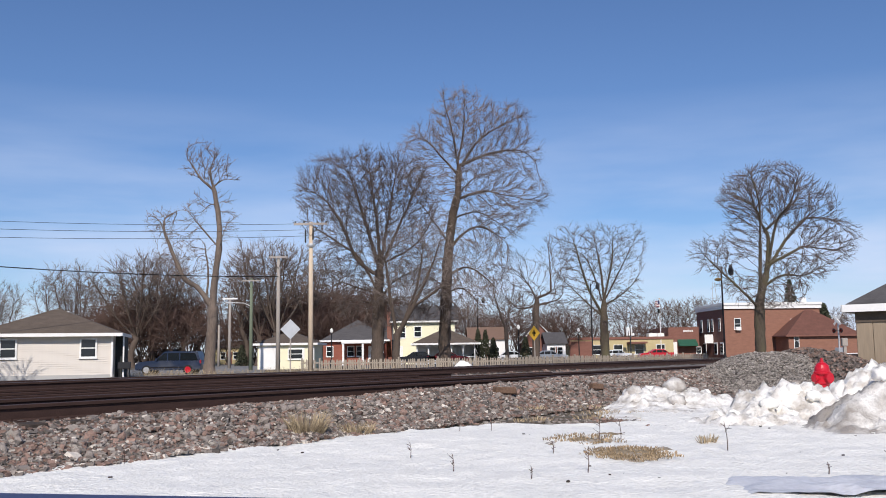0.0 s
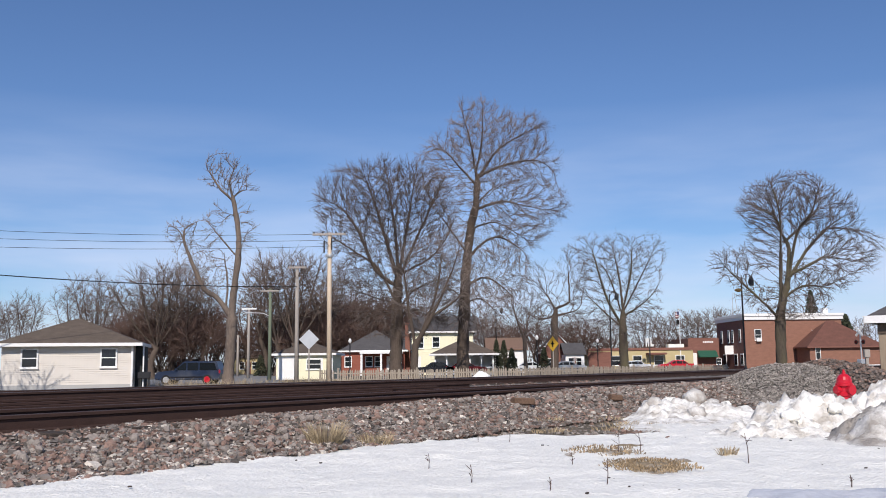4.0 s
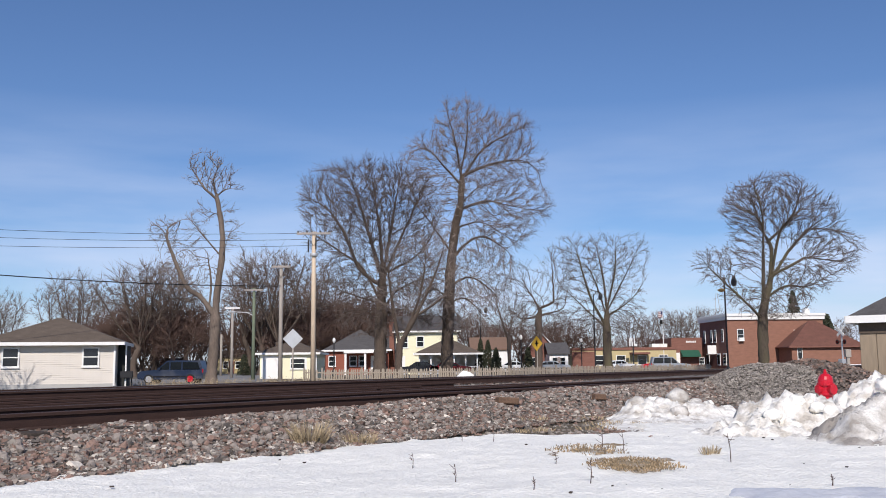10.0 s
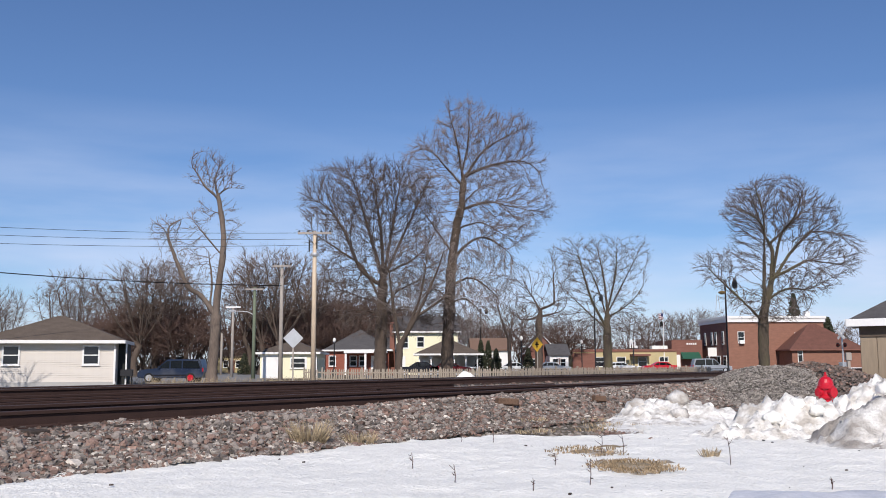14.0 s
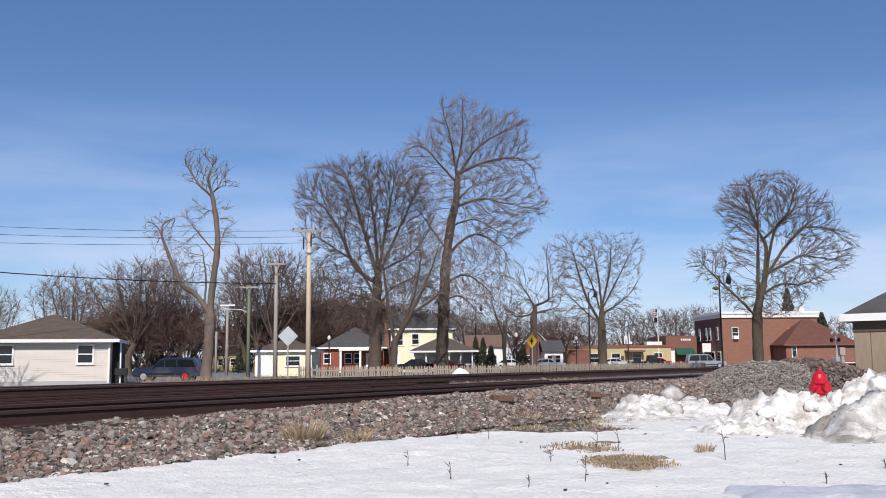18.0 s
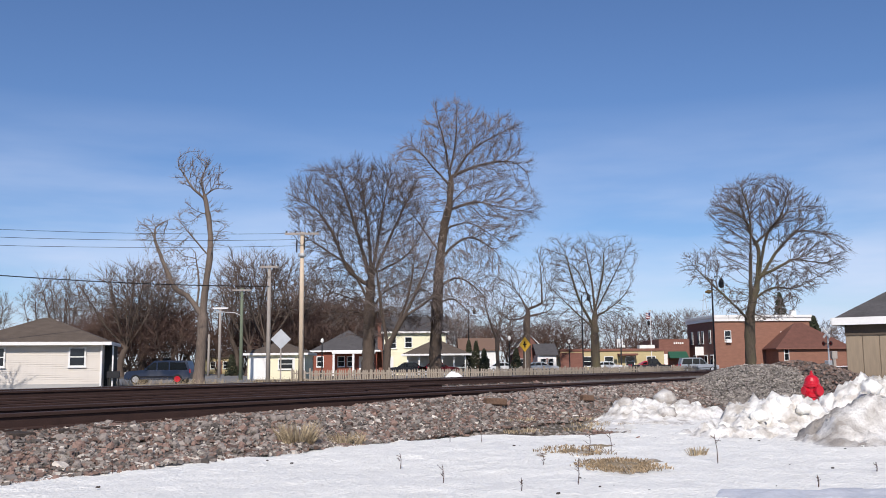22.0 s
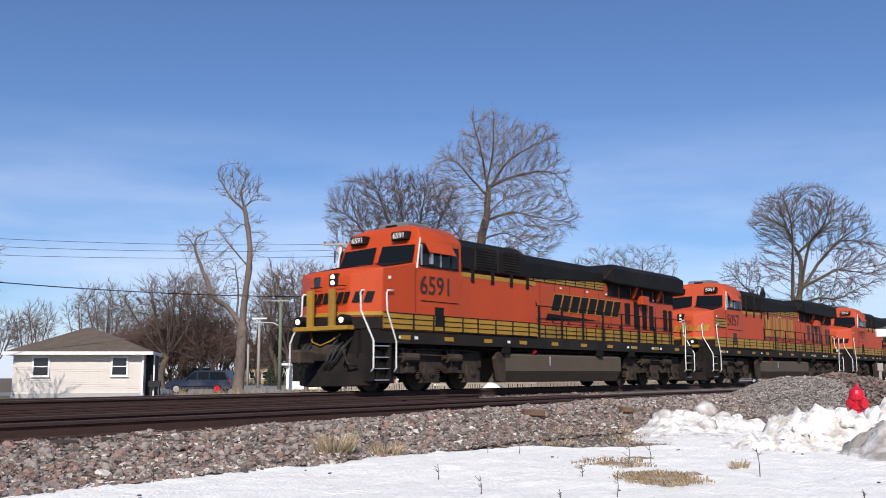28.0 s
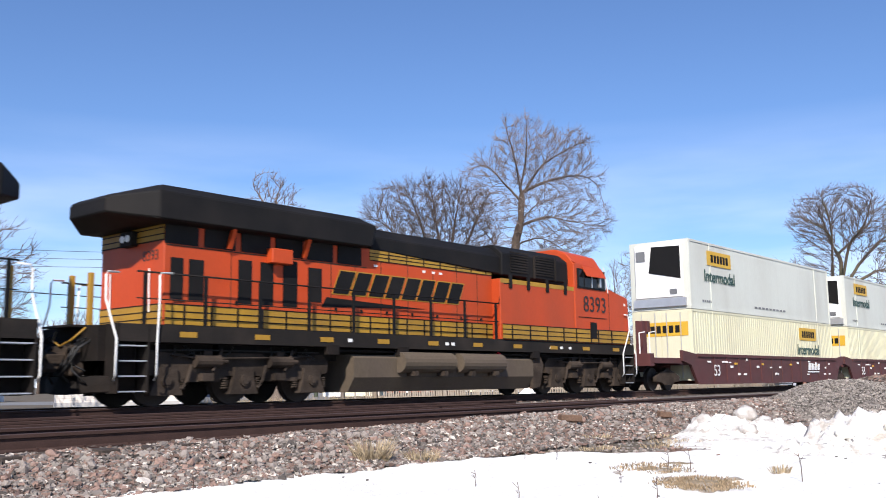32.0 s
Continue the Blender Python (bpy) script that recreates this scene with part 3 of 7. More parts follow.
make_tree(16, 1078, 115, 0.5, [(1078, 580), (1080, 540)], [[(1078, 580), (1050, 520), (1025, 440)], [(1080, 550), (1075, 490), (1065, 420)], [(1080, 550), (1110, 490), (1135, 425)], [(1078, 575), (1040, 545), (1000, 510)], [(1080, 560), (1118, 530), (1145, 490)], [(1080, 545), (1095, 480), (1098, 420)], [(1078, 560), (1050, 480), (1010, 455)]],
          [(1072, 478, 70, 62), (1028, 452, 42, 40), (1125, 452, 34, 40), (1035, 530, 50, 50), (1100, 535, 50, 38), (1080, 565, 70, 34)], 3800, .52, "broad bare tree with a mossy trunk", bark=BARK_MOSSY, tip=.015, twig_r=.013, twig_len=1.0, wild=.24, twigs=2.4)
make_tree(17, 1356, 64, 0.34, [(1356, 567), (1370, 509), (1378, 485)],
          [[(1356, 563), (1328, 542), (1292, 501), (1260, 466)], [(1356, 552), (1356, 451), (1352, 397), (1302, 374)], [(1373, 509), (1379, 443), (1377, 397), (1359, 321)], [(1381, 490), (1388, 417), (1407, 380), (1423, 325)],
           [(1379, 495), (1412, 447), (1456, 401), (1496, 375)], [(1378, 490), (1423, 465), (1458, 453), (1524, 459)], [(1364, 530), (1392, 509), (1429, 509)], [(1356, 451), (1357, 380), (1334, 329)], [(1388, 426), (1428, 384), (1455, 350)], [(1456, 401), (1486, 401), (1511, 405)]],
          [(1380, 362, 84, 54), (1345, 372, 56, 44), (1440, 388, 66, 58), (1482, 440, 54, 54), (1282, 472, 46, 34), (1341, 443, 45, 45), (1420, 495, 70, 30), (1317, 517, 40, 24), (1372, 535, 70, 30)], 7500, .32, "wide bare street tree with a mossy trunk", bark=BARK_MOSSY, twig_len=.7, twigs=2.3, up=.1)
# a tree beyond the left edge, whose shade falls on the ranch house
make_tree(18, -232, 42, 0.3, [(-232, 590)], [[(-232, 590), (-182, 500), (-132, 430)], [(-232, 590), (-242, 480), (-252, 380)], [(-232, 590), (-292, 500), (-322, 440)], [(-232, 580), (-202, 470), (-182, 380)], [(-222, 570), (-172, 540), (-122, 520)]],
          [(-222, 450, 150, 140), (-192, 540, 110, 70)], 1400, .4, "bare tree in front of the ranch house")


# the woods behind the town, from a few grown crowns
def wild_tree(seed, height, wide, fork, limbs, count, d, base_r, tip=.02, twig_r=.018):
    """A domed crown on a short trunk."""
    r = random.Random(seed)
    top = Vector((r.gauss(0, .3), r.gauss(0, .3), fork))
    lines = [smooth_line([Vector((0, 0, -.1)), Vector((r.gauss(0, .1), r.gauss(0, .1), fork * .5)), top], 3)]
    cz = fork + (height - fork) * .5
    bl = [(0, 0, cz + .06 * height, wide * .8, wide * .8, height - cz - .06 * height)]
    for k in range(limbs):
        a = k * 2.4 + r.uniform(-.4, .4)
        out = wide * r.uniform(.35, .8)
        e = Vector((math.cos(a) * out, math.sin(a) * out, cz + (height - cz) * r.uniform(.15, .75)))
        m = top.lerp(e, .5) + Vector((0, 0, -.05 * height))
        lines.append(smooth_line([top, m, e], 3))
        bl.append((e.x * .95, e.y * .95, e.z - .06 * height, wide * r.uniform(.28, .42), wide * .35, height * r.uniform(.14, .22)))
    return grown_tree(seed, lines, bl, count, d, base_r, tip, 3.2, 1.4, twig_r, .05, .2, 0)


woods = [wild_tree(21, 14.5, 5.8, 3.6, 8, 1900, .64, .34), wild_tree(22, 14.5, 4.6, 3.2, 7, 1500, .62, .3), wild_tree(23, 14.5, 6.4, 4.0, 9, 2100, .66, .36), wild_tree(24, 14.5, 5.2, 4.6, 7, 1700, .62, .33)]
shrub = [wild_tree(31, 6.3, 3.4, .5, 9, 1300, .42, .12, .018, .017), wild_tree(32, 6.3, 3.0, .4, 10, 1300, .42, .12, .018, .017)]
rnd = random.Random(5)


def far_tree(x, depth, top, me, label, wide=1.0, name="bare_tree", twig=TWIG_FAR):
    """A background tree whose crown reaches the row top."""
    h = (650 - 0.0088 * x - top + 4) * depth / 1650 + EYE + 0.15
    t = tree(at(spot(x, depth), rnd.uniform(0, 360)), me, label, BARK, twig, "background trees", name)
    full = max(v.co.z for v in me[1].vertices)
    t.scale = (h / full * wide, h / full * wide, h / full)
    return t


for x, d, top, kind, wide in ((12, 150, 505, 1, .8), (-10, 170, 520, 0, .8), (95, 165, 492, 1, .8), (133, 150, 468, 1, .95), (150, 165, 500, 2, .8), (240, 118, 446, 0, 1.15), (275, 122, 458, 2, 1.0), (300, 130, 448, 3, .9), (205, 150, 500, 2, .75), (330, 140, 490, 0, .9), (440, 122, 455, 3, .9), (462, 118, 428, 1, 1.1), (500, 116, 424, 0, 1.1), (545, 122, 440, 3, 1.0),
                             (580, 140, 470, 2, .9), (880, 150, 560, 0, 1), (918, 145, 535, 1, 1), (1000, 160, 555, 2, 1), (1120, 190, 548, 0, 1), (1150, 200, 552, 3, 1), (1185, 190, 545, 2, 1), (1205, 185, 548, 2, 1), (1240, 200, 538, 0, 1), (1260, 190, 540, 3, .9), (1440, 220, 556, 2, 1), (1490, 200, 560, 0, 1), (1520, 190, 562, 1, 1),
                             (1560, 200, 566, 0, 1), (-60, 160, 520, 0, 1), (1640, 200, 550, 2, 1), (610, 160, 520, 1, 1), (170, 180, 555, 2, 1), (360, 160, 535, 0, 1), (410, 150, 500, 3, 1), (650, 150, 540, 0, 1), (700, 160, 530, 2, 1), (760, 150, 545, 0, 1), (830, 165, 545, 2, 1), (975, 170, 565, 0, 1), (1050, 180, 556, 2, 1), (1280, 190, 556, 1, 1)):
    far_tree(x, d, top, woods[kind], "bare deciduous tree behind the houses", wide)
for x, d, top in ((150, 150, 560), (185, 140, 545), (470, 150, 540), (510, 145, 530), (550, 150, 525), (590, 150, 535), (430, 160, 560), (270, 130, 530), (320, 120, 545), (1000, 150, 555), (905, 140, 560), (620, 140, 560), (870, 160, 560), (1140, 230, 590), (1060, 200, 590), (100, 165, 590), (215, 135, 545), (245, 132, 515), (290, 132, 515), (335, 128, 545),
                  (455, 128, 535), (490, 126, 520), (530, 128, 510), (570, 130, 515), (605, 132, 525), (640, 130, 545), (410, 135, 565), (690, 135, 560), (735, 140, 570), (1030, 170, 585), (1100, 180, 590), (1180, 200, 588), (950, 160, 562), (670, 150, 545), (715, 150, 540), (780, 150, 545), (830, 155, 550), (1150, 180, 585), (1215, 190, 582), (1260, 190, 585), (985, 150, 580), (370, 140, 560), (265, 120, 560), (225, 150, 530), (545, 120, 545), (585, 122, 550), (500, 118, 560), (600, 138, 520), (625, 142, 505), (655, 140, 515), (690, 145, 520), (640, 150, 500), (575, 135, 510), (530, 135, 500), (480, 135, 505), (300, 126, 510), (255, 126, 510), (345, 132, 525)):
    far_tree(x, d, top, rnd.choice(shrub), "dense reddish brown bare thicket", 1.15, "bare_bush", BUSH_FAR)


def evergreen(x, depth, top, wide, label):
    """A narrow evergreen of many drooping sprays round a trunk."""
    h = (650 - 0.0088 * x - top) * depth / 1650 + EYE + 0.15
    t = thing("evergreen_tree", at(spot(x, depth)), label, "tree", "evergreens")
    part("trunk", tube(bmesh.new(), [(0, 0, -.1), (0, 0, h * .95)], h * .02, 7, .02), BARK, t)
    r = random.Random(int(x))
    vs, fs = [], []
    for k in range(2200):
        f = r.random() ** .8
        z = h * (.06 + .92 * f)
        rad = wide * (1 - f) ** .75 * r.uniform(.35, 1.08) + .05
        a = r.uniform(0, math.tau)
        c = Vector((math.cos(a) * rad, math.sin(a) * rad, z - rad * .15))
        s = min(wide * .13, .3) * r.uniform(.6, 1.3)
        b = len(vs)
        for q in range(4):
            vs.append(tuple(c + Vector((r.uniform(-s, s), r.uniform(-s, s), r.uniform(-s, s * .8)))))
        fs += [(b, b + 1, b + 2), (b, b + 2, b + 3), (b, b + 3, b + 1), (b + 1, b + 3, b + 2)]
    me = bpy.data.meshes.new("foliage")
    me.from_pydata(vs, [], fs)
    link_me("foliage", me, EVERGREEN, t)
    return t


evergreen(1412, 230, 512, 3.6, "dark spruce behind the brick building")
evergreen(1470, 170, 555, 3.0, "dark bushy evergreen beside the brick building")
evergreen(853, 108, 598, .75, "slim dark upright evergreen by the porch")
evergreen(866, 108, 600, .75, "slim dark upright evergreen by the porch")
evergreen(880, 100, 614, .7, "rounded dark evergreen beside a white house")
evergreen(937, 112, 612, .8, "dark evergreen near the street")
evergreen(434, 118, 625, .9, "small dark evergreen by the side street")


# ---- the train ----
ORANGE = mat("orange_paint", (0.47, 0.06, 0.012), 0.45, var=0.10, scale=1.2, fine=25, bump=0.02, spec=0.25, dirt=(0.2, 0.055, 0.025), dirt_amount=0.35, stretch=(1, 1, 0.35))
ORANGE_FADED = mat("orange_paint_faded", (0.5, 0.072, 0.025), 0.55, var=0.10, scale=1.2, fine=25, bump=0.02, spec=0.22, dirt=(0.25, 0.08, 0.04), dirt_amount=0.4, stretch=(1, 1, 0.35))
YELLOW = mat("yellow_paint", (0.38, 0.21, 0.018), 0.5, var=0.15, scale=2, fine=25, bump=0.02, dirt=(0.16, 0.09, 0.025), dirt_amount=0.5, stretch=(1, 1, 0.4))
BLACK = mat("black_paint", (0.0075, 0.0072, 0.0072), 0.7, var=0.25, scale=2, fine=30, bump=0.05, dirt=(0.02, 0.017, 0.015), dirt_amount=0.5, spec=0.2)
SILL_GREY = mat("sill_paint", (0.016, 0.0135, 0.0115), 0.75, var=0.25, scale=2, fine=30, bump=0.05, dirt=(0.042, 0.033, 0.026), dirt_amount=0.6, spec=0.2)
DUST = mat("dusty_steel", (0.056, 0.042, 0.032), 0.9, var=0.4, scale=3, fine=30, bump=0.3, dirt=(0.014, 0.011, 0.009), dirt_amount=0.8, spec=0.15, dirt_from=0.46)
TANK_DUST = mat("dusty_tank", (0.102, 0.078, 0.053), 0.85, var=0.2, scale=1.5, fine=25, bump=0.06, dirt=(0.08, 0.06, 0.05), dirt_amount=0.6, stretch=(1, 1, 0.4))
NUMBER_INK = mat("number_paint", (0.035, 0.02, 0.017), 0.5, var=0.15, scale=3, fine=30, bump=0.0)
PLOW = mat("plow_paint", (0.014, 0.012, 0.011), 0.85, var=0.3, scale=3, fine=30, bump=0.2, dirt=(0.028, 0.021, 0.017), dirt_amount=0.6, spec=0.12)
WHITE = mat("white_paint", (0.8, 0.8, 0.77), 0.45, var=0.06, scale=3, fine=30, bump=0.0)
GLASS = mat("dark_glass", (0.012, 0.015, 0.018), 0.06, var=0.05, scale=1, fine=4, bump=0.0, spec=0.6)
CAB_GLASS = mat("cab_glass", (0.008, 0.009, 0.01), 0.12, var=0.05, scale=1, fine=4, bump=0.0, spec=0.22)
ALU = mat("aluminium", (0.6, 0.6, 0.6), 0.4, 0.7, var=0.1, scale=4, fine=40, bump=0.0)
LAMP_ON = mat("headlight_glow", (1.0, 0.93, 0.8), 0.3, var=0.0, bump=0.0, emit=2.5)
LENS = mat("lamp_lens", (0.75, 0.75, 0.72), 0.15, var=0.05, bump=0.0)
RED_PAINT = mat("red_paint", (0.5, 0.012, 0.026), 0.3, var=0.12, scale=5, fine=40, bump=0.05)
WHEEL_STEEL = mat("wheel_steel", (0.05, 0.042, 0.037), 0.7, 0.3, var=0.3, scale=5, fine=40, bump=0.1)
BROWN_CAR = mat("mineral_brown", (0.095, 0.032, 0.03), 0.65, var=0.2, scale=2, fine=30, bump=0.05, dirt=(0.06, 0.04, 0.035), dirt_amount=0.5)
WHITE_BOX = mat("container_white", (0.62, 0.64, 0.57), 0.55, var=0.06, scale=0.8, fine=20, bump=0.02, dirt=(0.4, 0.38, 0.32), dirt_amount=0.45, stretch=(1, 1, 0.3))
CREAM_BOX = mat("container_cream", (0.68, 0.66, 0.47), 0.55, var=0.06, scale=0.8, fine=20, bump=0.02, dirt=(0.42, 0.38, 0.28), dirt_amount=0.45, stretch=(1, 1, 0.3))
SIGN_YELLOW = mat("sign_yellow", (0.6, 0.36, 0.03), 0.5, var=0.05, scale=3, fine=30, bump=0.0)
GREY_PANEL = mat("grey_panel", (0.16, 0.165, 0.17), 0.5, var=0.15, scale=3, fine=30, bump=0.0)
LOUVRE_GREY = mat("louvre_grey", (0.045, 0.036, 0.031), 0.7, var=0.25, scale=3, fine=30, bump=0.05)
HOSE = mat("rubber_hose", (0.02, 0.02, 0.02), 0.6, var=0.2, bump=0.0)
PITCH = 21.7


EMBLEM_RED = mat("emblem_shadow", (0.2, 0.035, 0.015), 0.5, bump=0.0)


def face_m(side, x, z, y):
    """A pose on a side wall (side +1 or -1) at height z: x to the reader's right, y up, z out of the wall."""
    s = float(side)
    return Matrix(((-s, 0, 0, x), (0, 0, s, y * s), (0, 1, 0, z), (0, 0, 0, 1)))


def plate(bm, x0, x1, z0, z1, y, side, thick=0.012):
    """A thin panel on a side wall."""
    a, b = sorted((y * side, (y + thick) * side))
    return box(bm, x0, x1, a, b, z0, z1)


def slab(bm, quad, y, side, thick=0.008):
    """A flat shape with corners (x, z) on a side wall."""
    return prism(bm, quad, y * side, (y + thick) * side, "xz")


def mirror_hull(pts):
    bm = bmesh.new()
    for x, y, z in pts:
        bm.verts.new((x, y, z))
        if abs(y) > 1e-6:
            bm.verts.new((x, -y, z))
    r = bmesh.ops.convex_hull(bm, input=bm.verts[:])
    bmesh.ops.delete(bm, geom=[v for v in r["geom_interior"] if isinstance(v, bmesh.types.BMVert)], context="VERTS")
    bmesh.ops.recalc_face_normals(bm, faces=bm.faces[:])
    bmesh.ops.bevel(bm, geom=bm.edges[:], offset=0.025, segments=1, affect="EDGES")
    return bm


def bar_mesh(name, bm, material):
    me = bpy.data.meshes.new(name)
    bm.to_mesh(me)
    bm.free()
    me.materials.append(material)
    return me


def share(name, me, parent, m):
    ob = new(name, me)
    ob.parent = parent
    ob.matrix_local = m
    return ob


def wheelset_mesh(r=0.5, half=0.715):
    bm = bmesh.new()
    for s in (-1, 1):
        y0, y1 = s * half - 0.06, s * half + 0.06
        tube(bm, [(0, y0, 0), (0, y1, 0)], r, 24)
        fl = s * half - s * 0.075
        tube(bm, [(0, fl - 0.014, 0), (0, fl + 0.014, 0)], r + 0.03, 24)
        for k in range(4):
            a = k * math.pi / 2
            box(bm, r * .55 * math.cos(a) - .05, r * .55 * math.cos(a) + .05, s * half + s * .05 - .02, s * half + s * .05 + .02, r * .55 * math.sin(a) - .05, r * .55 * math.sin(a) + .05)
    tube(bm, [(0, -1.0, 0), (0, 1.0, 0)], 0.09, 8)
    return bar_mesh("wheelset", bm, WHEEL_STEEL)


WHEELS = wheelset_mesh()
WHEELS_SMALL = wheelset_mesh(0.42)
WHEELSETS = []
POST = bar_mesh("handrail_post", boxes((-.035, .035, -.02, .02, 0, 1.0)), BLACK)
REFLECTOR = bar_mesh("reflector", boxes((-.2, .2, -.006, .006, -.055, .055)), YELLOW)
TREAD = bar_mesh("step", boxes((-.31, .31, -.16, .16, -.012, .014)), ALU)
SPRING = bmesh.new()
for q in range(5):
    tube(SPRING, [(0, 0, q * .05), (0, 0, q * .05 + .028)], .085, 10)
SPRING = bar_mesh("spring", SPRING, DUST)


def truck(parent, x, axles):
    """A three-axle truck: side frames, journal boxes and springs on both sides."""
    lo, hi = min(axles), max(axles)
    for s in (-1, 1):
        bm = bmesh.new()
        ax = sorted(axles)
        top = [(lo - .55, .92), (lo - .38, 1.08), (lo + .4, 1.06), (lo + .62, .9), (ax[1] - .78, .9), (ax[1] - .52, 1.08), (ax[1] + .52, 1.08), (ax[1] + .78, .9), (hi - .62, .9), (hi - .4, 1.06), (hi + .38, 1.08), (hi + .55, .92)]
        bot = [(hi + .5, .66), (hi + .3, .62), (hi - .55, .48), (ax[1] + .65, .48), (ax[1] + .45, .6), (ax[1] - .45, .6), (ax[1] - .65, .48), (lo + .55, .48), (lo - .3, .62), (lo - .5, .66)]
        prism(bm, top + bot, s * 1.05, s * 1.2, "xz")
        tube(bm, [(lo + .1, s * 1.24, 1.02), (lo + .9, s * 1.3, .95), (hi - .6, s * 1.3, 1.0), (hi - .1, s * 1.24, 1.02)], .025, 5)
        tagged(part("side_frame", bm, DUST, parent))
        for a in axles:
            bm = bmesh.new()
            prism(bm, [(a - .24, .78), (a + .24, .78), (a + .27, .5), (a + .38, .22), (a - .38, .22), (a - .27, .5)], s * 1.1, s * 1.27, "xz")
            tube(bm, [(a, s * 1.25, .5), (a, s * 1.31, .5)], .125, 14)
            tube(bm, [(a, s * 1.3, .5), (a, s * 1.33, .5)], .08, 12)
            part("journal_box", bm, DUST, parent)
            for q in (-.42, .42):
                share("spring", SPRING, parent, pose(a + q, s * 1.13, .34))
        for a, b in zip(ax, ax[1:]):
            bm = bmesh.new()
            m = (a + b) / 2
            tube(bm, [(m - .32, s * 1.28, .9), (m + .3, s * 1.28, .9)], .13, 12)
            tube(bm, [(m + .3, s * 1.28, .9), (m + .5, s * 1.28, .9)], .05, 8)
            box(bm, m - .1, m + .1, s * 1.24 - .06, s * 1.24 + .06, .95, 1.12)
            tube(bm, [(m - .4, s * 1.3, .82), (m - .5, s * 1.3, .5), (m - .62, s * 1.28, .34)], .04, 6)
            box(bm, m - .16, m + .12, min(s * 1.2, s * 1.34), max(s * 1.2, s * 1.34), .5, .66)
            part("brake_gear", bm, DUST, parent, "dusty brake cylinder and rods")
            part("damper", tube(tube(bmesh.new(), [(m + .35, s * 1.3, 1.15), (m + .1, s * 1.32, .7)], .035, 6), [(m + .28, s * 1.305, 1.02), (m + .18, s * 1.315, .85)], .06, 8), DUST, parent)
        bm = bmesh.new()
        rr = random.Random(int(x * 10) + s)
        for k in range(9):
            q = lo + (hi - lo) * rr.random()
            tube(bm, [(q, s * 1.1, 1.22), (q + rr.uniform(-.2, .2), s * 1.22, 1.08), (q + rr.uniform(-.4, .4), s * 1.2, .98), (q + rr.uniform(-.5, .5), s * 1.1, .9)], .018, 5)
        tube(bm, [(lo - .4, s * 1.2, 1.1), (lo + .6, s * 1.25, 1.13), (hi + .2, s * 1.25, 1.12)], .02, 5)
        part("sand_hose", bm, HOSE, parent)
    for a in axles:
        WHEELSETS.append((share("wheelset", WHEELS, parent, pose(a, 0, 0.505)), pose(a, 0, 0.505), 0.5))
    # Bolster blocks, black to give the underbody shade behind the side frames.
    part("bolster_shade", boxes((lo - .4, hi + .4, -.9, .9, .62, .95), (x - .5, x + .5, -1.0, 1.0, .95, 1.26)), BLACK, parent)


def corner_steps(parent, end, s):
    """The steps and white grab rails at one corner; end is +1 at the front."""
    e = end
    x0, x1 = (9.52, 8.85) if e > 0 else (-10.07, -9.4)
    a, b = min(x0, x1), max(x0, x1)
    bm = boxes((a, a + .03, min(s * 1.05, s * 1.5), max(s * 1.05, s * 1.5), .28, 1.6), (b - .03, b, min(s * 1.05, s * 1.5), max(s * 1.05, s * 1.5), .28, 1.6), (a, b, min(s * 1.05, s * 1.07), max(s * 1.05, s * 1.07), .28, 1.6))
    part("step_well", bm, PLOW, parent)
    for k in range(5):
        share("step", TREAD, parent, pose((a + b) / 2, s * 1.3, .31 + k * .29, 0, 0, 0 if s > 0 else 180))
    for xx, top, fwd, hook in ((x0 + .06 * e, 1.08, 0, -.28 * e), (x1 - .14 * e, 1.56, .4 if e > 0 else 0, -.28 if e > 0 else .3)):
        bm = tube(bmesh.new(), [(xx, s * 1.46, .52), (xx, s * 1.54, .62), (xx, s * 1.54, 1.3), (xx + fwd, s * (top + .02), 2.08), (xx + fwd, s * top, 2.55), (xx + fwd + hook * .15, s * top, 2.61), (xx + fwd + hook, s * top, 2.62)], .021, 7)
        part("grab_rail", bm, WHITE, parent, "white bent grab rail", smooth=True)


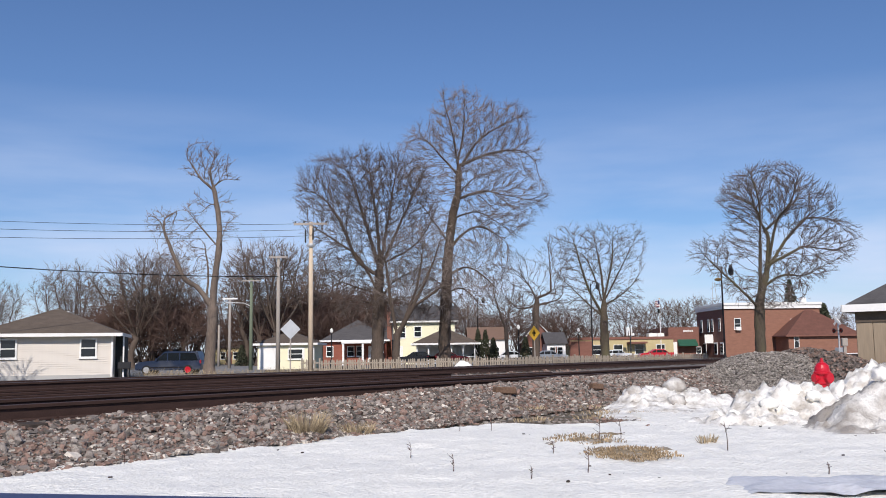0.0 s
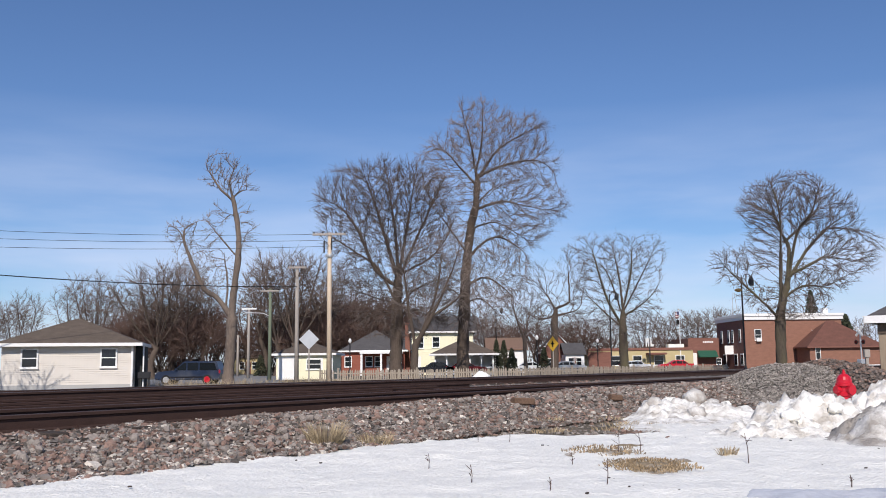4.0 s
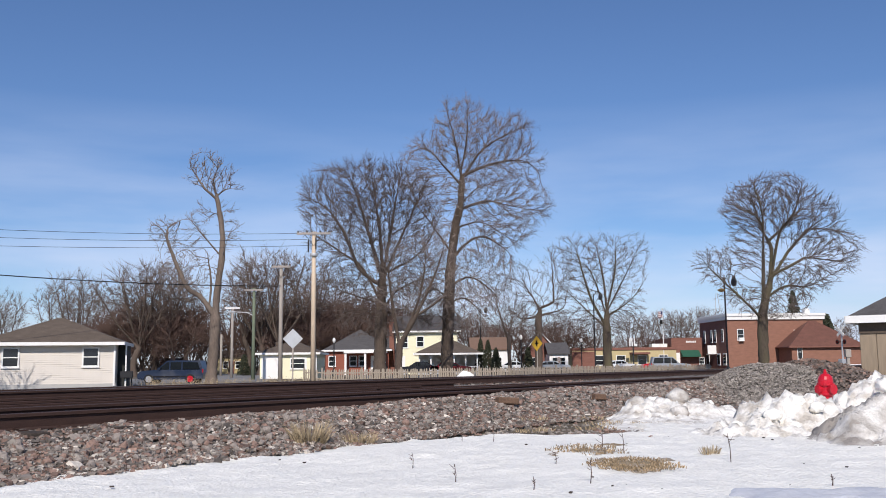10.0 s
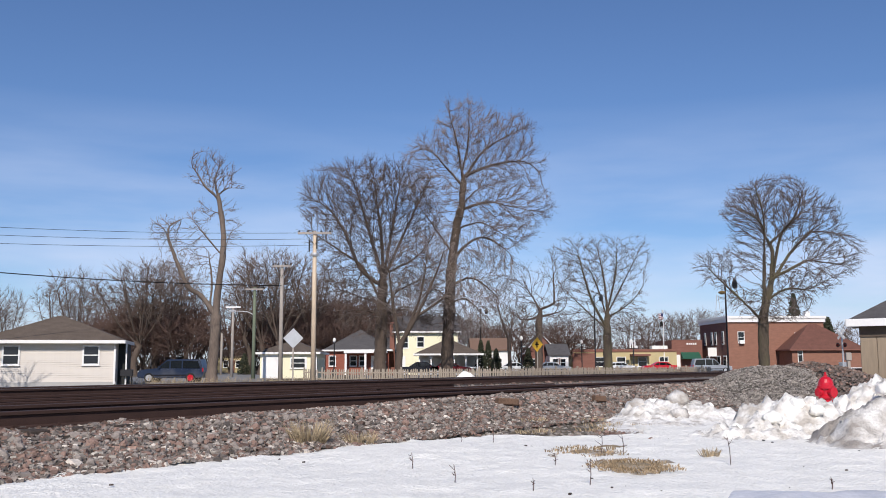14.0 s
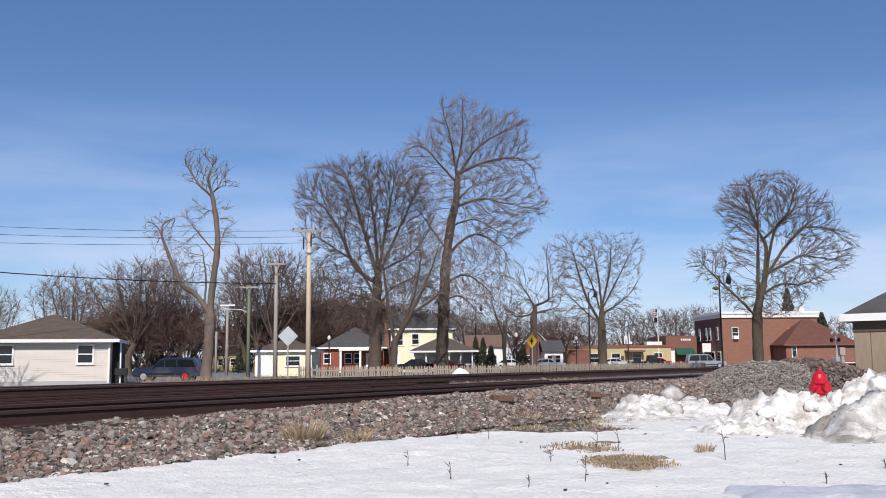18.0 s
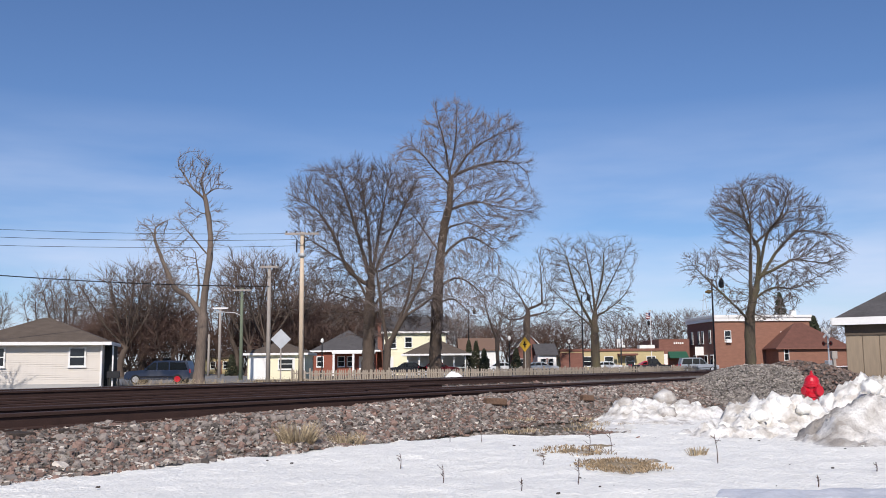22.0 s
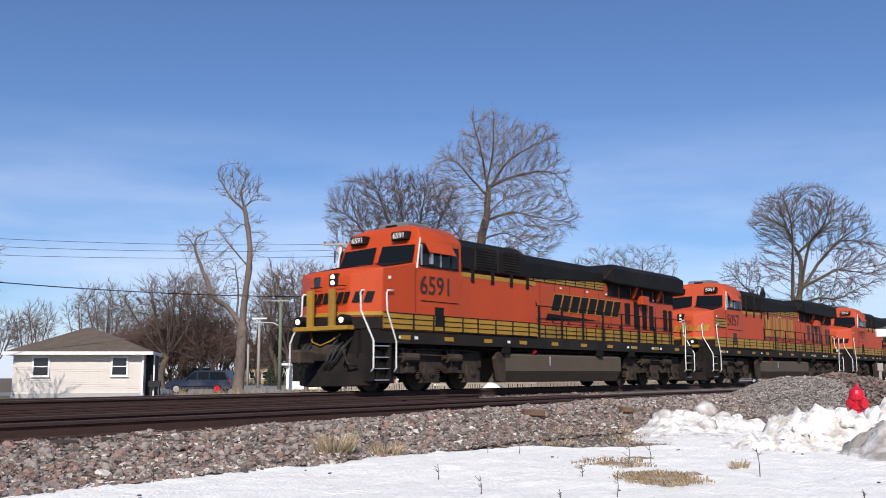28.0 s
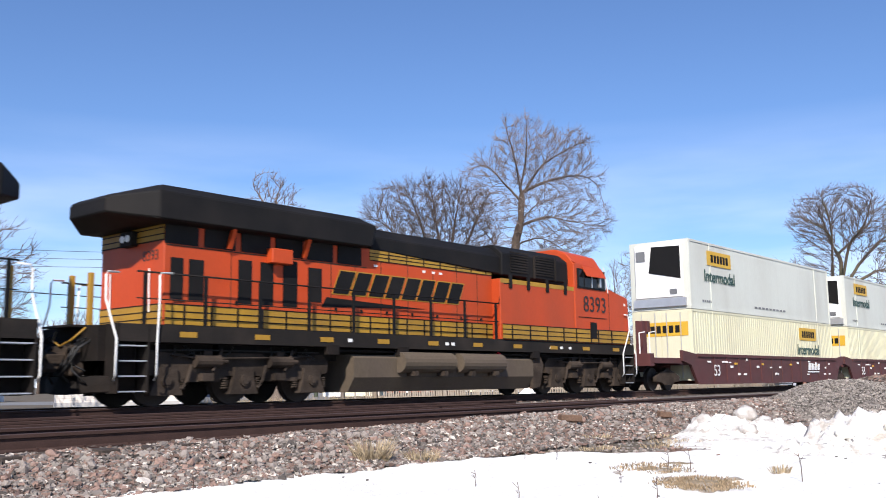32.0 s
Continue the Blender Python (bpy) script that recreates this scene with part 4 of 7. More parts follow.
def pilot(parent, e):
    """Plow, coupler, hoses at one end."""
    x = 9.55 if e > 0 else -10.13
    reach = 1.28 if e > 0 else .7
    bm = mirror_hull([(x - .25 * e, 1.45, .16), (x - .25 * e, 1.45, .95), (x + .62 * e, .25, .14), (x + .25 * e, .35, .95), (x + .1 * e, 1.0, 1.0)])
    if e < 0:
        bm = mirror_hull([(x - .1 * e, 1.35, .3), (x - .1 * e, 1.35, .62), (x + .3 * e, .3, .26), (x + .12 * e, .35, .62)])
    part("snow_plow", bm, PLOW, parent)
    part("end_plate", boxes((min(x - .12 * e, x + .1 * e), max(x - .12 * e, x + .1 * e), -1.05, 1.05, .9, 1.58)), PLOW, parent)
    bm = boxes((min(x, x + (reach - .5) * e), max(x, x + (reach - .5) * e), -.13, .13, .78, 1.02), bevel=.03)
    box(bm, min(x + (reach - .58) * e, x + reach * e), max(x + (reach - .58) * e, x + reach * e), -.2, .16, .7, 1.08, bevel=.06)
    part("coupler", bm, DUST, parent)
    rr = random.Random(3 + e)
    for k in range(10):
        y = rr.uniform(-.95, .95)
        bm = tube(bmesh.new(), [(x + .06 * e, y, rr.uniform(1.25, 1.5)), (x + rr.uniform(.2, .35) * e, y + rr.uniform(-.1, .1), rr.uniform(1.0, 1.3)), (x + rr.uniform(.2, .4) * e, y + rr.uniform(-.2, .2), rr.uniform(.6, .9)), (x + .15 * e, y + rr.uniform(-.25, .25), rr.uniform(.45, .8))], rr.uniform(.018, .032), 6)
        part("air_hose", bm, HOSE if k % 3 else DUST, parent, smooth=True)
    part("draft_gear", boxes((min(x, x + .3 * e), max(x, x + .3 * e), -.42, .42, .62, 1.22), bevel=.03), DUST, parent)
    part("walkway_plate", boxes((min(x - .05 * e, x + .42 * e), max(x - .05 * e, x + .42 * e), -.55, .55, 1.56, 1.6)), SILL_GREY, parent)
    for y in (-.75, -.55, -.38, .38, .55, .75):
        bm = tube(bmesh.new(), [(x + .08 * e, y, 1.3), (x + .3 * e, y * .95, 1.15), (x + .42 * e, y * .8, .85), (x + .5 * e, y * .55, .62)], .028, 6)
        part("air_hose", bm, HOSE, parent, smooth=True)
    bm = tube(bmesh.new(), [(x + .12 * e, -.62, 1.55), (x + .3 * e, -.4, 1.3), (x + .34 * e, -.05, 1.2), (x + .3 * e, .3, 1.32), (x + .14 * e, .5, 1.5)], .02, 6)
    part("cable", bm, YELLOW, parent, "drooping yellow jumper cable", smooth=True)


def lines(parent, spans, y, side, thick):
    """Thin dark lines on a side wall, each a part: spans of x0, x1, z0, z1."""
    for a, b, c, d in spans:
        part("stripe_line", plate(bmesh.new(), a, b, c, d, y, side, thick), BLACK, parent)


def strokes(name, spans, z0, z1, lean, y, side, material, parent, label=""):
    """Leaning solid blocks that stand for an emblem's strokes, each a part: spans from the reader's left."""
    for a, b in spans:
        q = [(a, z0), (b, z0), (b + lean, z1), (a + lean, z1)]
        if side > 0:
            q = [(-x, z) for x, z in q]
        part(name, slab(bmesh.new(), q, y, side), material, parent, label)


def locomotive(number, style, paint, lit=False):
    t = thing("locomotive", Matrix.Identity(4), {"swoosh": "orange and black diesel freight locomotive with yellow stripes", "plain": "faded orange diesel freight locomotive with yellow panel stripes"}[style], "locomotive", "locomotives of the train")
    part("frame", boxes((-10.05, 9.5, -1.5, 1.5, 1.26, 1.6), (-9.9, 9.3, -.8, .8, .95, 1.26)), SILL_GREY, t, "grey-black frame sill")
    # cab and nose
    nose = part("nose", mirror_hull([(9.72, .72, 1.6), (9.25, 1.52, 1.6), (7.5, 1.52, 1.6), (9.6, .72, 3.02), (9.4, .66, 3.22), (9.2, 1.5, 3.2), (7.9, 1.5, 3.44), (7.5, 1.5, 3.44), (7.95, 0, 3.5)]), paint, t)
    cab = part("cab", mirror_hull([(7.92, 1.5, 3.2), (5.83, 1.52, 1.6), (7.92, 1.52, 1.6), (7.6, 1.46, 4.05), (7.5, 1.25, 4.46), (5.83, 1.5, 4.18), (5.83, 1.2, 4.48), (7.3, .8, 4.62), (5.83, .8, 4.66)]), paint, t)
    fx = lambda z: 7.93 - (z - 3.2) * .39 + .022
    for s in (-1, 1):
        bm = bmesh.new()
        vs = [bm.verts.new((fx(z) + .03, y * s, z)) for y, z in ((.1, 3.54), (1.38, 3.5), (1.32, 3.98), (.12, 4.02))]
        bm.faces.new(vs)
        r = bmesh.ops.extrude_face_region(bm, geom=bm.faces[:])
        bmesh.ops.translate(bm, vec=(.02, 0, 0), verts=[v for v in r["geom"] if isinstance(v, bmesh.types.BMVert)])
        bmesh.ops.recalc_face_normals(bm, faces=bm.faces[:])
        part("windshield", bm, CAB_GLASS, cab)
        part("wiper", tube(bmesh.new(), [(fx(3.4) + .03, .9 * s, 3.4), (fx(3.7) + .03, .5 * s, 3.72)], .012, 4), BLACK, cab)
        part("number_board", boxes((7.5, 7.76, min(s * .5, s * 1.07), max(s * .5, s * 1.07), 4.14, 4.38), bevel=.02), BLACK, cab)
        words("number", number, .22, Matrix(((0, 0, 1, 7.767), (1, 0, 0, s * .785), (0, 1, 0, 4.26), (0, 0, 0, 1))), WHITE, cab)
        # side windows with their frame, visor and mullions
        part("window_frame", plate(bmesh.new(), 6.0, 7.72, 3.36, 4.0, 1.50, s, .03), BLACK, cab)
        for a, b in ((7.32, 7.66), (6.86, 7.26), (6.42, 6.82), (6.06, 6.34)):
            part("window_pane", plate(bmesh.new(), a, b, 3.41, 3.95, 1.52, s, .02), CAB_GLASS, cab)
        for a in (6.82, 7.66):
            part("window_mullion", plate(bmesh.new(), a, a + .045, 3.4, 3.96, 1.535, s, .02), ALU, cab)
        part("mirror", plate(bmesh.new(), 7.24, 7.34, 3.45, 3.9, 1.54, s, .06), ALU, cab)
        bm = bmesh.new()
        prism(bm, [(s * 1.5, 4.05), (s * 1.68, 3.74), (s * 1.7, 3.75), (s * 1.5, 4.09)], 6.32, 7.5, "yz")
        part("sun_visor", bm, paint, cab)
        part("grab_rail", tube(bmesh.new(), [(7.86, s * 1.53, 3.3), (7.68, s * 1.5, 4.15)], .02, 6), WHITE, cab)
        words("number", number, .72, face_m(s, 7.02, 2.84, 1.526), NUMBER_INK, cab, bold=.002)
        part("cab_seam", plate(bmesh.new(), 6.0, 7.7, 2.42, 2.44, 1.52, s, .008), BLACK, cab)
        part("vent_panel", plate(bmesh.new(), 6.7, 7.08, 1.75, 2.28, 1.52, s, .015), LOUVRE_GREY if style == "plain" else BLACK, cab)
        # front corner details
        part("ditch_light", tube(bmesh.new(), [(9.74, s * .8, 1.84), (10.0, s * .8, 1.84)], .14, 14), BLACK, t)
        part("lamp", tube(bmesh.new(), [(9.99, s * .8, 1.84), (10.012, s * .8, 1.84)], .07, 14), LAMP_ON if lit else LENS, t)
        part("end_post", boxes((9.88, 9.98, min(s * .3, s * .5), max(s * .3, s * .5), 1.6, 2.65), bevel=.01), YELLOW, t, "yellow end post")
        part("stripe", slab(bmesh.new(), [(9.21, 1.61), (9.21, 2.04), (1.95, 2.04), (1.95, 1.61)], 1.522, s), YELLOW, t)
        lines(t, [(1.95, 9.2, z - .012, z + .012) for z in (1.625, 1.76, 1.9, 2.045)], 1.522, s, .016)
        lines(t, [(x - .03, x + .03, 1.61, 2.04) for x in (2.4, 3.3, 4.2, 5.1, 5.83, 6.7, 7.15, 8.0)], 1.522, s, .019)
    # nose emblem: leaning dark strokes on the front and its facets
    for s in (-1, 1):
        for a, b in ((.04, .22), (.29, .46), (.53, .68)):
            part("emblem_stroke", prism(bmesh.new(), [(s * a, 2.3), (s * b, 2.3), (s * b + .1, 2.58), (s * a + .1, 2.58)], 9.655, 9.69, "yz"), BLACK if style == "swoosh" else YELLOW, nose)
        for a, b in ((.1, .3), (.4, .62)):
            ob = part("emblem_stroke", prism(bmesh.new(), [(s * a, 2.3), (s * b, 2.3), (s * b + .1, 2.58), (s * a + .1, 2.58)], -.02, .035, "yz"), BLACK if style == "swoosh" else YELLOW, nose)
            ob.matrix_local = Matrix.Translation((9.665, s * .72, 0)) @ pose(0, 0, 0, 0, 0, s * 29.4)
        # grab irons and seams on the nose
        for z in (2.3, 2.75):
            part("grab_iron", tube(bmesh.new(), [(9.66, s * .25, z), (9.72, s * .25, z), (9.72, s * .62, z), (9.66, s * .62, z)], .013, 5), BLACK, nose)
        part("nose_seam", plate(bmesh.new(), 7.9, 7.915, 1.66, 3.3, 1.52, s, .006), NUMBER_INK, nose)
        part("builder_plate", plate(bmesh.new(), 8.9, 9.0, 2.92, 3.0, 1.51, s, .012), WHITE, nose)
    part("nose_skirt", mirror_hull([(9.745, .73, 1.6), (9.735, .73, 1.93), (9.27, 1.535, 1.6), (9.26, 1.535, 1.93), (9.215, 1.535, 1.6), (9.215, 1.535, 1.93), (9.215, .5, 1.6), (9.215, .5, 1.93)]), PLOW, nose, "black skirt of the nose")
    part("nose_stripe", mirror_hull([(9.737, .73, 1.94), (9.725, .73, 2.06), (9.262, 1.535, 1.94), (9.255, 1.535, 2.06), (9.215, 1.535, 1.94), (9.215, 1.535, 2.06), (9.215, .5, 1.94), (9.215, .5, 2.06)]), YELLOW, nose)
    part("front_platform", boxes((9.72, 10.0, -1.0, 1.0, 1.58, 1.7), bevel=.015), YELLOW, t, "yellow front platform bar")
    part("headlight", boxes((9.5, 9.66, -.02, .3, 2.76, 3.1), bevel=.03), BLACK, nose)
    for z in (2.85, 3.01):
        part("lamp", tube(bmesh.new(), [(9.64, .14, z), (9.675, .14, z)], .06, 12), LAMP_ON if lit else LENS, nose)
    part("nose_window", boxes((9.56, 9.64, -.62, -.36, 2.72, 3.04), bevel=.03), GLASS, nose)
    for s in (-1, 1):
        bm = bmesh.new()
        vs = [bm.verts.new(c) for c in ((8.0, .08 * s, 3.508), (7.98, 1.44 * s, 3.458), (9.1, 1.4 * s, 3.238), (8.55, .75 * s, 3.4))]
        bm.faces.new(vs)
        r = bmesh.ops.extrude_face_region(bm, geom=bm.faces[:])
        bmesh.ops.translate(bm, vec=(0, 0, .014), verts=[v for v in r["geom"] if isinstance(v, bmesh.types.BMVert)])
        bmesh.ops.recalc_face_normals(bm, faces=bm.faces[:])
        part("glare_panel", bm, BLACK, nose)
    part("air_conditioner", boxes((6.1, 7.1, -.55, .55, 4.6, 4.78), bevel=.03), GREY_PANEL, cab)
    part("antenna", boxes((7.15, 7.2, -.2, .2, 4.58, 4.7)), BLACK, cab)
    # body behind the cab
    wide = 1.9 if style == "swoosh" else 3.1
    part("equipment_box", boxes((wide, 5.83, -1.49, 1.49, 1.6, 3.36), bevel=.02), paint, t)
    part("engine_hood", boxes((-8.95, wide, -1.2, 1.2, 1.6, 3.75), bevel=.02), paint, t)
    part("hood_roof", mirror_hull([(5.8, 1.3, 3.38), (5.8, 1.3, 4.0), (5.8, .95, 4.3), (-3.1, 1.22, 3.74), (-3.1, 1.22, 4.05), (-3.1, .95, 4.32), (2, 1.22, 3.74), (5.8, 1.2, 3.38)]), BLACK, t)
    part("roof_blister", mirror_hull([(5.7, 1.35, 3.5), (5.7, 1.35, 4.15), (5.7, 1.0, 4.42), (2.2, 1.35, 3.5), (2.2, 1.35, 4.15), (2.2, 1.0, 4.42)]), BLACK, t)
    # radiator wings
    part("radiator_wing", mirror_hull([(-3.0, 1.25, 3.85), (-3.4, 1.56, 3.72), (-3.2, 1.55, 4.26), (-3.6, 1.3, 4.46), (-9.3, 1.56, 3.7), (-9.3, 1.55, 4.26), (-10.0, .7, 3.85), (-10.0, .7, 4.15), (-9.1, 1.3, 4.45), (-9.9, .6, 4.22), (-9.3, 1.2, 3.66), (-3.6, 1.22, 3.78)]), BLACK, t, "wide overhanging black radiator roof")
    for s in (-1, 1):
        bm = bmesh.new()
        for k in range(6):
            x = -3.4 - k * .95
            plate(bm, x - .8, x, 3.28, 3.72, 1.2, s, .02)
        part("radiator_grille", bm, BLACK, t)
        for x in (-5.3, -7.4):
            part("radiator_brace", prism(bmesh.new(), [(s * 1.21, 3.3), (s * 1.3, 3.3), (s * 1.5, 3.75), (s * 1.38, 3.75)], x - .05, x + .05, "yz"), paint, t)
        # door latches and small boxes along the hood
        for x in (1.35, .45, -.55, -1.55, -2.5, -3.4, -4.25, -7.15):
            part("door_latch", plate(bmesh.new(), x - .03, x + .03, 2.12, 2.2, 1.2, s, .03), BLACK, t)
        part("blower_box", boxes((-6.35, -5.75, min(s * 1.2, s * 1.42), max(s * 1.2, s * 1.42), 3.08, 3.42), bevel=.02), paint, t)
        for x in (3.6, -2.2, -4.6):
            part("sill_step", plate(bmesh.new(), x - .18, x + .18, 1.08, 1.3, 1.4, s, .12), PLOW, t)
        part("air_pipe", tube(bmesh.new(), [(4.4, s * 1.35, 1.18), (-4.4, s * 1.35, 1.18)], .03, 6), PLOW, t)
        # upper and lower stripes on the hood
        part("stripe", slab(bmesh.new(), [(1.88, 1.61), (1.88, 2.04), (-8.9, 2.04), (-8.9, 1.61)], 1.202, s), YELLOW, t)
        part("stripe", slab(bmesh.new(), [(1.88, 3.46), (1.88, 3.73), (-3.1, 3.73), (-3.1, 3.46)], 1.202, s), YELLOW, t)
        part("stripe", slab(bmesh.new(), [(5.8, 3.24), (5.8, 3.37), (wide + .02, 3.37), (wide + .02, 3.24)], 1.492, s), YELLOW, t)
        lines(t, [(-8.9, 1.88, z - .012, z + .012) for z in (1.625, 1.76, 1.9, 2.045)] + [(-3.1, 1.88, z - .01, z + .01) for z in (3.455, 3.55, 3.64, 3.735)], 1.202, s, .016)
        posts = [1.6 - k * .67 for k in range(16)]
        lines(t, [(x - .022, x + .022, 1.61, 2.04) for x in posts] + [(x - .018, x + .018, 3.46, 3.73) for x in posts if x > -3], 1.202, s, .019)
        # hood doors: louvred dark panels and seams
        for k, (x, w, z0, z1) in enumerate(((-4.7, .42, 2.3, 3.1), (-5.45, .42, 2.15, 3.2), (-6.15, .36, 2.15, 3.1), (-6.75, .36, 2.15, 3.1), (-8.0, .36, 2.15, 3.0), (-8.5, .3, 2.15, 3.0))):
            bm = plate(bmesh.new(), x - w, x, z0, z1, 1.2, s, .012)
            part("louvre_panel", bm, LOUVRE_GREY if style == "plain" else BLACK, t)
        for x in (1.2, .3, -.7, -1.7, -2.7, -3.6, -4.4, -7.3):
            part("door_seam", plate(bmesh.new(), x - .008, x + .008, 2.06, 3.44, 1.2, s, .006), DUST, t)
        part("door_seam", plate(bmesh.new(), -8.9, -3.2, 3.24, 3.26, 1.2, s, .01), DUST, t)
        # emblem on the hood
        if style == "swoosh":
            u0 = -.55 if s > 0 else -4.35
            spans = [(u0 + k * 1.2 + q, u0 + k * 1.2 + q + w) for k in range(4) for q, w in ((0, .5), (.6, .48))]
            strokes("emblem_edge", [(a - .03, b + .03) for a, b in spans], 2.52, 3.13, .27, 1.202, s, YELLOW, t)
            strokes("emblem_stroke", spans, 2.55, 3.1, .25, 1.212, s, BLACK, t, "black leaning stroke")
            q = [(u0 - .35, 2.2), (u0 + 3.3, 2.33), (u0 - .2, 2.44)]
            part("emblem_wedge", slab(bmesh.new(), [(-x, z) for x, z in q] if s > 0 else q, 1.204, s), BLACK, t)
        else:
            u0 = -2.0 if s > 0 else -2.6
            strokes("emblem_edge", [(u0 + k * 1.15 - .04, u0 + k * 1.15 + .83) for k in range(4)], 2.21, 3.39, 0, 1.202, s, EMBLEM_RED, t)
            for k in range(4):
                for q, w, z0, z1 in ((0, .3, 2.25, 3.35), (.38, .42, 2.3, 3.3)):
                    strokes("emblem_stroke", [(u0 + k * 1.15 + q, u0 + k * 1.15 + q + w)], z0, z1, 0, 1.212, s, YELLOW, t, "yellow block stroke")
            part("stripe", slab(bmesh.new(), [(9.2, 2.52), (9.2, 2.86), (7.95, 2.86), (7.85, 2.7), (7.95, 2.52)], 1.522, s), YELLOW, t)
            for z in (2.5, 2.63, 2.75, 2.88):
                part("stripe_edging", plate(bmesh.new(), 7.95, 9.2, z - .014, z + .014, 1.522, s, .014), BLACK, t)
        # walkway rail
        bm = tube(bmesh.new(), [(wide - .05, s * 1.47, 2.62), (-9.7, s * 1.47, 2.62)], .02, 6)
        tube(bm, [(wide - .05, s * 1.47, 2.1), (-9.7, s * 1.47, 2.1)], .012, 5)
        tube(bm, [(wide - .05, s * 1.47, 2.62), (wide + .1, s * 1.47, 3.2), (wide + .5, s * 1.5, 3.25)], .02, 6)
        part("handrail", bm, BLACK, t, smooth=True)
        for k in range(9):
            share("handrail_post", POST, t, pose(wide - .2 - k * (wide + 9.6) / 8.2, s * 1.47, 1.6))
        for k in range(10):
            share("reflector", REFLECTOR, t, pose(8.3 - k * 1.87, s * 1.503, 1.42))
        bm = bmesh.new()
        rr = random.Random(s + 7)
        for k in range(8):
            x = rr.uniform(-8.5, 8.5)
            plate(bm, x - .07, x + .07, 1.38, 1.46, 1.5, s, .008)
        for k in range(7):
            x = rr.uniform(-8, 1.5)
            plate(bm, x - .06, x + .06, 3.3, 3.36, 1.2, s, .008)
        part("warning_labels", bm, WHITE, t)
        for e in (-1, 1):
            corner_steps(t, e, s)
        # louvred intake behind the cab
        bm = bmesh.new()
        for k in range(8):
            plate(bm, 3.9, 4.9, 3.62 + k * .08, 3.66 + k * .08, 1.35, s, .03)
            plate(bm, 2.6, 3.5, 3.62 + k * .08, 3.66 + k * .08, 1.35, s, .03)
        plate(bm, 4.95, 5.0, 3.5, 4.2, 1.35, s, .04)
        plate(bm, 3.8, 3.85, 3.5, 4.2, 1.35, s, .04)
        part("intake_louvre", bm, SILL_GREY, t)
        for x in (5.3, 4.3, 3.3, 2.4):
            part("roof_bracket", plate(bmesh.new(), x - .07, x + .07, 3.1, 3.5, 1.49, s, .03), BLACK, t)
    part("horn", boxes((.2, .6, -.3, .3, 4.3, 4.36), (.05, .5, .1, .2, 4.36, 4.48), (.1, .75, -.2, -.1, 4.36, 4.5)), BLACK, t)
    part("exhaust_stack", boxes((-1.9, -1.1, -.45, .45, 4.28, 4.44), bevel=.03), ALU if style == "swoosh" else BLACK, t)
    # rear end
    part("rear_headlight", boxes((-9.12, -8.9, -.22, .22, 3.3, 3.62), bevel=.02), BLACK, t)
    for y in (-.1, .1):
        part("lamp", tube(bmesh.new(), [(-9.115, y, 3.46), (-9.14, y, 3.46)], .075, 12), LENS, t)
    for s in (-1, 1):
        if s < 0:
            words("number", number, .3, Matrix(((0, 0, -1, -8.956), (-1, 0, 0, s * .72), (0, 1, 0, 3.05), (0, 0, 0, 1))), NUMBER_INK, t, bold=.002)
        part("end_post", boxes((-10.1, -10.0, min(s * .32, s * .42), max(s * .32, s * .42), 1.6, 2.65), bevel=.01), YELLOW, t)
        part("grab_rail", tube(bmesh.new(), [(-8.98, s * .75, 1.9), (-9.0, s * .75, 2.8)], .018, 5), WHITE, t)
    for z0, z1 in ((1.61, 2.04), (3.35, 3.72)):
        part("stripe", box(bmesh.new(), -8.965, -8.95, -1.19, 1.19, z0, z1), YELLOW, t)
    for z in (1.625, 1.76, 1.9, 2.045, 3.35, 3.47, 3.6):
        part("stripe_line", box(bmesh.new(), -8.97, -8.95, -1.19, 1.19, z - .012, z + .012), BLACK, t)
    pilot(t, 1)
    pilot(t, -1)
    # fuel tank, reservoirs, trucks
    bm = bmesh.new()
    prism(bm, [(-1.42, .55), (-1.42, 1.02), (-1.3, 1.1), (1.3, 1.1), (1.42, 1.02), (1.42, .55), (1.2, .2), (-1.2, .2)], -3.85, 3.55, "yz")
    part("fuel_tank", bm, TANK_DUST, t, "dusty brown fuel tank")
    for s in (-1, 1):
        bm = bmesh.new()
        prism(bm, [(3.55, 1.05), (3.95, 1.12), (4.1, .9), (3.9, .25), (3.55, .2)], s * 1.3, s * 1.42, "xz")
        part("tank_bracket", bm, DUST, t)
        part("tank_cap", tube(bmesh.new(), [(1.9, s * 1.3, 1.08), (1.9, s * 1.42, 1.2)], .07, 10), RED_PAINT, t)
        part("sight_gauge", plate(bmesh.new(), 1.0, 1.05, .72, 1.02, 1.42, s, .02), ALU, t)
    for a, b in ((-2.35, -.35), (-.05, 1.85)):
        bm = bmesh.new()
        tube(bm, [(a, -1.47, .92), (a + .12, -1.47, .92), (b - .12, -1.47, .92), (b, -1.47, .92)], .26, 18)
        part("air_reservoir", bm, TANK_DUST, t, "round dusty air reservoir", smooth=False)
        part("reservoir_saddle", boxes((a + .35, a + .5, -1.7, -1.35, .58, .7), (b - .5, b - .35, -1.7, -1.35, .58, .7)), DUST, t)
    truck(t, 6.94, (8.85, 6.95, 5.03))
    truck(t, -6.94, (-5.03, -6.95, -8.85))
    return t


TRAIN = []
for k, (num, style, paint) in enumerate((("6591", "swoosh", ORANGE), ("5057", "plain", ORANGE_FADED), ("5937", "swoosh", ORANGE_FADED), ("8393", "swoosh", ORANGE))):
    TRAIN.append((locomotive(num, style, paint, k == 0), 7.8 + k * PITCH, k == 3))


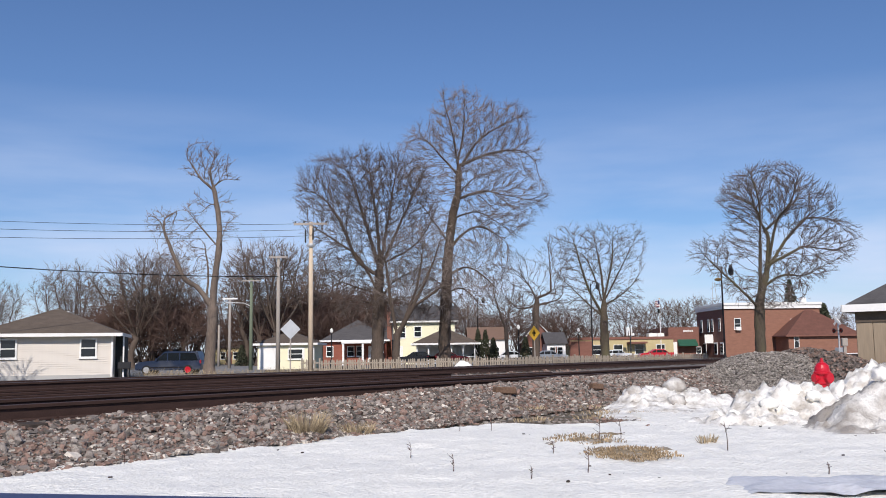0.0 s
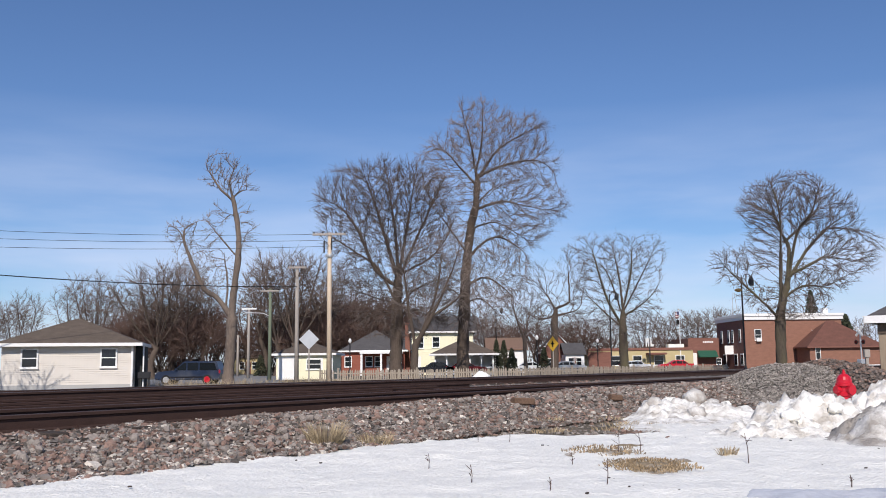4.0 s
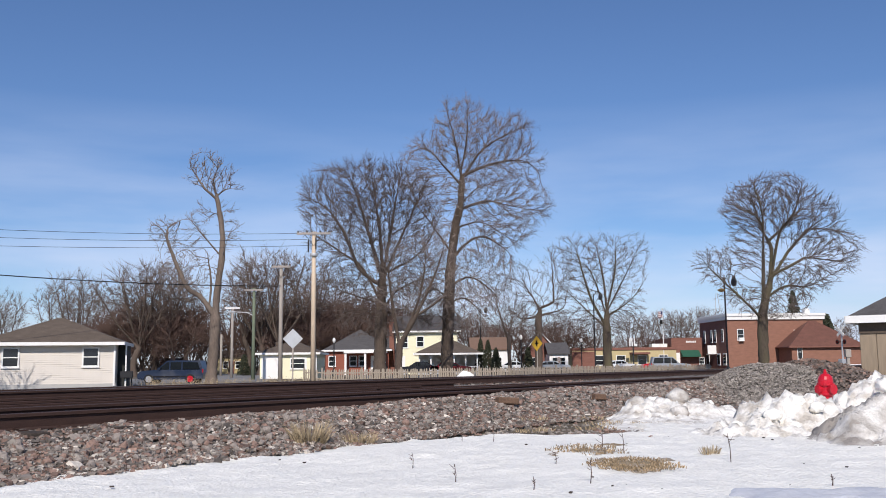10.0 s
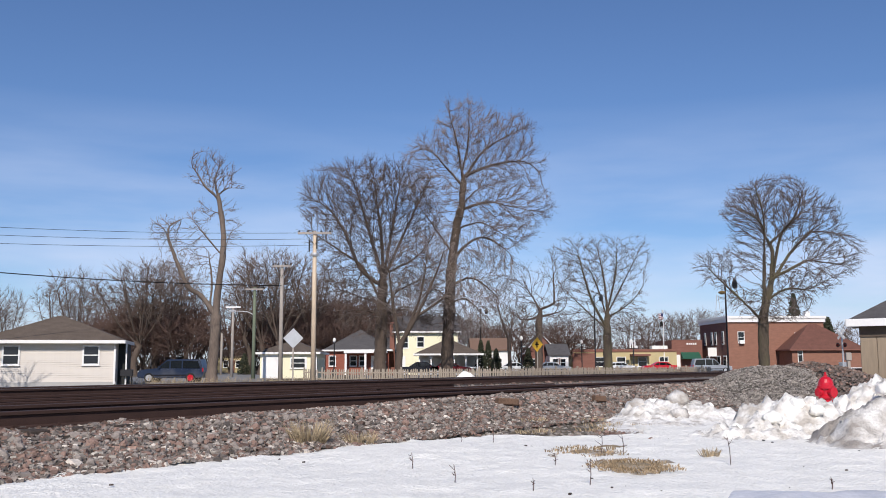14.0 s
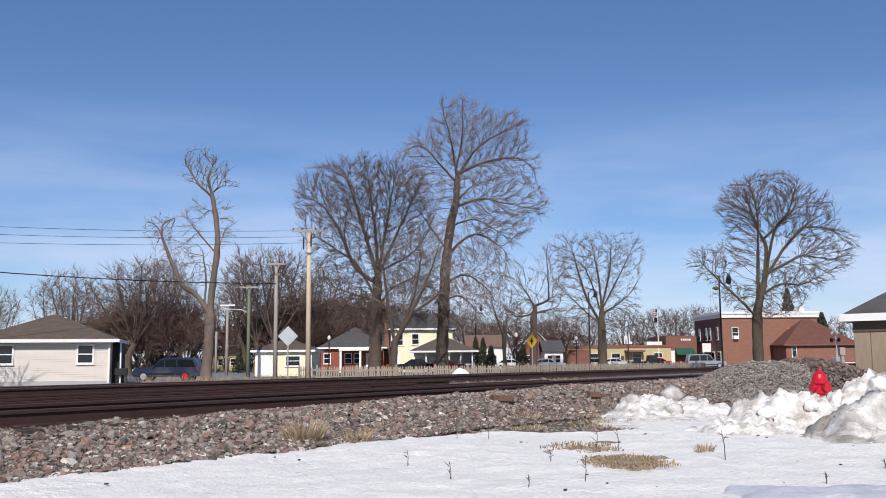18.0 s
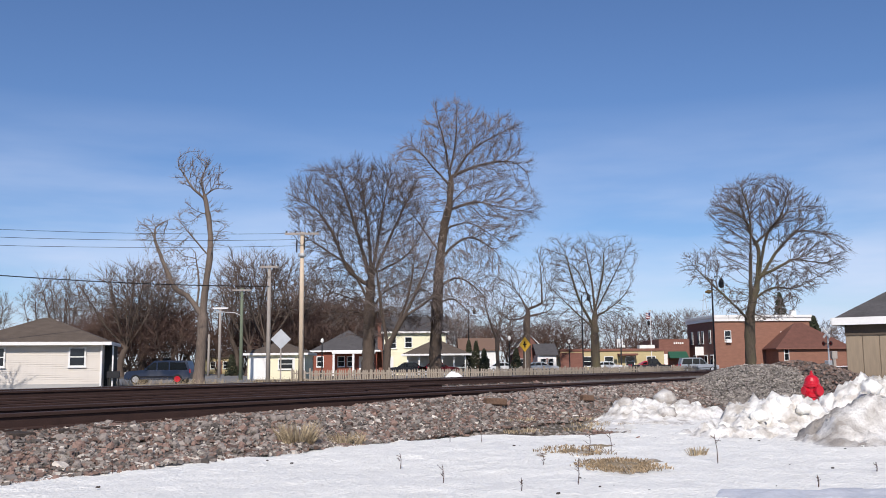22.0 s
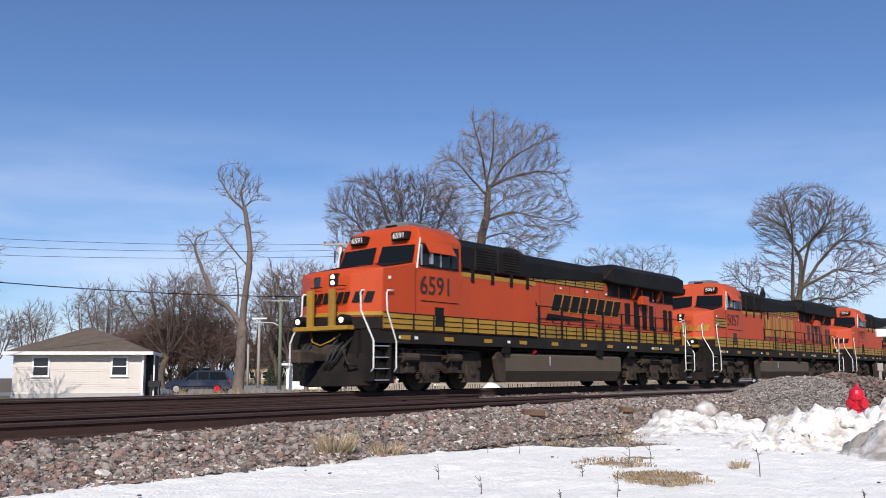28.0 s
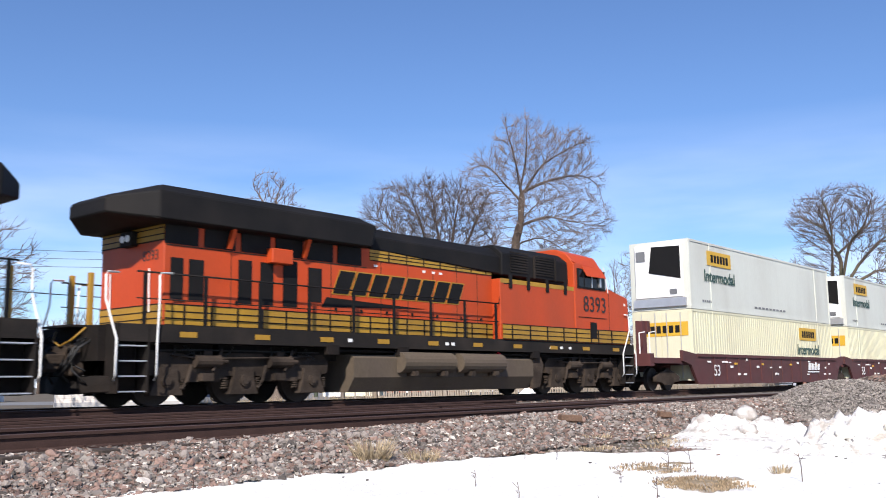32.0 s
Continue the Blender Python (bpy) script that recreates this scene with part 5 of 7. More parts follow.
def container(z, material, corrugated, label, reefer):
    """A 53-foot box, standing at height z; x runs along the train."""
    h = 2.78
    c = thing("shipping_container", Matrix.Identity(4), label, "container", "stacked containers")
    x0, x1 = -8.1, 8.1
    part("body", boxes((x0, x1, -1.28, 1.28, z, z + h)), material, c)
    bm = bmesh.new()
    for s in (-1, 1):
        for zz in (z, z + h - .09):
            box(bm, x0, x1, min(s * 1.27, s * 1.305), max(s * 1.27, s * 1.305), zz, zz + .09)
        for xx in (x0, x1 - .12, -6.2, 6.1):
            box(bm, xx, xx + .1, min(s * 1.27, s * 1.31), max(s * 1.27, s * 1.31), z, z + h)
    part("frame", bm, material, c)
    if corrugated:
        for s in (-1, 1):
            bm = bmesh.new()
            k = 0
            x = x0 + .2
            while x < x1 - .3:
                if not (-6.25 < x < -6.0 or 5.95 < x < 6.2):
                    plate(bm, x, x + .11, z + .1, z + h - .1, 1.28, s, .018)
                x += .22
            part("corrugation", bm, material, c)
    for s in (-1, 1):
        sx = {True: 5.3, False: -4.6}[reefer] if s > 0 else {True: -5.3, False: 4.6}[reefer]
        part("panel", plate(bmesh.new(), sx - 1.15, sx + 1.15, z + 1.85, z + 2.45, 1.305, s, .01), SIGN_YELLOW, c, "yellow panel with dark strokes")
        for k in range(6):
            part("panel_stroke", plate(bmesh.new(), sx - .85 + k * .29, sx - .85 + k * .29 + .21, z + 1.98, z + 2.3, 1.316, s, .006), BLACK, c)
        words("lettering", "Intermodal", .68, face_m(s, sx, z + 1.38, 1.312), mat("dark_green_ink", (0.03, 0.075, 0.06), .5, bump=0.0), c, bold=.01)
        for a, b in [(1.5 - k * .42, .25) for k in range(9)] + [(6.9 - k * .2, .12) for k in range(5)]:
            part("print_bar", plate(bmesh.new(), a, a + b, z + .32, z + .4, 1.29, s, .012), GREY_PANEL, c)
    fx = 8.1
    if reefer:
        part("cooling_unit", boxes((fx - .02, fx + .12, -1.05, 1.05, z + .45, z + 2.65), bevel=.05), WHITE, c)
        bm = bmesh.new()
        prism(bm, [(-.4, z + 1.5), (.98, z + 1.2), (.98, z + 2.5), (-.25, z + 2.55)], fx + .12, fx + .14, "yz")
        part("grille", bm, BLACK, c)
        part("control_box", boxes((fx + .12, fx + .15, -.95, -.55, z + 2.0, z + 2.4), (fx + .12, fx + .15, .5, .8, z + .6, z + .8)), GREY_PANEL, c)
        part("cooling_base", boxes((fx - .02, fx + .1, -1.15, 1.15, z + .12, z + .45)), ALU, c)
    else:
        for s in (-1, 1):
            part("door", boxes((fx, fx + .03, min(s * .02, s * 1.2), max(s * .02, s * 1.2), z + .1, z + h - .1)), material, c)
            for y in (.25, .85):
                part("lock_rod", tube(bmesh.new(), [(fx + .06, s * y, z + .1), (fx + .06, s * y, z + h - .1)], .02, 6), ALU, c)
        part("panel", boxes((fx + .03, fx + .045, -1.15, 1.15, z + 1.75, z + 2.3)), SIGN_YELLOW, c)
        for k in range(6):
            part("panel_stroke", boxes((fx + .045, fx + .05, -.75 + k * .27, -.56 + k * .27, z + 1.87, z + 2.16)), BLACK, c)
    return c


def well_car(first):
    t = thing("well_car", Matrix.Identity(4), "dark red-brown articulated container well car", "rail car", "container cars of the train")
    for s in (-1, 1):
        bm = bmesh.new()
        prism(bm, [(-8.2, 1.38), (-9.3, 1.5), (-9.3, 1.1), (-8.6, .95), (-8.05, .22), (8.05, .22), (8.6, .95), (9.3, 1.1), (9.3, 1.5), (8.2, 1.38)], s * 1.32, s * 1.44, "xz")
        part("side_sill", bm, BROWN_CAR, t)
        bm = bmesh.new()
        plate(bm, -8.1, 8.1, 1.27, 1.39, 1.44, s, .05)
        plate(bm, -8.0, 8.0, .2, .3, 1.44, s, .04)
        for k in range(12):
            x = -6.6 + k * 1.2
            plate(bm, x - .03, x + .03, .3, 1.27, 1.44, s, .03)
        part("side_ribs", bm, BROWN_CAR, t)
        strokes("emblem_stroke", [(3.9 + k * .42, 4.2 + k * .42) for k in range(4)] , .78, 1.08, .08, 1.475, s, WHITE, t, "white leaning stroke")
        strokes("emblem_line", [(3.8, 5.4)], .66, .72, 0, 1.475, s, WHITE, t)
        words("number", "53", .62, face_m(s, 6.4 * s, .72, 1.478), WHITE, t)
        bm = bmesh.new()
        rr = random.Random(31 + s)
        for k in range(26):
            x = rr.uniform(-7.6, 7.4)
            z = rr.choice((.55, .85, 1.05, 1.15))
            w = rr.uniform(.06, .3)
            plate(bm, x, x + w, z, z + rr.uniform(.04, .1), 1.44, s, .036)
        part("stencils", bm, WHITE, t)
        bm = bmesh.new()
        for x in (-5.2, -1.8, 1.6, 4.4):
            plate(bm, x, x + .22, .98, 1.06, 1.44, s, .04)
        part("reflector_tape", bm, SIGN_YELLOW, t)
    part("floor", boxes((-7.0, 7.0, -1.32, 1.32, .22, .34)), BROWN_CAR, t)
    for e in (1, -1):
        part("end_platform", boxes((min(6.9 * e, 9.3 * e), max(6.9 * e, 9.3 * e), -1.3, 1.3, .95, 1.2), (min(8.3 * e, 9.4 * e), max(8.3 * e, 9.4 * e), -.4, .4, .7, 1.0)), BROWN_CAR, t)
        if first or e < 0:
            x0 = 9.9 * e if first and e > 0 else 9.4 * e
            for dx in (-.62, .62) if first and e > 0 else (-.75, .75):
                WHEELSETS.append((share("wheelset", WHEELS_SMALL, t, pose(x0 + dx, 0, .425)), pose(x0 + dx, 0, .425), .42))
            for s in (-1, 1):
                bm = bmesh.new()
                prism(bm, [(x0 - .95, .52), (x0 - .4, .72), (x0 + .4, .72), (x0 + .95, .52), (x0 + .95, .34), (x0 + .5, .3), (x0 + .3, .2), (x0 - .3, .2), (x0 - .5, .3), (x0 - .95, .34)], s * .95, s * 1.1, "xz")
                part("side_frame", bm, DUST, t)
    if first:
        part("platform", boxes((9.2, 11.6, -1.35, 1.35, 1.0, 1.2), (11.4, 11.7, -1.35, 1.35, .9, 1.35)), BROWN_CAR, t)
        part("brake_stand", boxes((10.4, 10.7, .25, .55, 1.2, 2.6), (10.2, 10.45, .2, .6, 2.2, 2.6)), BROWN_CAR, t)
        for y in (-1.25, .9, 1.3):
            part("grab_rail", tube(bmesh.new(), [(11.6, y, 1.0), (11.62, y, 2.1), (11.2, y, 2.15)], .025, 6), WHITE, t)
        part("coupler", boxes((11.6, 12.4, -.14, .14, .75, 1.02), bevel=.03), DUST, t)
    return t


for k in range(3):
    u = 95.55 + k * 18.9
    TRAIN.append((well_car(k == 0), u, False))
    TRAIN.append((container(.36, CREAM_BOX, True, "cream corrugated container in the well of the car", False), u, False))
    TRAIN.append((container(3.16, WHITE_BOX, False, "white refrigerated container stacked on top", True), u, False))


# ---- snow, gravel heaps and the near ground ----
def edge_p(a):
    """Where the snow ends towards the ballast, by the distance along the tracks."""
    pts = ((-40, 8.3), (3, 8.2), (6, 8.7), (8, 8.0), (9.2, 7.95), (11.2, 7.55), (12.1, 6.2), (12.8, 5.9), (14.2, 6.7), (16.5, 7.6), (18.2, 7.3), (19.8, 6.0), (22, 5.2), (26, 4.5), (32, 3.4), (60, 2))
    for (a0, p0), (a1, p1) in zip(pts, pts[1:]):
        if a <= a1:
            f = (a - a0) / (a1 - a0)
            return p0 + (p1 - p0) * f + 0.16 * nz(a, 3.1, 1.3) + 0.09 * nz(a, 8.2, 4.0)
    return 2.0


def heap(x, y, items):
    return sum(h * math.exp(-(((x - cx) / rx) ** 2 + ((y - cy) / ry) ** 2) ** 1.3) for cx, cy, rx, ry, h in items)


def snow_z(f, a):
    e = edge_p(a)
    p = e - (1 - f) ** 2 * 34
    v = on(p, a)
    z = 0.01 + 0.035 * nz(v.x, v.y, 0.5) + 0.022 * nz(v.x, v.y, 2.2) + 0.02 * abs(nz(v.x * .6 + .3 * v.y, v.y, 4.5)) + 0.012 * nz(v.x, v.y, 8) + 0.008 * nz(v.x, v.y, 17)
    if f > 0.97:
        z = min(z, ground_z(p, a) + 0.02) if f < 0.999 else ground_z(p, a) - 0.02
    z = max(z, ground_z(p, a) + 0.01) if f < 0.999 else z
    return Vector((v.x, v.y, z))


frac = [0, .2, .35, .45] + [.45 + .55 * i / 130 for i in range(1, 130)] + [0.985, 0.993, 1.0]
frac = sorted(set(round(f, 4) for f in frac))
snow = grid_mesh("snow_field", frac, [-60, -40, -25, -15, -10, -6, -3] + steps(-1, 24, .075) + steps(24.3, 34, .3), snow_z, SNOW)
tagged(snow, "bright wind-crusted snow over the verge", "snow", kind="structure")


def mound(name, x0, x1, y0, y1, d, items, rough, material, label, category, base=-.03):
    def hz(x, y):
        h = heap(x, y, items)
        g = 1 if h > .02 else 0
        c = noise.voronoi(Vector((x * 2.6 + .5 * nz(x, y, 3), y * 2.6, 1.5)))[0]
        c2 = noise.voronoi(Vector((x * 7, y * 7, 4.5)))[0]
        h2 = h + rough * g * (.9 * (c[1] - c[0]) + .6 * (c2[1] - c2[0]) + .8 * nz(x, y, 2.0, 2.0) + .7 * nz(x, y, 5, 3.0) + .8 * abs(nz(x, y, 9, 5.0)) + .5 * nz(x, y, 17, 5.0) - .75) * min(1, h * 5)
        return Vector((x + .03 * nz(x, y, 9), y + .03 * nz(y, x, 9), base + h2))
    ob = grid_mesh(name, steps(x0, x1, d), steps(y0, y1, d), hz, material, True)
    return tagged(ob, label, category)


mound("snow_heap", 2.9, 11.5, 11.3, 21.5, .06, [(4.95, 13.6, .8, .7, .44), (4.3, 13.1, .9, .9, .18), (6.0, 14.5, .7, .6, .2), (7.5, 16.6, .75, .7, .56), (8.7, 16.3, 1.2, .9, .5), (10.2, 16.4, 1.2, 1.0, .42), (5.9, 13.8, 1.0, .6, .2), (7.8, 14.8, 1.3, .8, .2)], .17, SNOW_GRIT, "ploughed heap of clean white snow round the hydrant", "snow heap", base=-.06)
mound("dirty_snow_heap", 3.8, 8.0, 10.0, 13.6, .06, [(5.25, 11.8, .55, .5, .43), (5.95, 11.9, .7, .5, .35), (5.0, 11.2, .5, .5, .14)], .13, SNOW_DIRTY, "grey gritty heap of old ploughed snow", "snow heap", base=-.05)
mound("snow_bank", 2.6, 6.1, 14.4, 19.2, .06, [(4.3, 17.1, .9, .7, .24), (3.6, 16.9, .5, .6, .2), (4.9, 17.0, .7, .6, .14), (3.8, 15.9, .9, .8, .1)], .12, SNOW_GRIT, "low broken bank of frozen snow", "snow heap", base=-.04)
def chunk(v, r, seed, label, material):
    bm = bmesh.new()
    bmesh.ops.create_icosphere(bm, subdivisions=3, radius=r)
    for q in bm.verts:
        q.co *= 1 + .28 * noise.noise(q.co * (1.7 / r) + Vector((seed, 0, 0))) + .1 * noise.noise(q.co * (5 / r))
        q.co.z *= .85
    ob = link_bm("snow_chunk", bm, material, smooth=True)
    ob.matrix_basis = at(v, seed * 40)
    return tagged(ob, label, "snow lump", "snow lumps")


for k, (x, y, z, r) in enumerate(((4.3, 17.2, .34, .2), (4.1, 16.3, .12, .16), (4.65, 17.3, .22, .13), (3.55, 17.2, .2, .2), (3.9, 17.5, .22, .17), (4.95, 17.5, .2, .1), (7.4, 15.7, .55, .16), (8.4, 15.5, .5, .16), (5.0, 13.3, .42, .12), (4.5, 12.9, .26, .12), (5.2, 13.1, .35, .1), (6.6, 14.2, .2, .1), (4.0, 12.9, .12, .09), (6.9, 15.0, .32, .12), (7.9, 15.2, .42, .12), (5.7, 13.4, .2, .1))):
    chunk((x, y, z), r, k + 1, "rounded lump of frozen snow on the bank", SNOW_DIRTY if k < 4 else SNOW)
mound("snow_heap", .65, 2.05, 54.5, 56.1, .1, [(1.4, 55.3, .5, .4, .5)], .1, SNOW, "small snow heap by the fence", "snow heap", base=.11)

MATTED = mat("flattened_grass", (0.29, 0.215, 0.13), .95, var=.4, scale=5, fine=40, bump=0, island=.55)
BARE_MAT = mat("matted_grass", (0.26, 0.205, 0.13), .95, var=.4, scale=6, fine=40, bump=.8, dirt=(.75, .73, .7), dirt_amount=.7, dirt_from=.5)
for x, y, rx, ry, h in ((1.8, 9.05, .38, .62, .098), (1.62, 10.6, .42, .6, .088), (2.2, 9.5, .22, .3, .085), (1.2, 10.2, .2, .35, .085), (2.0, 11.3, .3, .3, .082)):
    mound("bare_patch", x - rx * 2, x + rx * 2, y - ry * 2, y + ry * 2, .035, [(x, y, rx, ry, h)], .06, BARE_MAT, "patch of bare soil with matted dead grass", "bare soil", base=-.045)
PILE = [(9.2, 25.4, 2.15, 2.5, .76), (7.6, 25.0, 2.3, 1.9, .2)]
PILE_DARK = [(10.1, 25.9, 1.4, 1.7, 1.0), (10.2, 23.7, 1.2, 1.0, .64), (11.3, 22.4, 1.5, .9, .42), (12.6, 21.8, 1.5, .8, .3)]
mound("gravel_heap", 4.2, 13.2, 20.5, 30.5, .12, PILE, .05, GRAVEL, "loose heap of grey crushed stone", "gravel heap")
mound("dark_gravel_heap", 6.8, 15.5, 20.0, 31.0, .12, PILE_DARK, .05, mat("gravel_dark", (0.13, 0.108, 0.094), .95, var=.35, scale=1.1, fine=22, bump=1.0), "loose heap of dark crushed stone", "gravel heap")


def heap_places(count, seed, x0, x1, y0, y1, items, least=.03):
    r = np.random.RandomState(seed)
    out = []
    while len(out) < count:
        x, y = r.uniform(x0, x1), r.uniform(y0, y1)
        h = heap(x, y, items)
        if h > least:
            out.append((x, y, h + .0 + .05 * abs(nz(x, y, 1.6)) * min(1, h * 5)))
    return np.array(out)


stones("heap_stones", heap_places(24000, 21, 4.2, 13.2, 20.8, 26.2, PILE), .031, [GRIT, GRIT, GRIT, STONE], "grey crushed stones on the heap", 22)
stones("heap_stones", heap_places(9000, 23, 6.8, 15.5, 20, 28, PILE_DARK), .045, [GRIT_DARK, GRIT_DARK, STONE_RED], "dark crushed stones on the heap", 24)
stones("verge_stones", bed_places(7500, 5.2, 8.2, 10.5, 30, 25, lift=.0), .045, [STONE, STONE_RED, GRIT], "scattered stones on the bare verge", 26)


def blades(name, items, material, label, seed):
    """Tufts of dry grass: items of place, radius, height, blade count."""
    r = random.Random(seed)
    vs, fs = [], []
    for (x, y, z), rad, h, k in items:
        for _ in range(k):
            a, d = r.uniform(0, math.tau), rad * r.random() ** .7
            c = Vector((x + math.cos(a) * d, y + math.sin(a) * d, z))
            tip = c + Vector((math.cos(a) * h * r.uniform(.1, .8), math.sin(a) * h * r.uniform(.1, .8), h * r.uniform(.45, 1.1)))
            mid = c.lerp(tip, .55) + Vector((0, 0, h * .12))
            w = Vector((-math.sin(a + 1), math.cos(a + 1), 0)) * .006
            b = len(vs)
            vs += [tuple(c - w), tuple(c + w), tuple(mid - w * .8), tuple(mid + w * .8), tuple(tip)]
            fs += [(b, b + 1, b + 3, b + 2), (b + 2, b + 3, b + 4)]
    me = bpy.data.meshes.new(name)
    me.from_pydata(vs, [], fs)
    return tagged(link_me(name, me, material), label, "dry grass")


blades("grass_tuft", [((-1.62, 11.5, -.02), .16, .36, 340)], DRY_GRASS, "tall bleached tuft of dry grass at the ballast edge", 1)
blades("grass_tuft", [((-1.05, 11.95, .0), .2, .18, 160)], DRY_GRASS, "small bleached tuft of dry grass", 2)
tagged(blades("dry_grass", [((1.8 + .36 * math.cos(k * 2.4) * (k / 40) ** .5, 9.05 + .6 * math.sin(k * 2.4) * (k / 40) ** .5, .035), .14, .028, 42) for k in range(40)] +
              [((1.62 + .42 * math.cos(k * 2.4) * (k / 20) ** .5, 10.6 + .62 * math.sin(k * 2.4) * (k / 20) ** .5, .03), .1, .035, 24) for k in range(20)], MATTED, "matted brown grass in a bare spot", 9), kind="stuff")
tagged(blades("dry_grass", [((-2.6, 10.75, 0), .15, .08, 50), ((-2.2, 10.7, 0), .1, .08, 40), ((2.9, 10.3, 0), .1, .1, 60)] +
              [(tuple(on(p, a, ground_z(p, a) + .03)), .33, .07, 90) for p, a in ((6.9, 13.2), (7.3, 14.2), (7.9, 14.8), (6.6, 14.5), (7.0, 15.6), (7.8, 16.4), (6.4, 20.5), (6.8, 22), (8.2, 13.3), (8.6, 20), (9.2, 24), (7.4, 12.2))],
              DRY_GRASS, "flattened bleached grass showing through the snow", 3), kind="stuff")
tagged(blades("dry_grass", [((spot(x, 50 + 12 * random.Random(x).random())).to_tuple(), 1.2, .55, 60) for x in range(230, 1500, 14)], DRY_GRASS, "dry grass along the far side of the tracks", 4), kind="stuff")


def stalk(v, h, seed):
    """A dead weed stalk with a few side shoots."""
    r = random.Random(seed)
    bm = bmesh.new()
    top = Vector((r.uniform(-.1, .1) * h, r.uniform(-.1, .1) * h, h))
    tube(bm, [(0, 0, -.05), top * .5 + Vector((.01, 0, 0)), top], .006, 4, .003)
    for k in range(4):
        b = top * r.uniform(.4, .95)
        tube(bm, [b, b + Vector((r.uniform(-.3, .3) * h, r.uniform(-.2, .2) * h, r.uniform(0, .25) * h))], .004, 3, .002)
    ob = link_bm("weed_stalk", bm, TWIG_RED)
    ob.matrix_basis = at(v)
    return tagged(ob, "thin dead weed stalk standing in the snow", "weed", "dead weeds")


for k, (x, y, h) in enumerate(((1.2, 7.8, .2), (2.85, 9.4, .3), (1.75, 10.5, .26), (2.0, 10.5, .24), (.25, 12.3, .2), (.65, 12.2, .22), (.7, 7.45, .12), (-.3, 9.4, .14), (-3.0, 9.0, .16), (1.1, 9.3, .14), (4.0, 8.5, .1), (.1, 8.0, .16), (3.1, 7.6, .1))):
    stalk((x, y, .0), h, k)
r = random.Random(77)
for k in range(30):
    x, y = r.uniform(-3.5, 5.5), r.uniform(7.0, 12.2)
    if (Vector((x, y, 0)).dot(ACROSS)) > 7.6:
        continue
    bm = boxes((-.03, .03, -.02, .02, -.01, .012), bevel=.006)
    ob = link_bm("clod", bm, TIE)
    ob.matrix_basis = Matrix.Translation((x, y, .03)) @ pose(0, 0, 0, 0, 0, r.uniform(0, 180)) @ Matrix.Scale(r.uniform(.2, .6), 4)
    tagged(ob, "small dark clod of dirt on the snow", "dirt clod", "dirt clods")

# large stones and scraps on the ballast
ROCK = []
for k in range(3):
    bm = bmesh.new()
    bmesh.ops.create_icosphere(bm, subdivisions=1, radius=1)
    for q in bm.verts:
        q.co *= 1 + .4 * noise.noise(q.co * 1.3 + Vector((k * 3.7, 0, 0)))
    ROCK.append(bar_mesh("stone", bm, STONE_RED if k == 1 else STONE))
r = random.Random(12)
for k in range(220):
    p, a = r.uniform(8.1, 9.4), 3 + 21 * r.random() ** 1.4
    s = r.uniform(.035, .06)
    ob = new("stone", r.choice(ROCK))
    ob.parent = bed
    ob.matrix_local = Matrix.Translation(on(p, a, ground_z(p, a) + .075)) @ pose(0, 0, 0, r.uniform(0, 360), r.uniform(0, 360), 0) @ Matrix.Diagonal((s * r.uniform(.8, 1.4), s, s * .8, 1))
for p, a, l in ((8.8, 13.6, .2), (8.6, 16.6, .13)):
    ob = link_bm("tie_scrap", boxes((-l, l, -.08, .08, -.06, .06), bevel=.02), mat("scrap_wood", (.14, .085, .055), .9, var=.35, scale=4, fine=40, bump=.5))
    ob.matrix_basis = Matrix.Translation(on(p, a, ground_z(p, a) + .12)) @ pose(0, 0, 0, 0, 4, 20 + 30 * l)
    tagged(ob, "weathered scrap of a wooden tie on the ballast", "timber scrap")

# fire hydrant
HYD = thing("fire_hydrant", at((6.42, 15.75, .0), 20), "bright red cast-iron fire hydrant in a snow heap", "fire hydrant")
HYD.scale = (.86, .86, 1.0)
part("barrel", lathe(bmesh.new(), ((.16, 0), (.16, .06), (.115, .08), (.115, .40), (.15, .42), (.15, .46), (.125, .48), (.125, .58)), 18), RED_PAINT, HYD, smooth=False)
part("bonnet", lathe(bmesh.new(), ((.165, .58), (.165, .62), (.145, .63), (.14, .68), (.115, .735), (.07, .77), (.035, .78), (.035, .81)), 18), RED_PAINT, HYD)
for a, rr in ((-1.57, .075), (0, .06), (3.14, .06)):
    c, s = math.cos(a), math.sin(a)
    bm = tube(bmesh.new(), [(c * .1, s * .1, .52), (c * .18, s * .18, .52)], rr, 12)
    tube(bm, [(c * .18, s * .18, .52), (c * .215, s * .215, .52)], rr * 1.2, 8)
    part("nozzle_cap", bm, RED_PAINT, HYD)
part("operating_nut", lathe(bmesh.new(), ((.025, .81), (.02, .85)), 5), RED_PAINT, HYD)

# A shadow on the near snow, made as a greyer sheet of its own.
shaded_snow = grid_mesh("pavement", steps(1.7, 6.5, .08), steps(6.5, 7.7, .06), lambda x, y: Vector((x, y, .035 - .16 * max(0, (y - 7.15 - .12 * (x - 2.6)) ) - .3 * max(0, 2.2 - x) + .05 * nz(x, y, 1.5) + .03 * nz(x, y, 5))), mat("snow_shade_grey", (.56, .57, .60), .5, var=.2, scale=1.5, fine=20, bump=.2), False)
tagged(shaded_snow, "grey sheet standing in for shaded snow at the snow edge", "pavement", kind="structure")
DOOR_BLUE = mat("ledge_blue", (.03, .027, .085), .4, var=.1, scale=3, fine=20, bump=0.0)
door = thing("car", pose(-.15, .43, .0052, 0, 1.8, 0), "dark blue car whose window ledge is close before the camera", "car")
part("door_panel", boxes((-1.1, .55, 0, .08, -.03, .9), bevel=.02), DOOR_BLUE, door)
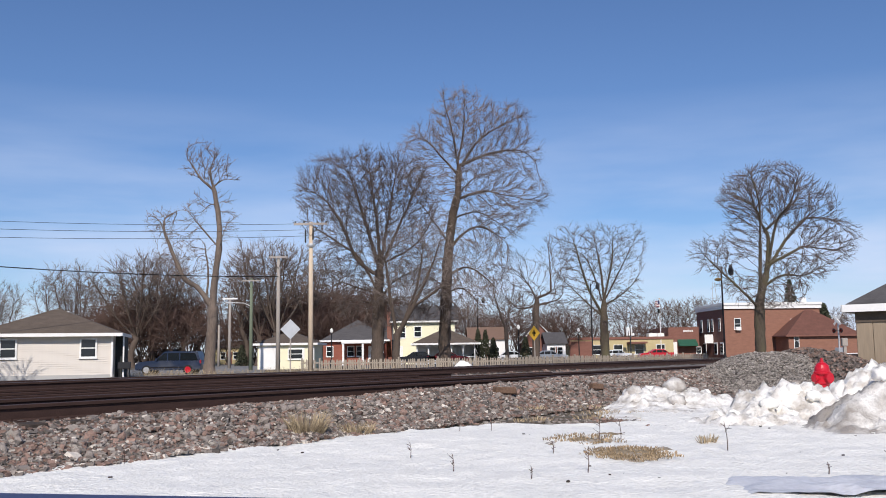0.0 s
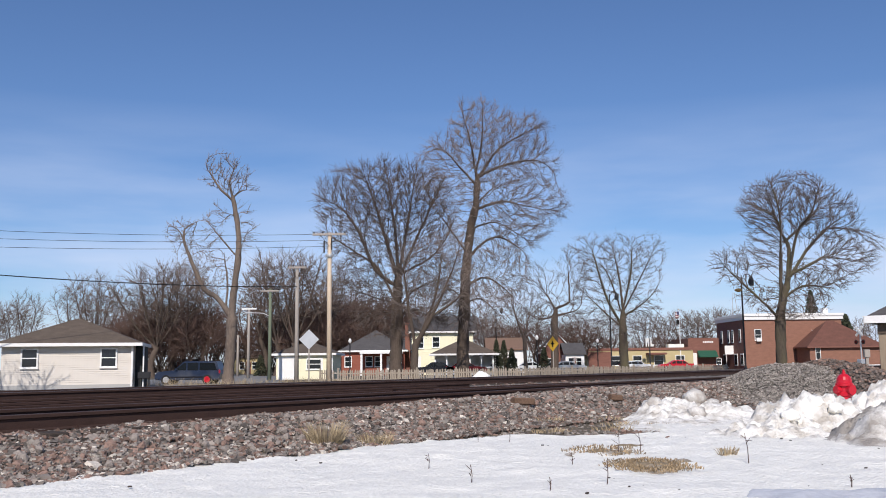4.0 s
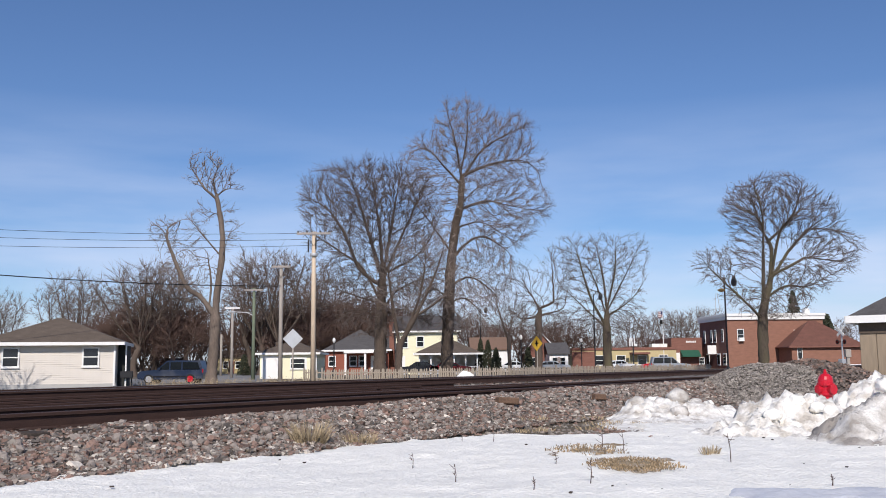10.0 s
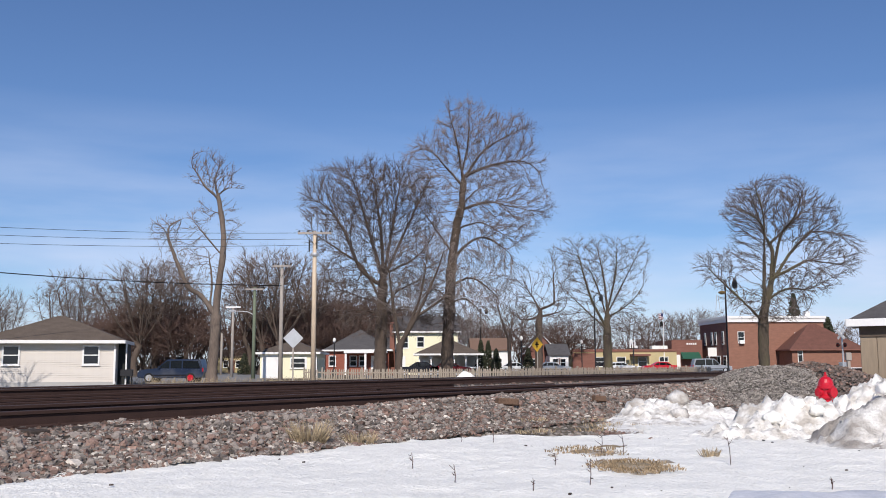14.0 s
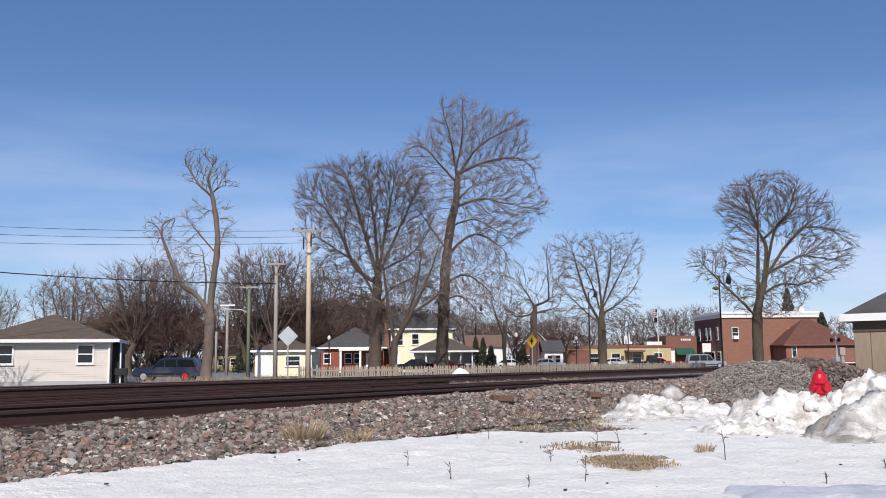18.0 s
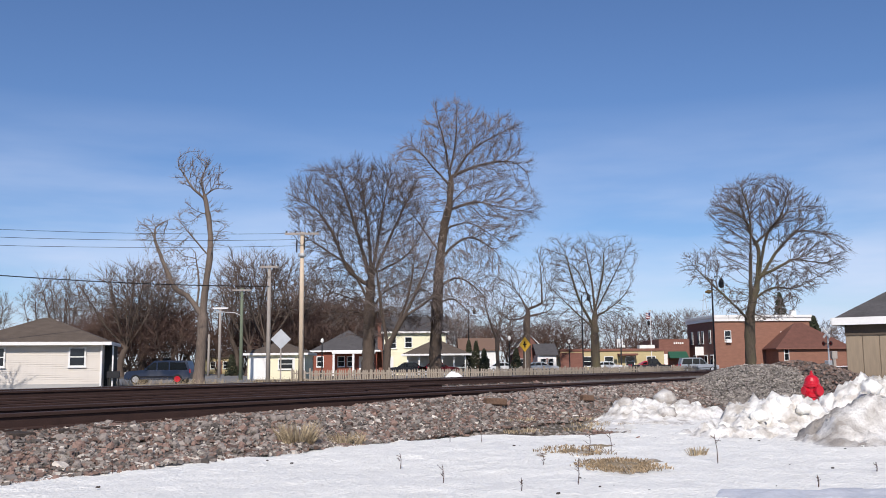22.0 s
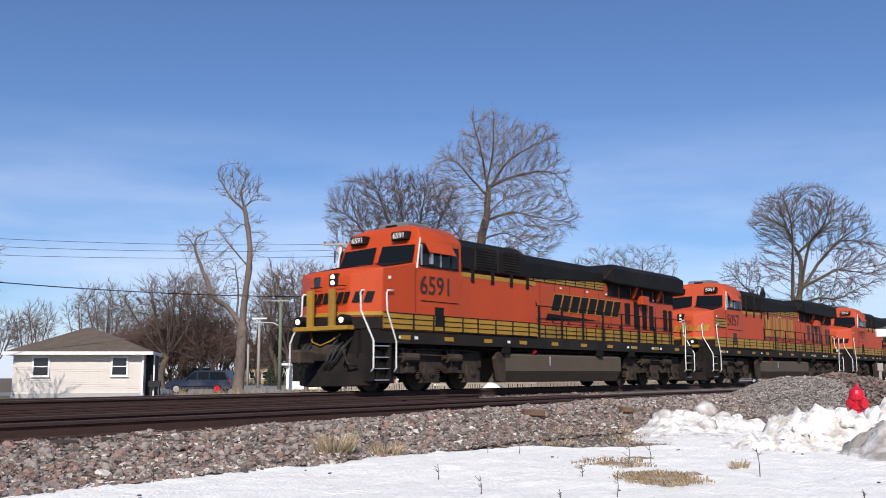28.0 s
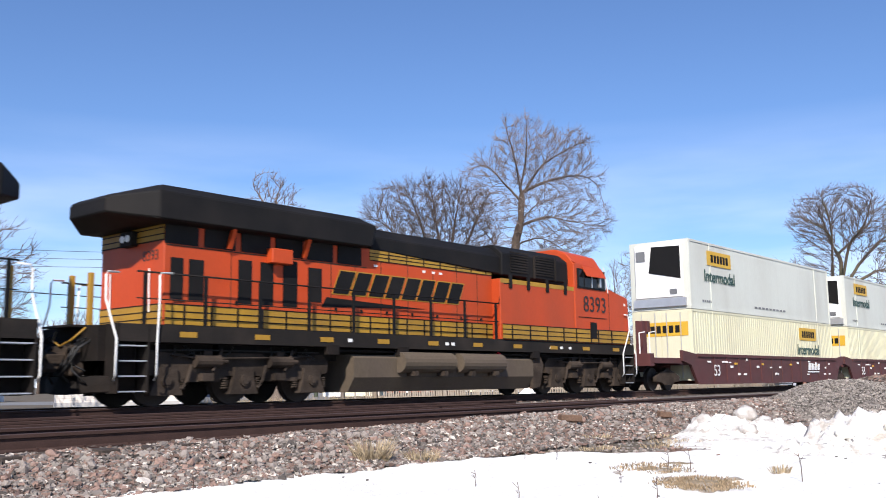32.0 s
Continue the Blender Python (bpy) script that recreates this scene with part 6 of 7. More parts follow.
part("window_ledge", boxes((-1.1, .55, -.02, .09, .9, .921), bevel=.008), DOOR_BLUE, door)


# ---- the town beyond the tracks ----
CREAM_SIDING = mat("cream_siding", (0.68, 0.63, 0.56), 0.65, var=0.05, scale=1, fine=12, bump=0.03)
PALE_YELLOW = mat("pale_yellow_siding", (0.8, 0.76, 0.54), 0.65, var=0.05, scale=1, fine=12, bump=0.03)
SHINGLE = mat("brown_shingles", (0.105, 0.082, 0.064), 0.9, var=0.3, scale=1.5, fine=14, bump=0.5, stretch=(1, 1, 4))
SHINGLE_GREY = mat("grey_shingles", (0.085, 0.08, 0.08), 0.9, var=0.3, scale=1.5, fine=14, bump=0.5, stretch=(1, 1, 4))
BRICK = mat("red_brick", (0.26, 0.127, 0.086), 0.85, var=0.22, scale=1.2, fine=9, bump=0.2, stretch=(1, 1, 3))
BRICK_RED = mat("bungalow_brick", (0.26, 0.085, 0.055), 0.85, var=0.22, scale=1.2, fine=9, bump=0.2, stretch=(1, 1, 3))
# Dark brick; on the corner building's side wall it stands for shade.
BRICK_DARK = mat("dark_brick", (0.21, 0.095, 0.07), 0.85, var=0.22, scale=1.2, fine=9, bump=0.2, stretch=(1, 1, 3))
TAN_BLOCK = mat("tan_block", (0.5, 0.41, 0.22), 0.8, var=0.1, scale=1, fine=8, bump=0.1)
TRIM = mat("white_trim", (0.8, 0.79, 0.76), 0.55, var=0.05, scale=2, fine=20, bump=0.0)
WOOD_POLE = mat("pole_wood", (0.6, 0.48, 0.35), 0.85, var=0.2, scale=2, fine=20, bump=0.3, stretch=(1, 1, 0.15))
WOOD_GREY = mat("pole_wood_grey", (0.36, 0.32, 0.28), 0.85, var=0.2, scale=2, fine=20, bump=0.3, stretch=(1, 1, 0.15))
POLE_GREEN = mat("treated_pole", (0.16, 0.19, 0.13), 0.85, var=0.2, scale=2, fine=20, bump=0.3, stretch=(1, 1, 0.15))
PICKET = mat("weathered_picket", (0.33, 0.28, 0.22), 0.9, var=0.3, scale=3, fine=30, bump=0.2, stretch=(1, 1, 0.2))
SHED_WOOD = mat("shed_boards", (0.30, 0.235, 0.165), 0.85, var=0.2, scale=1.5, fine=18, bump=0.25, stretch=(1, 1, 0.12))
BLACK_IRON = mat("black_iron", (0.025, 0.025, 0.027), 0.5, 0.3, var=0.15, scale=4, fine=30, bump=0.0)
SIGN_BACK = mat("sign_back", (0.52, 0.53, 0.54), 0.45, 0.5, var=0.1, scale=3, fine=30, bump=0.0)
GREEN_CLOTH = mat("green_awning", (0.02, 0.09, 0.055), 0.8, var=0.15, scale=3, fine=30, bump=0.05)
CAR_BLUE = mat("car_blue", (0.03, 0.045, 0.085), 0.3, 0.3, var=0.08, scale=2, fine=30, bump=0.0, dirt=(0.2, 0.2, 0.2), dirt_amount=0.35)
CAR_SILVER = mat("car_silver", (0.42, 0.44, 0.47), 0.3, 0.5, var=0.05, scale=2, fine=30, bump=0.0)
CAR_DARK = mat("car_dark", (0.02, 0.02, 0.025), 0.3, 0.2, var=0.05, scale=2, fine=30, bump=0.0)
CAR_WHITE = mat("car_white", (0.7, 0.71, 0.72), 0.3, var=0.05, scale=2, fine=30, bump=0.0)
TYRE = mat("tyre_rubber", (0.02, 0.02, 0.02), 0.8, var=0.1, scale=5, fine=40, bump=0.1)
CONCRETE = mat("concrete", (0.42, 0.41, 0.39), 0.85, var=0.12, scale=1, fine=20, bump=0.1)


def row_z(x, y, depth):
    """Height at a depth, by its row in the level view."""
    return (650 - 0.0088 * x - y) * depth / 1650 + EYE


def hip_roof(parent, w, d, z, h, over, material, ridge=None, fascia=TRIM, name="roof"):
    """A hipped roof over a w x d plan whose near left corner is at 0, 0."""
    x0, x1, y0, y1 = -over, w + over, -over, d + over
    r0, r1 = ridge if ridge else (min(d / 2, w / 2), w - min(d / 2, w / 2))
    bm = bmesh.new()
    lo = [bm.verts.new(c) for c in ((x0, y0, z), (x1, y0, z), (x1, y1, z), (x0, y1, z))]
    mid = (y0 + y1) / 2
    a, b = bm.verts.new((r0, mid, z + h)), bm.verts.new((r1 + .01, mid, z + h))
    for f in ((lo[0], lo[1], b, a), (lo[1], lo[2], b), (lo[2], lo[3], a, b), (lo[3], lo[0], a), (lo[3], lo[2], lo[1], lo[0])):
        bm.faces.new(f)
    bmesh.ops.recalc_face_normals(bm, faces=bm.faces[:])
    roof = part(name, bm, material, parent)
    part("fascia", boxes((x0, x1, y0 - .03, y0, z - .16, z + .03), (x0, x1, y1, y1 + .03, z - .16, z + .03), (x0 - .03, x0, y0, y1, z - .16, z + .03), (x1, x1 + .03, y0, y1, z - .16, z + .03)), fascia, roof)
    part("soffit", boxes((x0, x1, y0, y1, z - .05, z - .02)), fascia, roof)
    return roof


def gable_roof(parent, w, d, z, h, over, material, along="x"):
    bm = bmesh.new()
    if along == "x":
        prism(bm, [(-over, z - .02), (d / 2, z + h), (d + over, z - .02), (d + over, z + .12), (d / 2, z + h + .16), (-over, z + .12)], -over, w + over, "yz")
    else:
        prism(bm, [(-over, z - .02), (w / 2, z + h), (w + over, z - .02), (w + over, z + .12), (w / 2, z + h + .16), (-over, z + .12)], -over, d + over, "xz")
    return part("roof", bm, material, parent)


def window(parent, x, z, w, h, y=0.0, trim=TRIM, glass=GLASS, face="front"):
    """A sash window on the front wall (y is the wall's plane), or on the left end."""
    fr = bmesh.new()
    for s in ((x - w / 2 - .09, x - w / 2, z - .09, z + h + .09), (x + w / 2, x + w / 2 + .09, z - .09, z + h + .09), (x - w / 2, x + w / 2, z + h, z + h + .09), (x - w / 2, x + w / 2, z - .09, z), (x - w / 2, x + w / 2, z + h / 2 - .03, z + h / 2 + .03)):
        box(fr, s[0], s[1], y - .06, y - .002, s[2], s[3])
    win = part("window", fr, trim, parent)
    part("pane", boxes((x - w / 2, x + w / 2, y - .03, y - .004, z, z + h)), glass, win)
    part("sill", boxes((x - w / 2 - .12, x + w / 2 + .12, y - .1, y - .004, z - .13, z - .09)), trim, win)
    if face == "left":
        for ob in (win,):
            ob.matrix_local = pose(0, 0, 0, 0, 0, -90) @ Matrix.Scale(1, 4)
    return win


def clapboards(parent, w, z0, z1, material, y=0.0, lap=.2):
    k = int((z1 - z0) / lap)
    me = bar_mesh("board", boxes((0, w, -.022, 0, 0, lap - .012)), material)
    for i in range(k):
        share("board", me, parent, Matrix.Translation((0, y, z0 + i * lap)) @ pose(0, 0, 0, -3.5))


def house_base(name, x0, x1, depth, deep, z1, material, label, category="house"):
    a, b = spot(x0, depth), spot(x1, depth)
    h = thing(name, at(a), label, category)
    w = b.x - a.x
    part("wall", boxes((0, w, 0, deep, 0, z1)), material, h)
    return h, w


# ranch house at the left
GROUND = -.15
h, w = house_base("house", -12, 207, 55, 4.6, 2.52, CREAM_SIDING, "low cream-sided ranch house with a brown hipped roof")
h.matrix_basis = at(spot(207, 55)) @ pose(0, 0, 0, 0, 0, 13) @ Matrix.Translation((-w, 0, 0))
clapboards(h, w, .25, 2.45, CREAM_SIDING, lap=.125)
hip_roof(h, w, 4.6, 2.62, 1.55, .5, SHINGLE, (w * .49, w * .54))
part("foundation", boxes((-.03, w + .03, -.04, 0, 0, .25)), CONCRETE, h)
k55 = 55 / 1650 * .9925
for x in (34, 165):
    window(h, (x + 12) * k55, 1.3, .78, .98, -.03)
part("downspout", boxes((w - .12, w - .02, -.14, -.03, .1, 2.5)), TRIM, h)
part("chimney_vent", boxes((w * .55, w * .55 + .25, 3.2, 3.45, 3.4, 4.1)), TRIM, h)
# Near-black panel added for the shade in the recess at this end.
part("porch_shade", boxes((w + .02, w + .4, .9, 4.4, 0, 2.5)), mat("shade_dark", (.02, .022, .02), .7, var=.2), h, "dark panel standing in for the shaded porch side")
part("porch_post", boxes((w + .5, w + .58, .2, .28, 0, 2.5)), TRIM, h)
part("door", boxes((w, w + .05, 1.2, 2.1, .25, 2.25)), TRIM, h)
for x, y in ((w + .6, 1.6), ):
    ob = link_bm("garden_grill", boxes((-.35, .35, -.25, .25, .55, .95), (-.3, -.24, -.2, -.14, 0, .6), (.24, .3, .14, .2, 0, .6), bevel=.02), BLACK_IRON)
    ob.matrix_basis = h.matrix_basis @ pose(x, y - 1.4, 0)
    tagged(ob, "dark covered garden grill beside the house", "grill")


def car(m, length, paint, label, tall=1.6, long_roof=True, rims=ALU, rear_rim=None, pickup=False):
    """A side-on car: x forward, z up."""
    c = thing("pickup_truck" if pickup else "car", m, label, "truck" if pickup else "car")
    L, H = length / 2, tall
    low = [(-L, .35), (-L, .75), (-L + .08, .95), (L * .45, .98), (L * .92, .88), (L, .7), (L, .35), (L * .84, .3), (-L * .84, .3)]
    bm = bmesh.new()
    prism(bm, low, -.86, .86, "xz")
    bmesh.ops.bevel(bm, geom=bm.edges[:], offset=.05, segments=2, affect="EDGES")
    part("body", bm, paint, c)
    if pickup:
        up = [(-L * .1, .9), (-L * .05, H), (L * .28, H), (L * .5, .95)]
    elif long_roof:
        up = [(-L * .97, .92), (-L * .88, H - .03), (-L * .3, H), (L * .12, H - .02), (L * .45, .95)]
    else:
        up = [(-L * .75, .92), (-L * .45, H - .02), (L * .1, H), (L * .45, .95)]
    bm = bmesh.new()
    prism(bm, up, -.72, .72, "xz")
    bmesh.ops.bevel(bm, geom=bm.edges[:], offset=.05, segments=2, affect="EDGES")
    part("cabin", bm, paint, c)
    gl = [(x * .93 - .0, .98 if z < 1.0 else z - .12) for x, z in up]
    for s in (-1, 1):
        xs = sorted(x for x, z in gl)
        bm = bmesh.new()
        prism(bm, gl, s * .71, s * .735, "xz")
        part("side_window", bm, GLASS, c)
        for x in (-L * .35, 0.02 * L) if not pickup else (L * .05,):
            part("window_pillar", boxes((x - .04, x + .04, min(s * .72, s * .745), max(s * .72, s * .745), .95, H - .08)), paint, c)
        part("bumper_trim", boxes((-L * .6, L * .6, min(s * .86, s * .88), max(s * .86, s * .88), .45, .55)), CAR_DARK, c)
        for x, rm in ((L * .64, rims), (-L * .62, rear_rim or rims)):
            wh = part("wheel", tube(bmesh.new(), [(x, s * .68, .33), (x, s * .89, .33)], .335, 20), TYRE, c)
            part("rim", tube(bmesh.new(), [(x, s * .885, .33), (x, s * .9, .33)], .22, 14), rm, wh)
            part("hub", tube(bmesh.new(), [(x, s * .9, .33), (x, s * .915, .33)], .06, 8), rm, wh)
        part("headlight", boxes((L * .93, L * .99, min(s * .55, s * .8), max(s * .55, s * .8), .66, .82)), LENS, c)
        part("tail_light", boxes((-L * 1.0, -L * .97, min(s * .6, s * .82), max(s * .6, s * .82), .75, 1.0)), RED_PAINT, c)
        part("mirror", boxes((L * .3, L * .36, min(s * .8, s * .98), max(s * .8, s * .98), .98, 1.12)), paint, c)
    return c


car(at(spot(310, 66), 178), 4.6, CAR_BLUE, "dusty dark blue wagon with a red rear wheel, parked", 1.62, True, ALU, RED_PAINT)
road = grid_mesh("road", [0, 1], [0, 1, 2, 3], lambda i, j: [spot(-500, 60), spot(470, 60), spot(-500, 64), spot(470, 64), spot(200, 80), spot(480, 90), spot(380, 260), spot(430, 260)][j * 2 + i] + Vector((0, 0, .012)), ASPHALT, False)
tagged(road, "pale salt-stained side street", "road", kind="structure")
street = grid_mesh("road", [0, 1], [0, 1], lambda i, j: [spot(640, 84), spot(3200, 84), spot(640, 96), spot(3200, 110)][j * 2 + i] + Vector((0, 0, .012)), ASPHALT, False)
tagged(street, "grey street along the far side of the fence", "road", kind="structure")

# garage
h, w = house_base("garage", 462, 562, 84, 6, 2.25, PALE_YELLOW, "small yellow garage with white doors and a hipped roof", "garage")
hip_roof(h, w, 6, 2.3, 1.2, .35, SHINGLE)
part("garage_door", boxes((.15, 1.9, -.05, 0, 0, 2.05)), TRIM, h)
window(h, 3.4, .95, 1.2, .8, -.02)
part("garage_door", boxes((2.75, 4.2, -.045, 0, .85, 1.9)), TRIM, h)
part("corner_board", boxes((w - .1, w + .02, -.03, .1, 0, 2.25)), TRIM, h)


def pole(x, y_top, depth, r, material, label, arms=(), y_base=None):
    h = row_z(x, y_top, depth) - GROUND
    p = thing("utility_pole", at(spot(x, depth)), label, "utility pole", "utility poles")
    part("pole", tube(bmesh.new(), [(0, 0, -.2), (0, 0, h * .5), (0, 0, h)], r, 10, r * .7), material, p, smooth=True)
    for z, w in arms:
        arm = part("crossarm", boxes((-w / 2, w / 2, -.2, -.08, h - z - .06, h - z + .07)), WOOD_GREY, p)
        for q in (-.46, -.2, .2, .46):
            part("insulator", lathe(bmesh.new(), ((.05, 0), (.06, .05), (.03, .12)), 8, (q * w, -.14, h - z + .07)), BLACK_IRON, arm)
        part("brace", tube(tube(bmesh.new(), [(-w * .28, -.14, h - z), (0, -.1, h - z - .75)], .018, 4), [(w * .28, -.14, h - z), (0, -.1, h - z - .75)], .018, 4), BLACK_IRON, p)
    return p, h


p1, h1 = pole(556, 408, 58, .17, WOOD_POLE, "tall pale wooden utility pole with a crossarm", [(.12, 2.1)])
for x, q in ((-.35, 0), (.12, .17)):
    part("transformer_fuse", boxes((x, x + .08, -.25, -.15, h1 - 1.3 + q, h1 - .55 + q)), BLACK_IRON, p1)
part("guard", lathe(bmesh.new(), ((.24, h1 - 1.55), (.26, h1 - 1.45), (.24, h1 - 1.35)), 12), SIGN_BACK, p1)
p2, h2 = pole(498, 468, 60, .15, WOOD_GREY, "weathered grey wooden pole with a small crossarm", [(.1, 1.2)])
p3, h3 = pole(450, 508, 80, .17, POLE_GREEN, "greenish treated pole with a street lamp arm", [(.2, 1.6)])
bm = tube(bmesh.new(), [(0, 0, h3 - 2.4), (-.6, 0, h3 - 2.1), (-1.7, 0, h3 - 2.05)], .035, 6)
arm = part("lamp_arm", bm, ALU, p3)
part("lamp_head", boxes((-2.2, -1.6, -.12, .12, h3 - 2.12, h3 - 1.98), bevel=.03), ALU, arm)
p4, h4 = pole(412, 545, 95, .16, WOOD_GREY, "far grey pole with a white lamp bar")
part("lamp_bar", boxes((-.75, .75, -.1, .1, h4, h4 + .15)), TRIM, p4)
pole(393, 590, 120, .18, WOOD_GREY, "far grey wooden pole")
pole(835, 560, 170, .18, WOOD_GREY, "distant thin wooden pole")
pole(1135, 598, 220, .2, WOOD_GREY, "distant leaning wooden pole", [(.2, 2.4)])

# wires
def wire(a, b, sag, r, label):
    bm = bmesh.new()
    a, b = Vector(a), Vector(b)
    k = 18
    tube(bm, [a.lerp(b, i / k) - Vector((0, 0, sag * 4 * (i / k) * (1 - i / k))) for i in range(k + 1)], r, 4)
    return tagged(link_bm("power_line", bm, BLACK_IRON), label, "power line", "overhead wires")


top1 = spot(556, 58) + Vector((0, -.14, h1))
for k, y0 in enumerate((404, 420, 437)):
    wire((spot(-260, 50).x, 50, row_z(-260, y0 - 14, 50)), top1 + Vector((-.9 + k * .5, 0, -.1 - .38 * k)), .25, .012, "thin overhead power line running to a pole")
wire((spot(-260, 46).x, 46, row_z(-260, 462, 46)), spot(498, 60) + Vector((0, -.12, row_z(498, 505, 60) + .15)), .3, .028, "thick overhead cable running to a pole")
wire(spot(498, 60) + Vector((0, 0, h2 - 2.3)), spot(450, 80) + Vector((0, 0, h3 - .2)), .3, .015, "overhead cable between two poles")

# signs
def sign_diamond(x, y, depth, size, face, label, post=WOOD_GREY, turn=0):
    z = row_z(x, y, depth) - GROUND
    s = thing("road_sign", at(spot(x, depth), turn), label, "road sign", "diamond signs")
    part("post", boxes((-.04, .04, 0, .06, -.1, z + size * .4)), post, s)
    r = size * .707
    bm = bmesh.new()
    prism(bm, [(-r, z), (0, z - r), (r, z), (0, z + r)], -.02, -.005, "xz")
    part("plate", bm, face, s)
    return s, z


sign_diamond(520, 598, 54, .82, SIGN_BACK, "grey back of a diamond road sign on a post")
s, z = sign_diamond(953, 607, 88, 1.0, SIGN_YELLOW, "yellow diamond warning sign on a post", turn=-46)
part("symbol", boxes((-.08, .08, -.03, -.021, z - .28, z + .28), (-.22, .22, -.03, -.021, z - .05, z + .08)), BLACK, s)

# picket fence
PICK = bmesh.new()
prism(PICK, [(-.045, 0), (.045, 0), (.045, .88), (0, .96), (-.045, .88)], -.01, .01, "xz")
PICK = bar_mesh("picket", PICK, PICKET)
def fence(x0, x1, d0, d1, label, limit):
    a, b = spot(x0, d0), spot(x1, d1)
    t = thing("picket_fence", at(a, math.degrees(math.atan2(b.y - a.y, b.x - a.x))), label, "fence")
    L = (b - a).length
    part("fence_rail", boxes((0, L, .01, .05, .25, .33)), PICKET, t)
    part("fence_rail", boxes((0, L, .01, .05, .65, .73)), PICKET, t)
    k = int(L / .145)
    rr = random.Random(4)
    for i in range(min(k, limit)):
        share("picket", PICK, t, pose(i * .145, rr.uniform(-.01, .01), rr.uniform(-.03, .02) - .03, 0, rr.uniform(-2.5, 2.5)))
    for i in range(int(L / 2.4) + 1):
        part("fence_post", boxes((i * 2.4 - .05, i * 2.4 + .05, .05, .15, -.1, 1.02)), PICKET, t)
    return t


fence(572, 905, 57, 58, "weathered wooden picket fence along the tracks", 110)
fence(905, 1262, 60, 78, "weathered low picket fence running on along the tracks", 190)
fence(540, 570, 62, 62, "short grey picket fence panel by the garage", 12)

# red brick bungalow with a white porch
h, w = house_base("house", 578, 690, 112, 9, 2.9, BRICK_RED, "red brick bungalow with a grey roof and white porch trim")
hip_roof(h, w, 9, 2.95, 2.6, .4, SHINGLE_GREY)
for x in (.8, 3.3, 4.4):
    window(h, x, 1.1, .7, 1.1, -.02)
part("porch_roof", boxes((2.4, 7.4, -2.2, 0, 2.55, 2.8)), TRIM, h)
for x in (2.6, 4.9, 7.2):
    part("porch_post", boxes((x - .12, x + .12, -2.1, -1.86, 0, 2.55)), TRIM, h)
part("door", boxes((5.4, 6.3, -.05, 0, .2, 2.25)), TRIM, h)
h, w = house_base("house", 596, 700, 128, 8, 3.2, SHINGLE_GREY, "grey house behind the bungalow")
gable_roof(h, w, 8, 3.2, 2.6, .4, SHINGLE_GREY)

# yellow two-storey house and its wide porch
h, w = house_base("house", 703, 812, 112, 9, 5.1, PALE_YELLOW, "pale yellow two-storey house with a grey roof")
gable_roof(h, w, 9, 5.1, 1.9, .45, SHINGLE_GREY)
part("fascia", boxes((-.4, w + .4, -.5, -.45, 4.95, 5.15)), TRIM, h)
for x, z in ((1.0, 3.2), (2.9, 3.3), (6.4, 3.3), (3.2, .9)):
    window(h, x, z, .75, 1.15, -.02)
clapboards(h, w, .3, 4.9, PALE_YELLOW, lap=.3)
part("chimney", boxes((-.9, -.3, 2, 2.8, 0, 6.3)), BRICK_DARK, h)
part("door", boxes((.2, 1.1, -.06, 0, .1, 2.2)), TRIM, h)
h, w = house_base("pavilion", 741, 850, 104, .2, .25, CONCRETE, "open porch with white posts and a hipped brown roof", "porch")
hip_roof(h, w, 6, 2.35, 1.6, .45, SHINGLE)
for k in range(6):
    x = .2 + k * (w - .4) / 5
    part("porch_post", boxes((x - .07, x + .07, .1, .24, 0, 2.35)), TRIM, h)
    if k < 5:
        bm = bmesh.new()
        q = (w - .4) / 5
        tube(bm, [(x + q * i / 8, .17, 2.32 - .5 * (abs(i / 4 - 1)) ** 2) for i in range(9)], .05, 5)
        part("porch_arch", bm, TRIM, h)
part("back_wall", boxes((0, w, 5.8, 6, 0, 2.35)), TRIM, h)
part("rail", boxes((0, w, .12, .2, .8, .9)), TRIM, h)
car(at(spot(742, 100), 180), 4.4, CAR_DARK, "dark car parked under the porch roof", 1.45, False)
car(at(spot(800, 100), 0), 4.4, mat("car_maroon", (.14, .012, .015), .3, bump=0.0), "dark red car parked by the porch", 1.4, False)

# white houses and small roofs further on
for x0, x1, d, z1, mt, rm, rh, lab in ((838, 905, 125, 3.0, TRIM, mat("orange_roof", (.19, .12, .085), .9, var=.2), 1.6, "white house with a rust-brown roof"), (930, 990, 140, 2.6, BRICK_DARK, SHINGLE_GREY, 3.0, "dark red house with a steep white-edged gable"), (975, 1008, 135, 2.4, TRIM, SHINGLE_GREY, 1.6, "small white house with a grey roof"),
                                       (-330, -215, 70, 2.5, TRIM, SHINGLE, 1.4, "white neighbouring house with a brown roof"), (268, 308, 140, 2.1, TRIM, SHINGLE_GREY, .3, "white shed behind the parked wagon"), (385, 440, 150, 2.6, TAN_BLOCK, SHINGLE, 1.0, "tan house at the end of the street"), (20, 60, 95, 2.0, TAN_BLOCK, SHINGLE, .8, "small tan outbuilding behind the ranch house")):
    h, w = house_base("house", x0, x1, d, 7, z1, mt, lab)
    gable_roof(h, w, 7, z1, rh, .3, rm, "y" if rh > 2.5 else "x")
    if rh > 2.5:
        bm = bmesh.new()
        prism(bm, [(0, z1), (w / 2, z1 + rh), (w, z1)], 0, .1, "xz")
        part("gable", bm, mt, h)
        part("barge_board", tube(bmesh.new(), [(-.3, -.32, z1), (w / 2, -.32, z1 + rh + .1), (w + .3, -.32, z1)], .1, 4), TRIM, h)
    for k in range(2):
        window(h, w * (.3 + .4 * k), .9, .7, 1.0, -.02)
    part("door", boxes((w * .5 - .4, w * .5 + .4, -.05, 0, 0, 2.0)), BRICK_DARK, h)

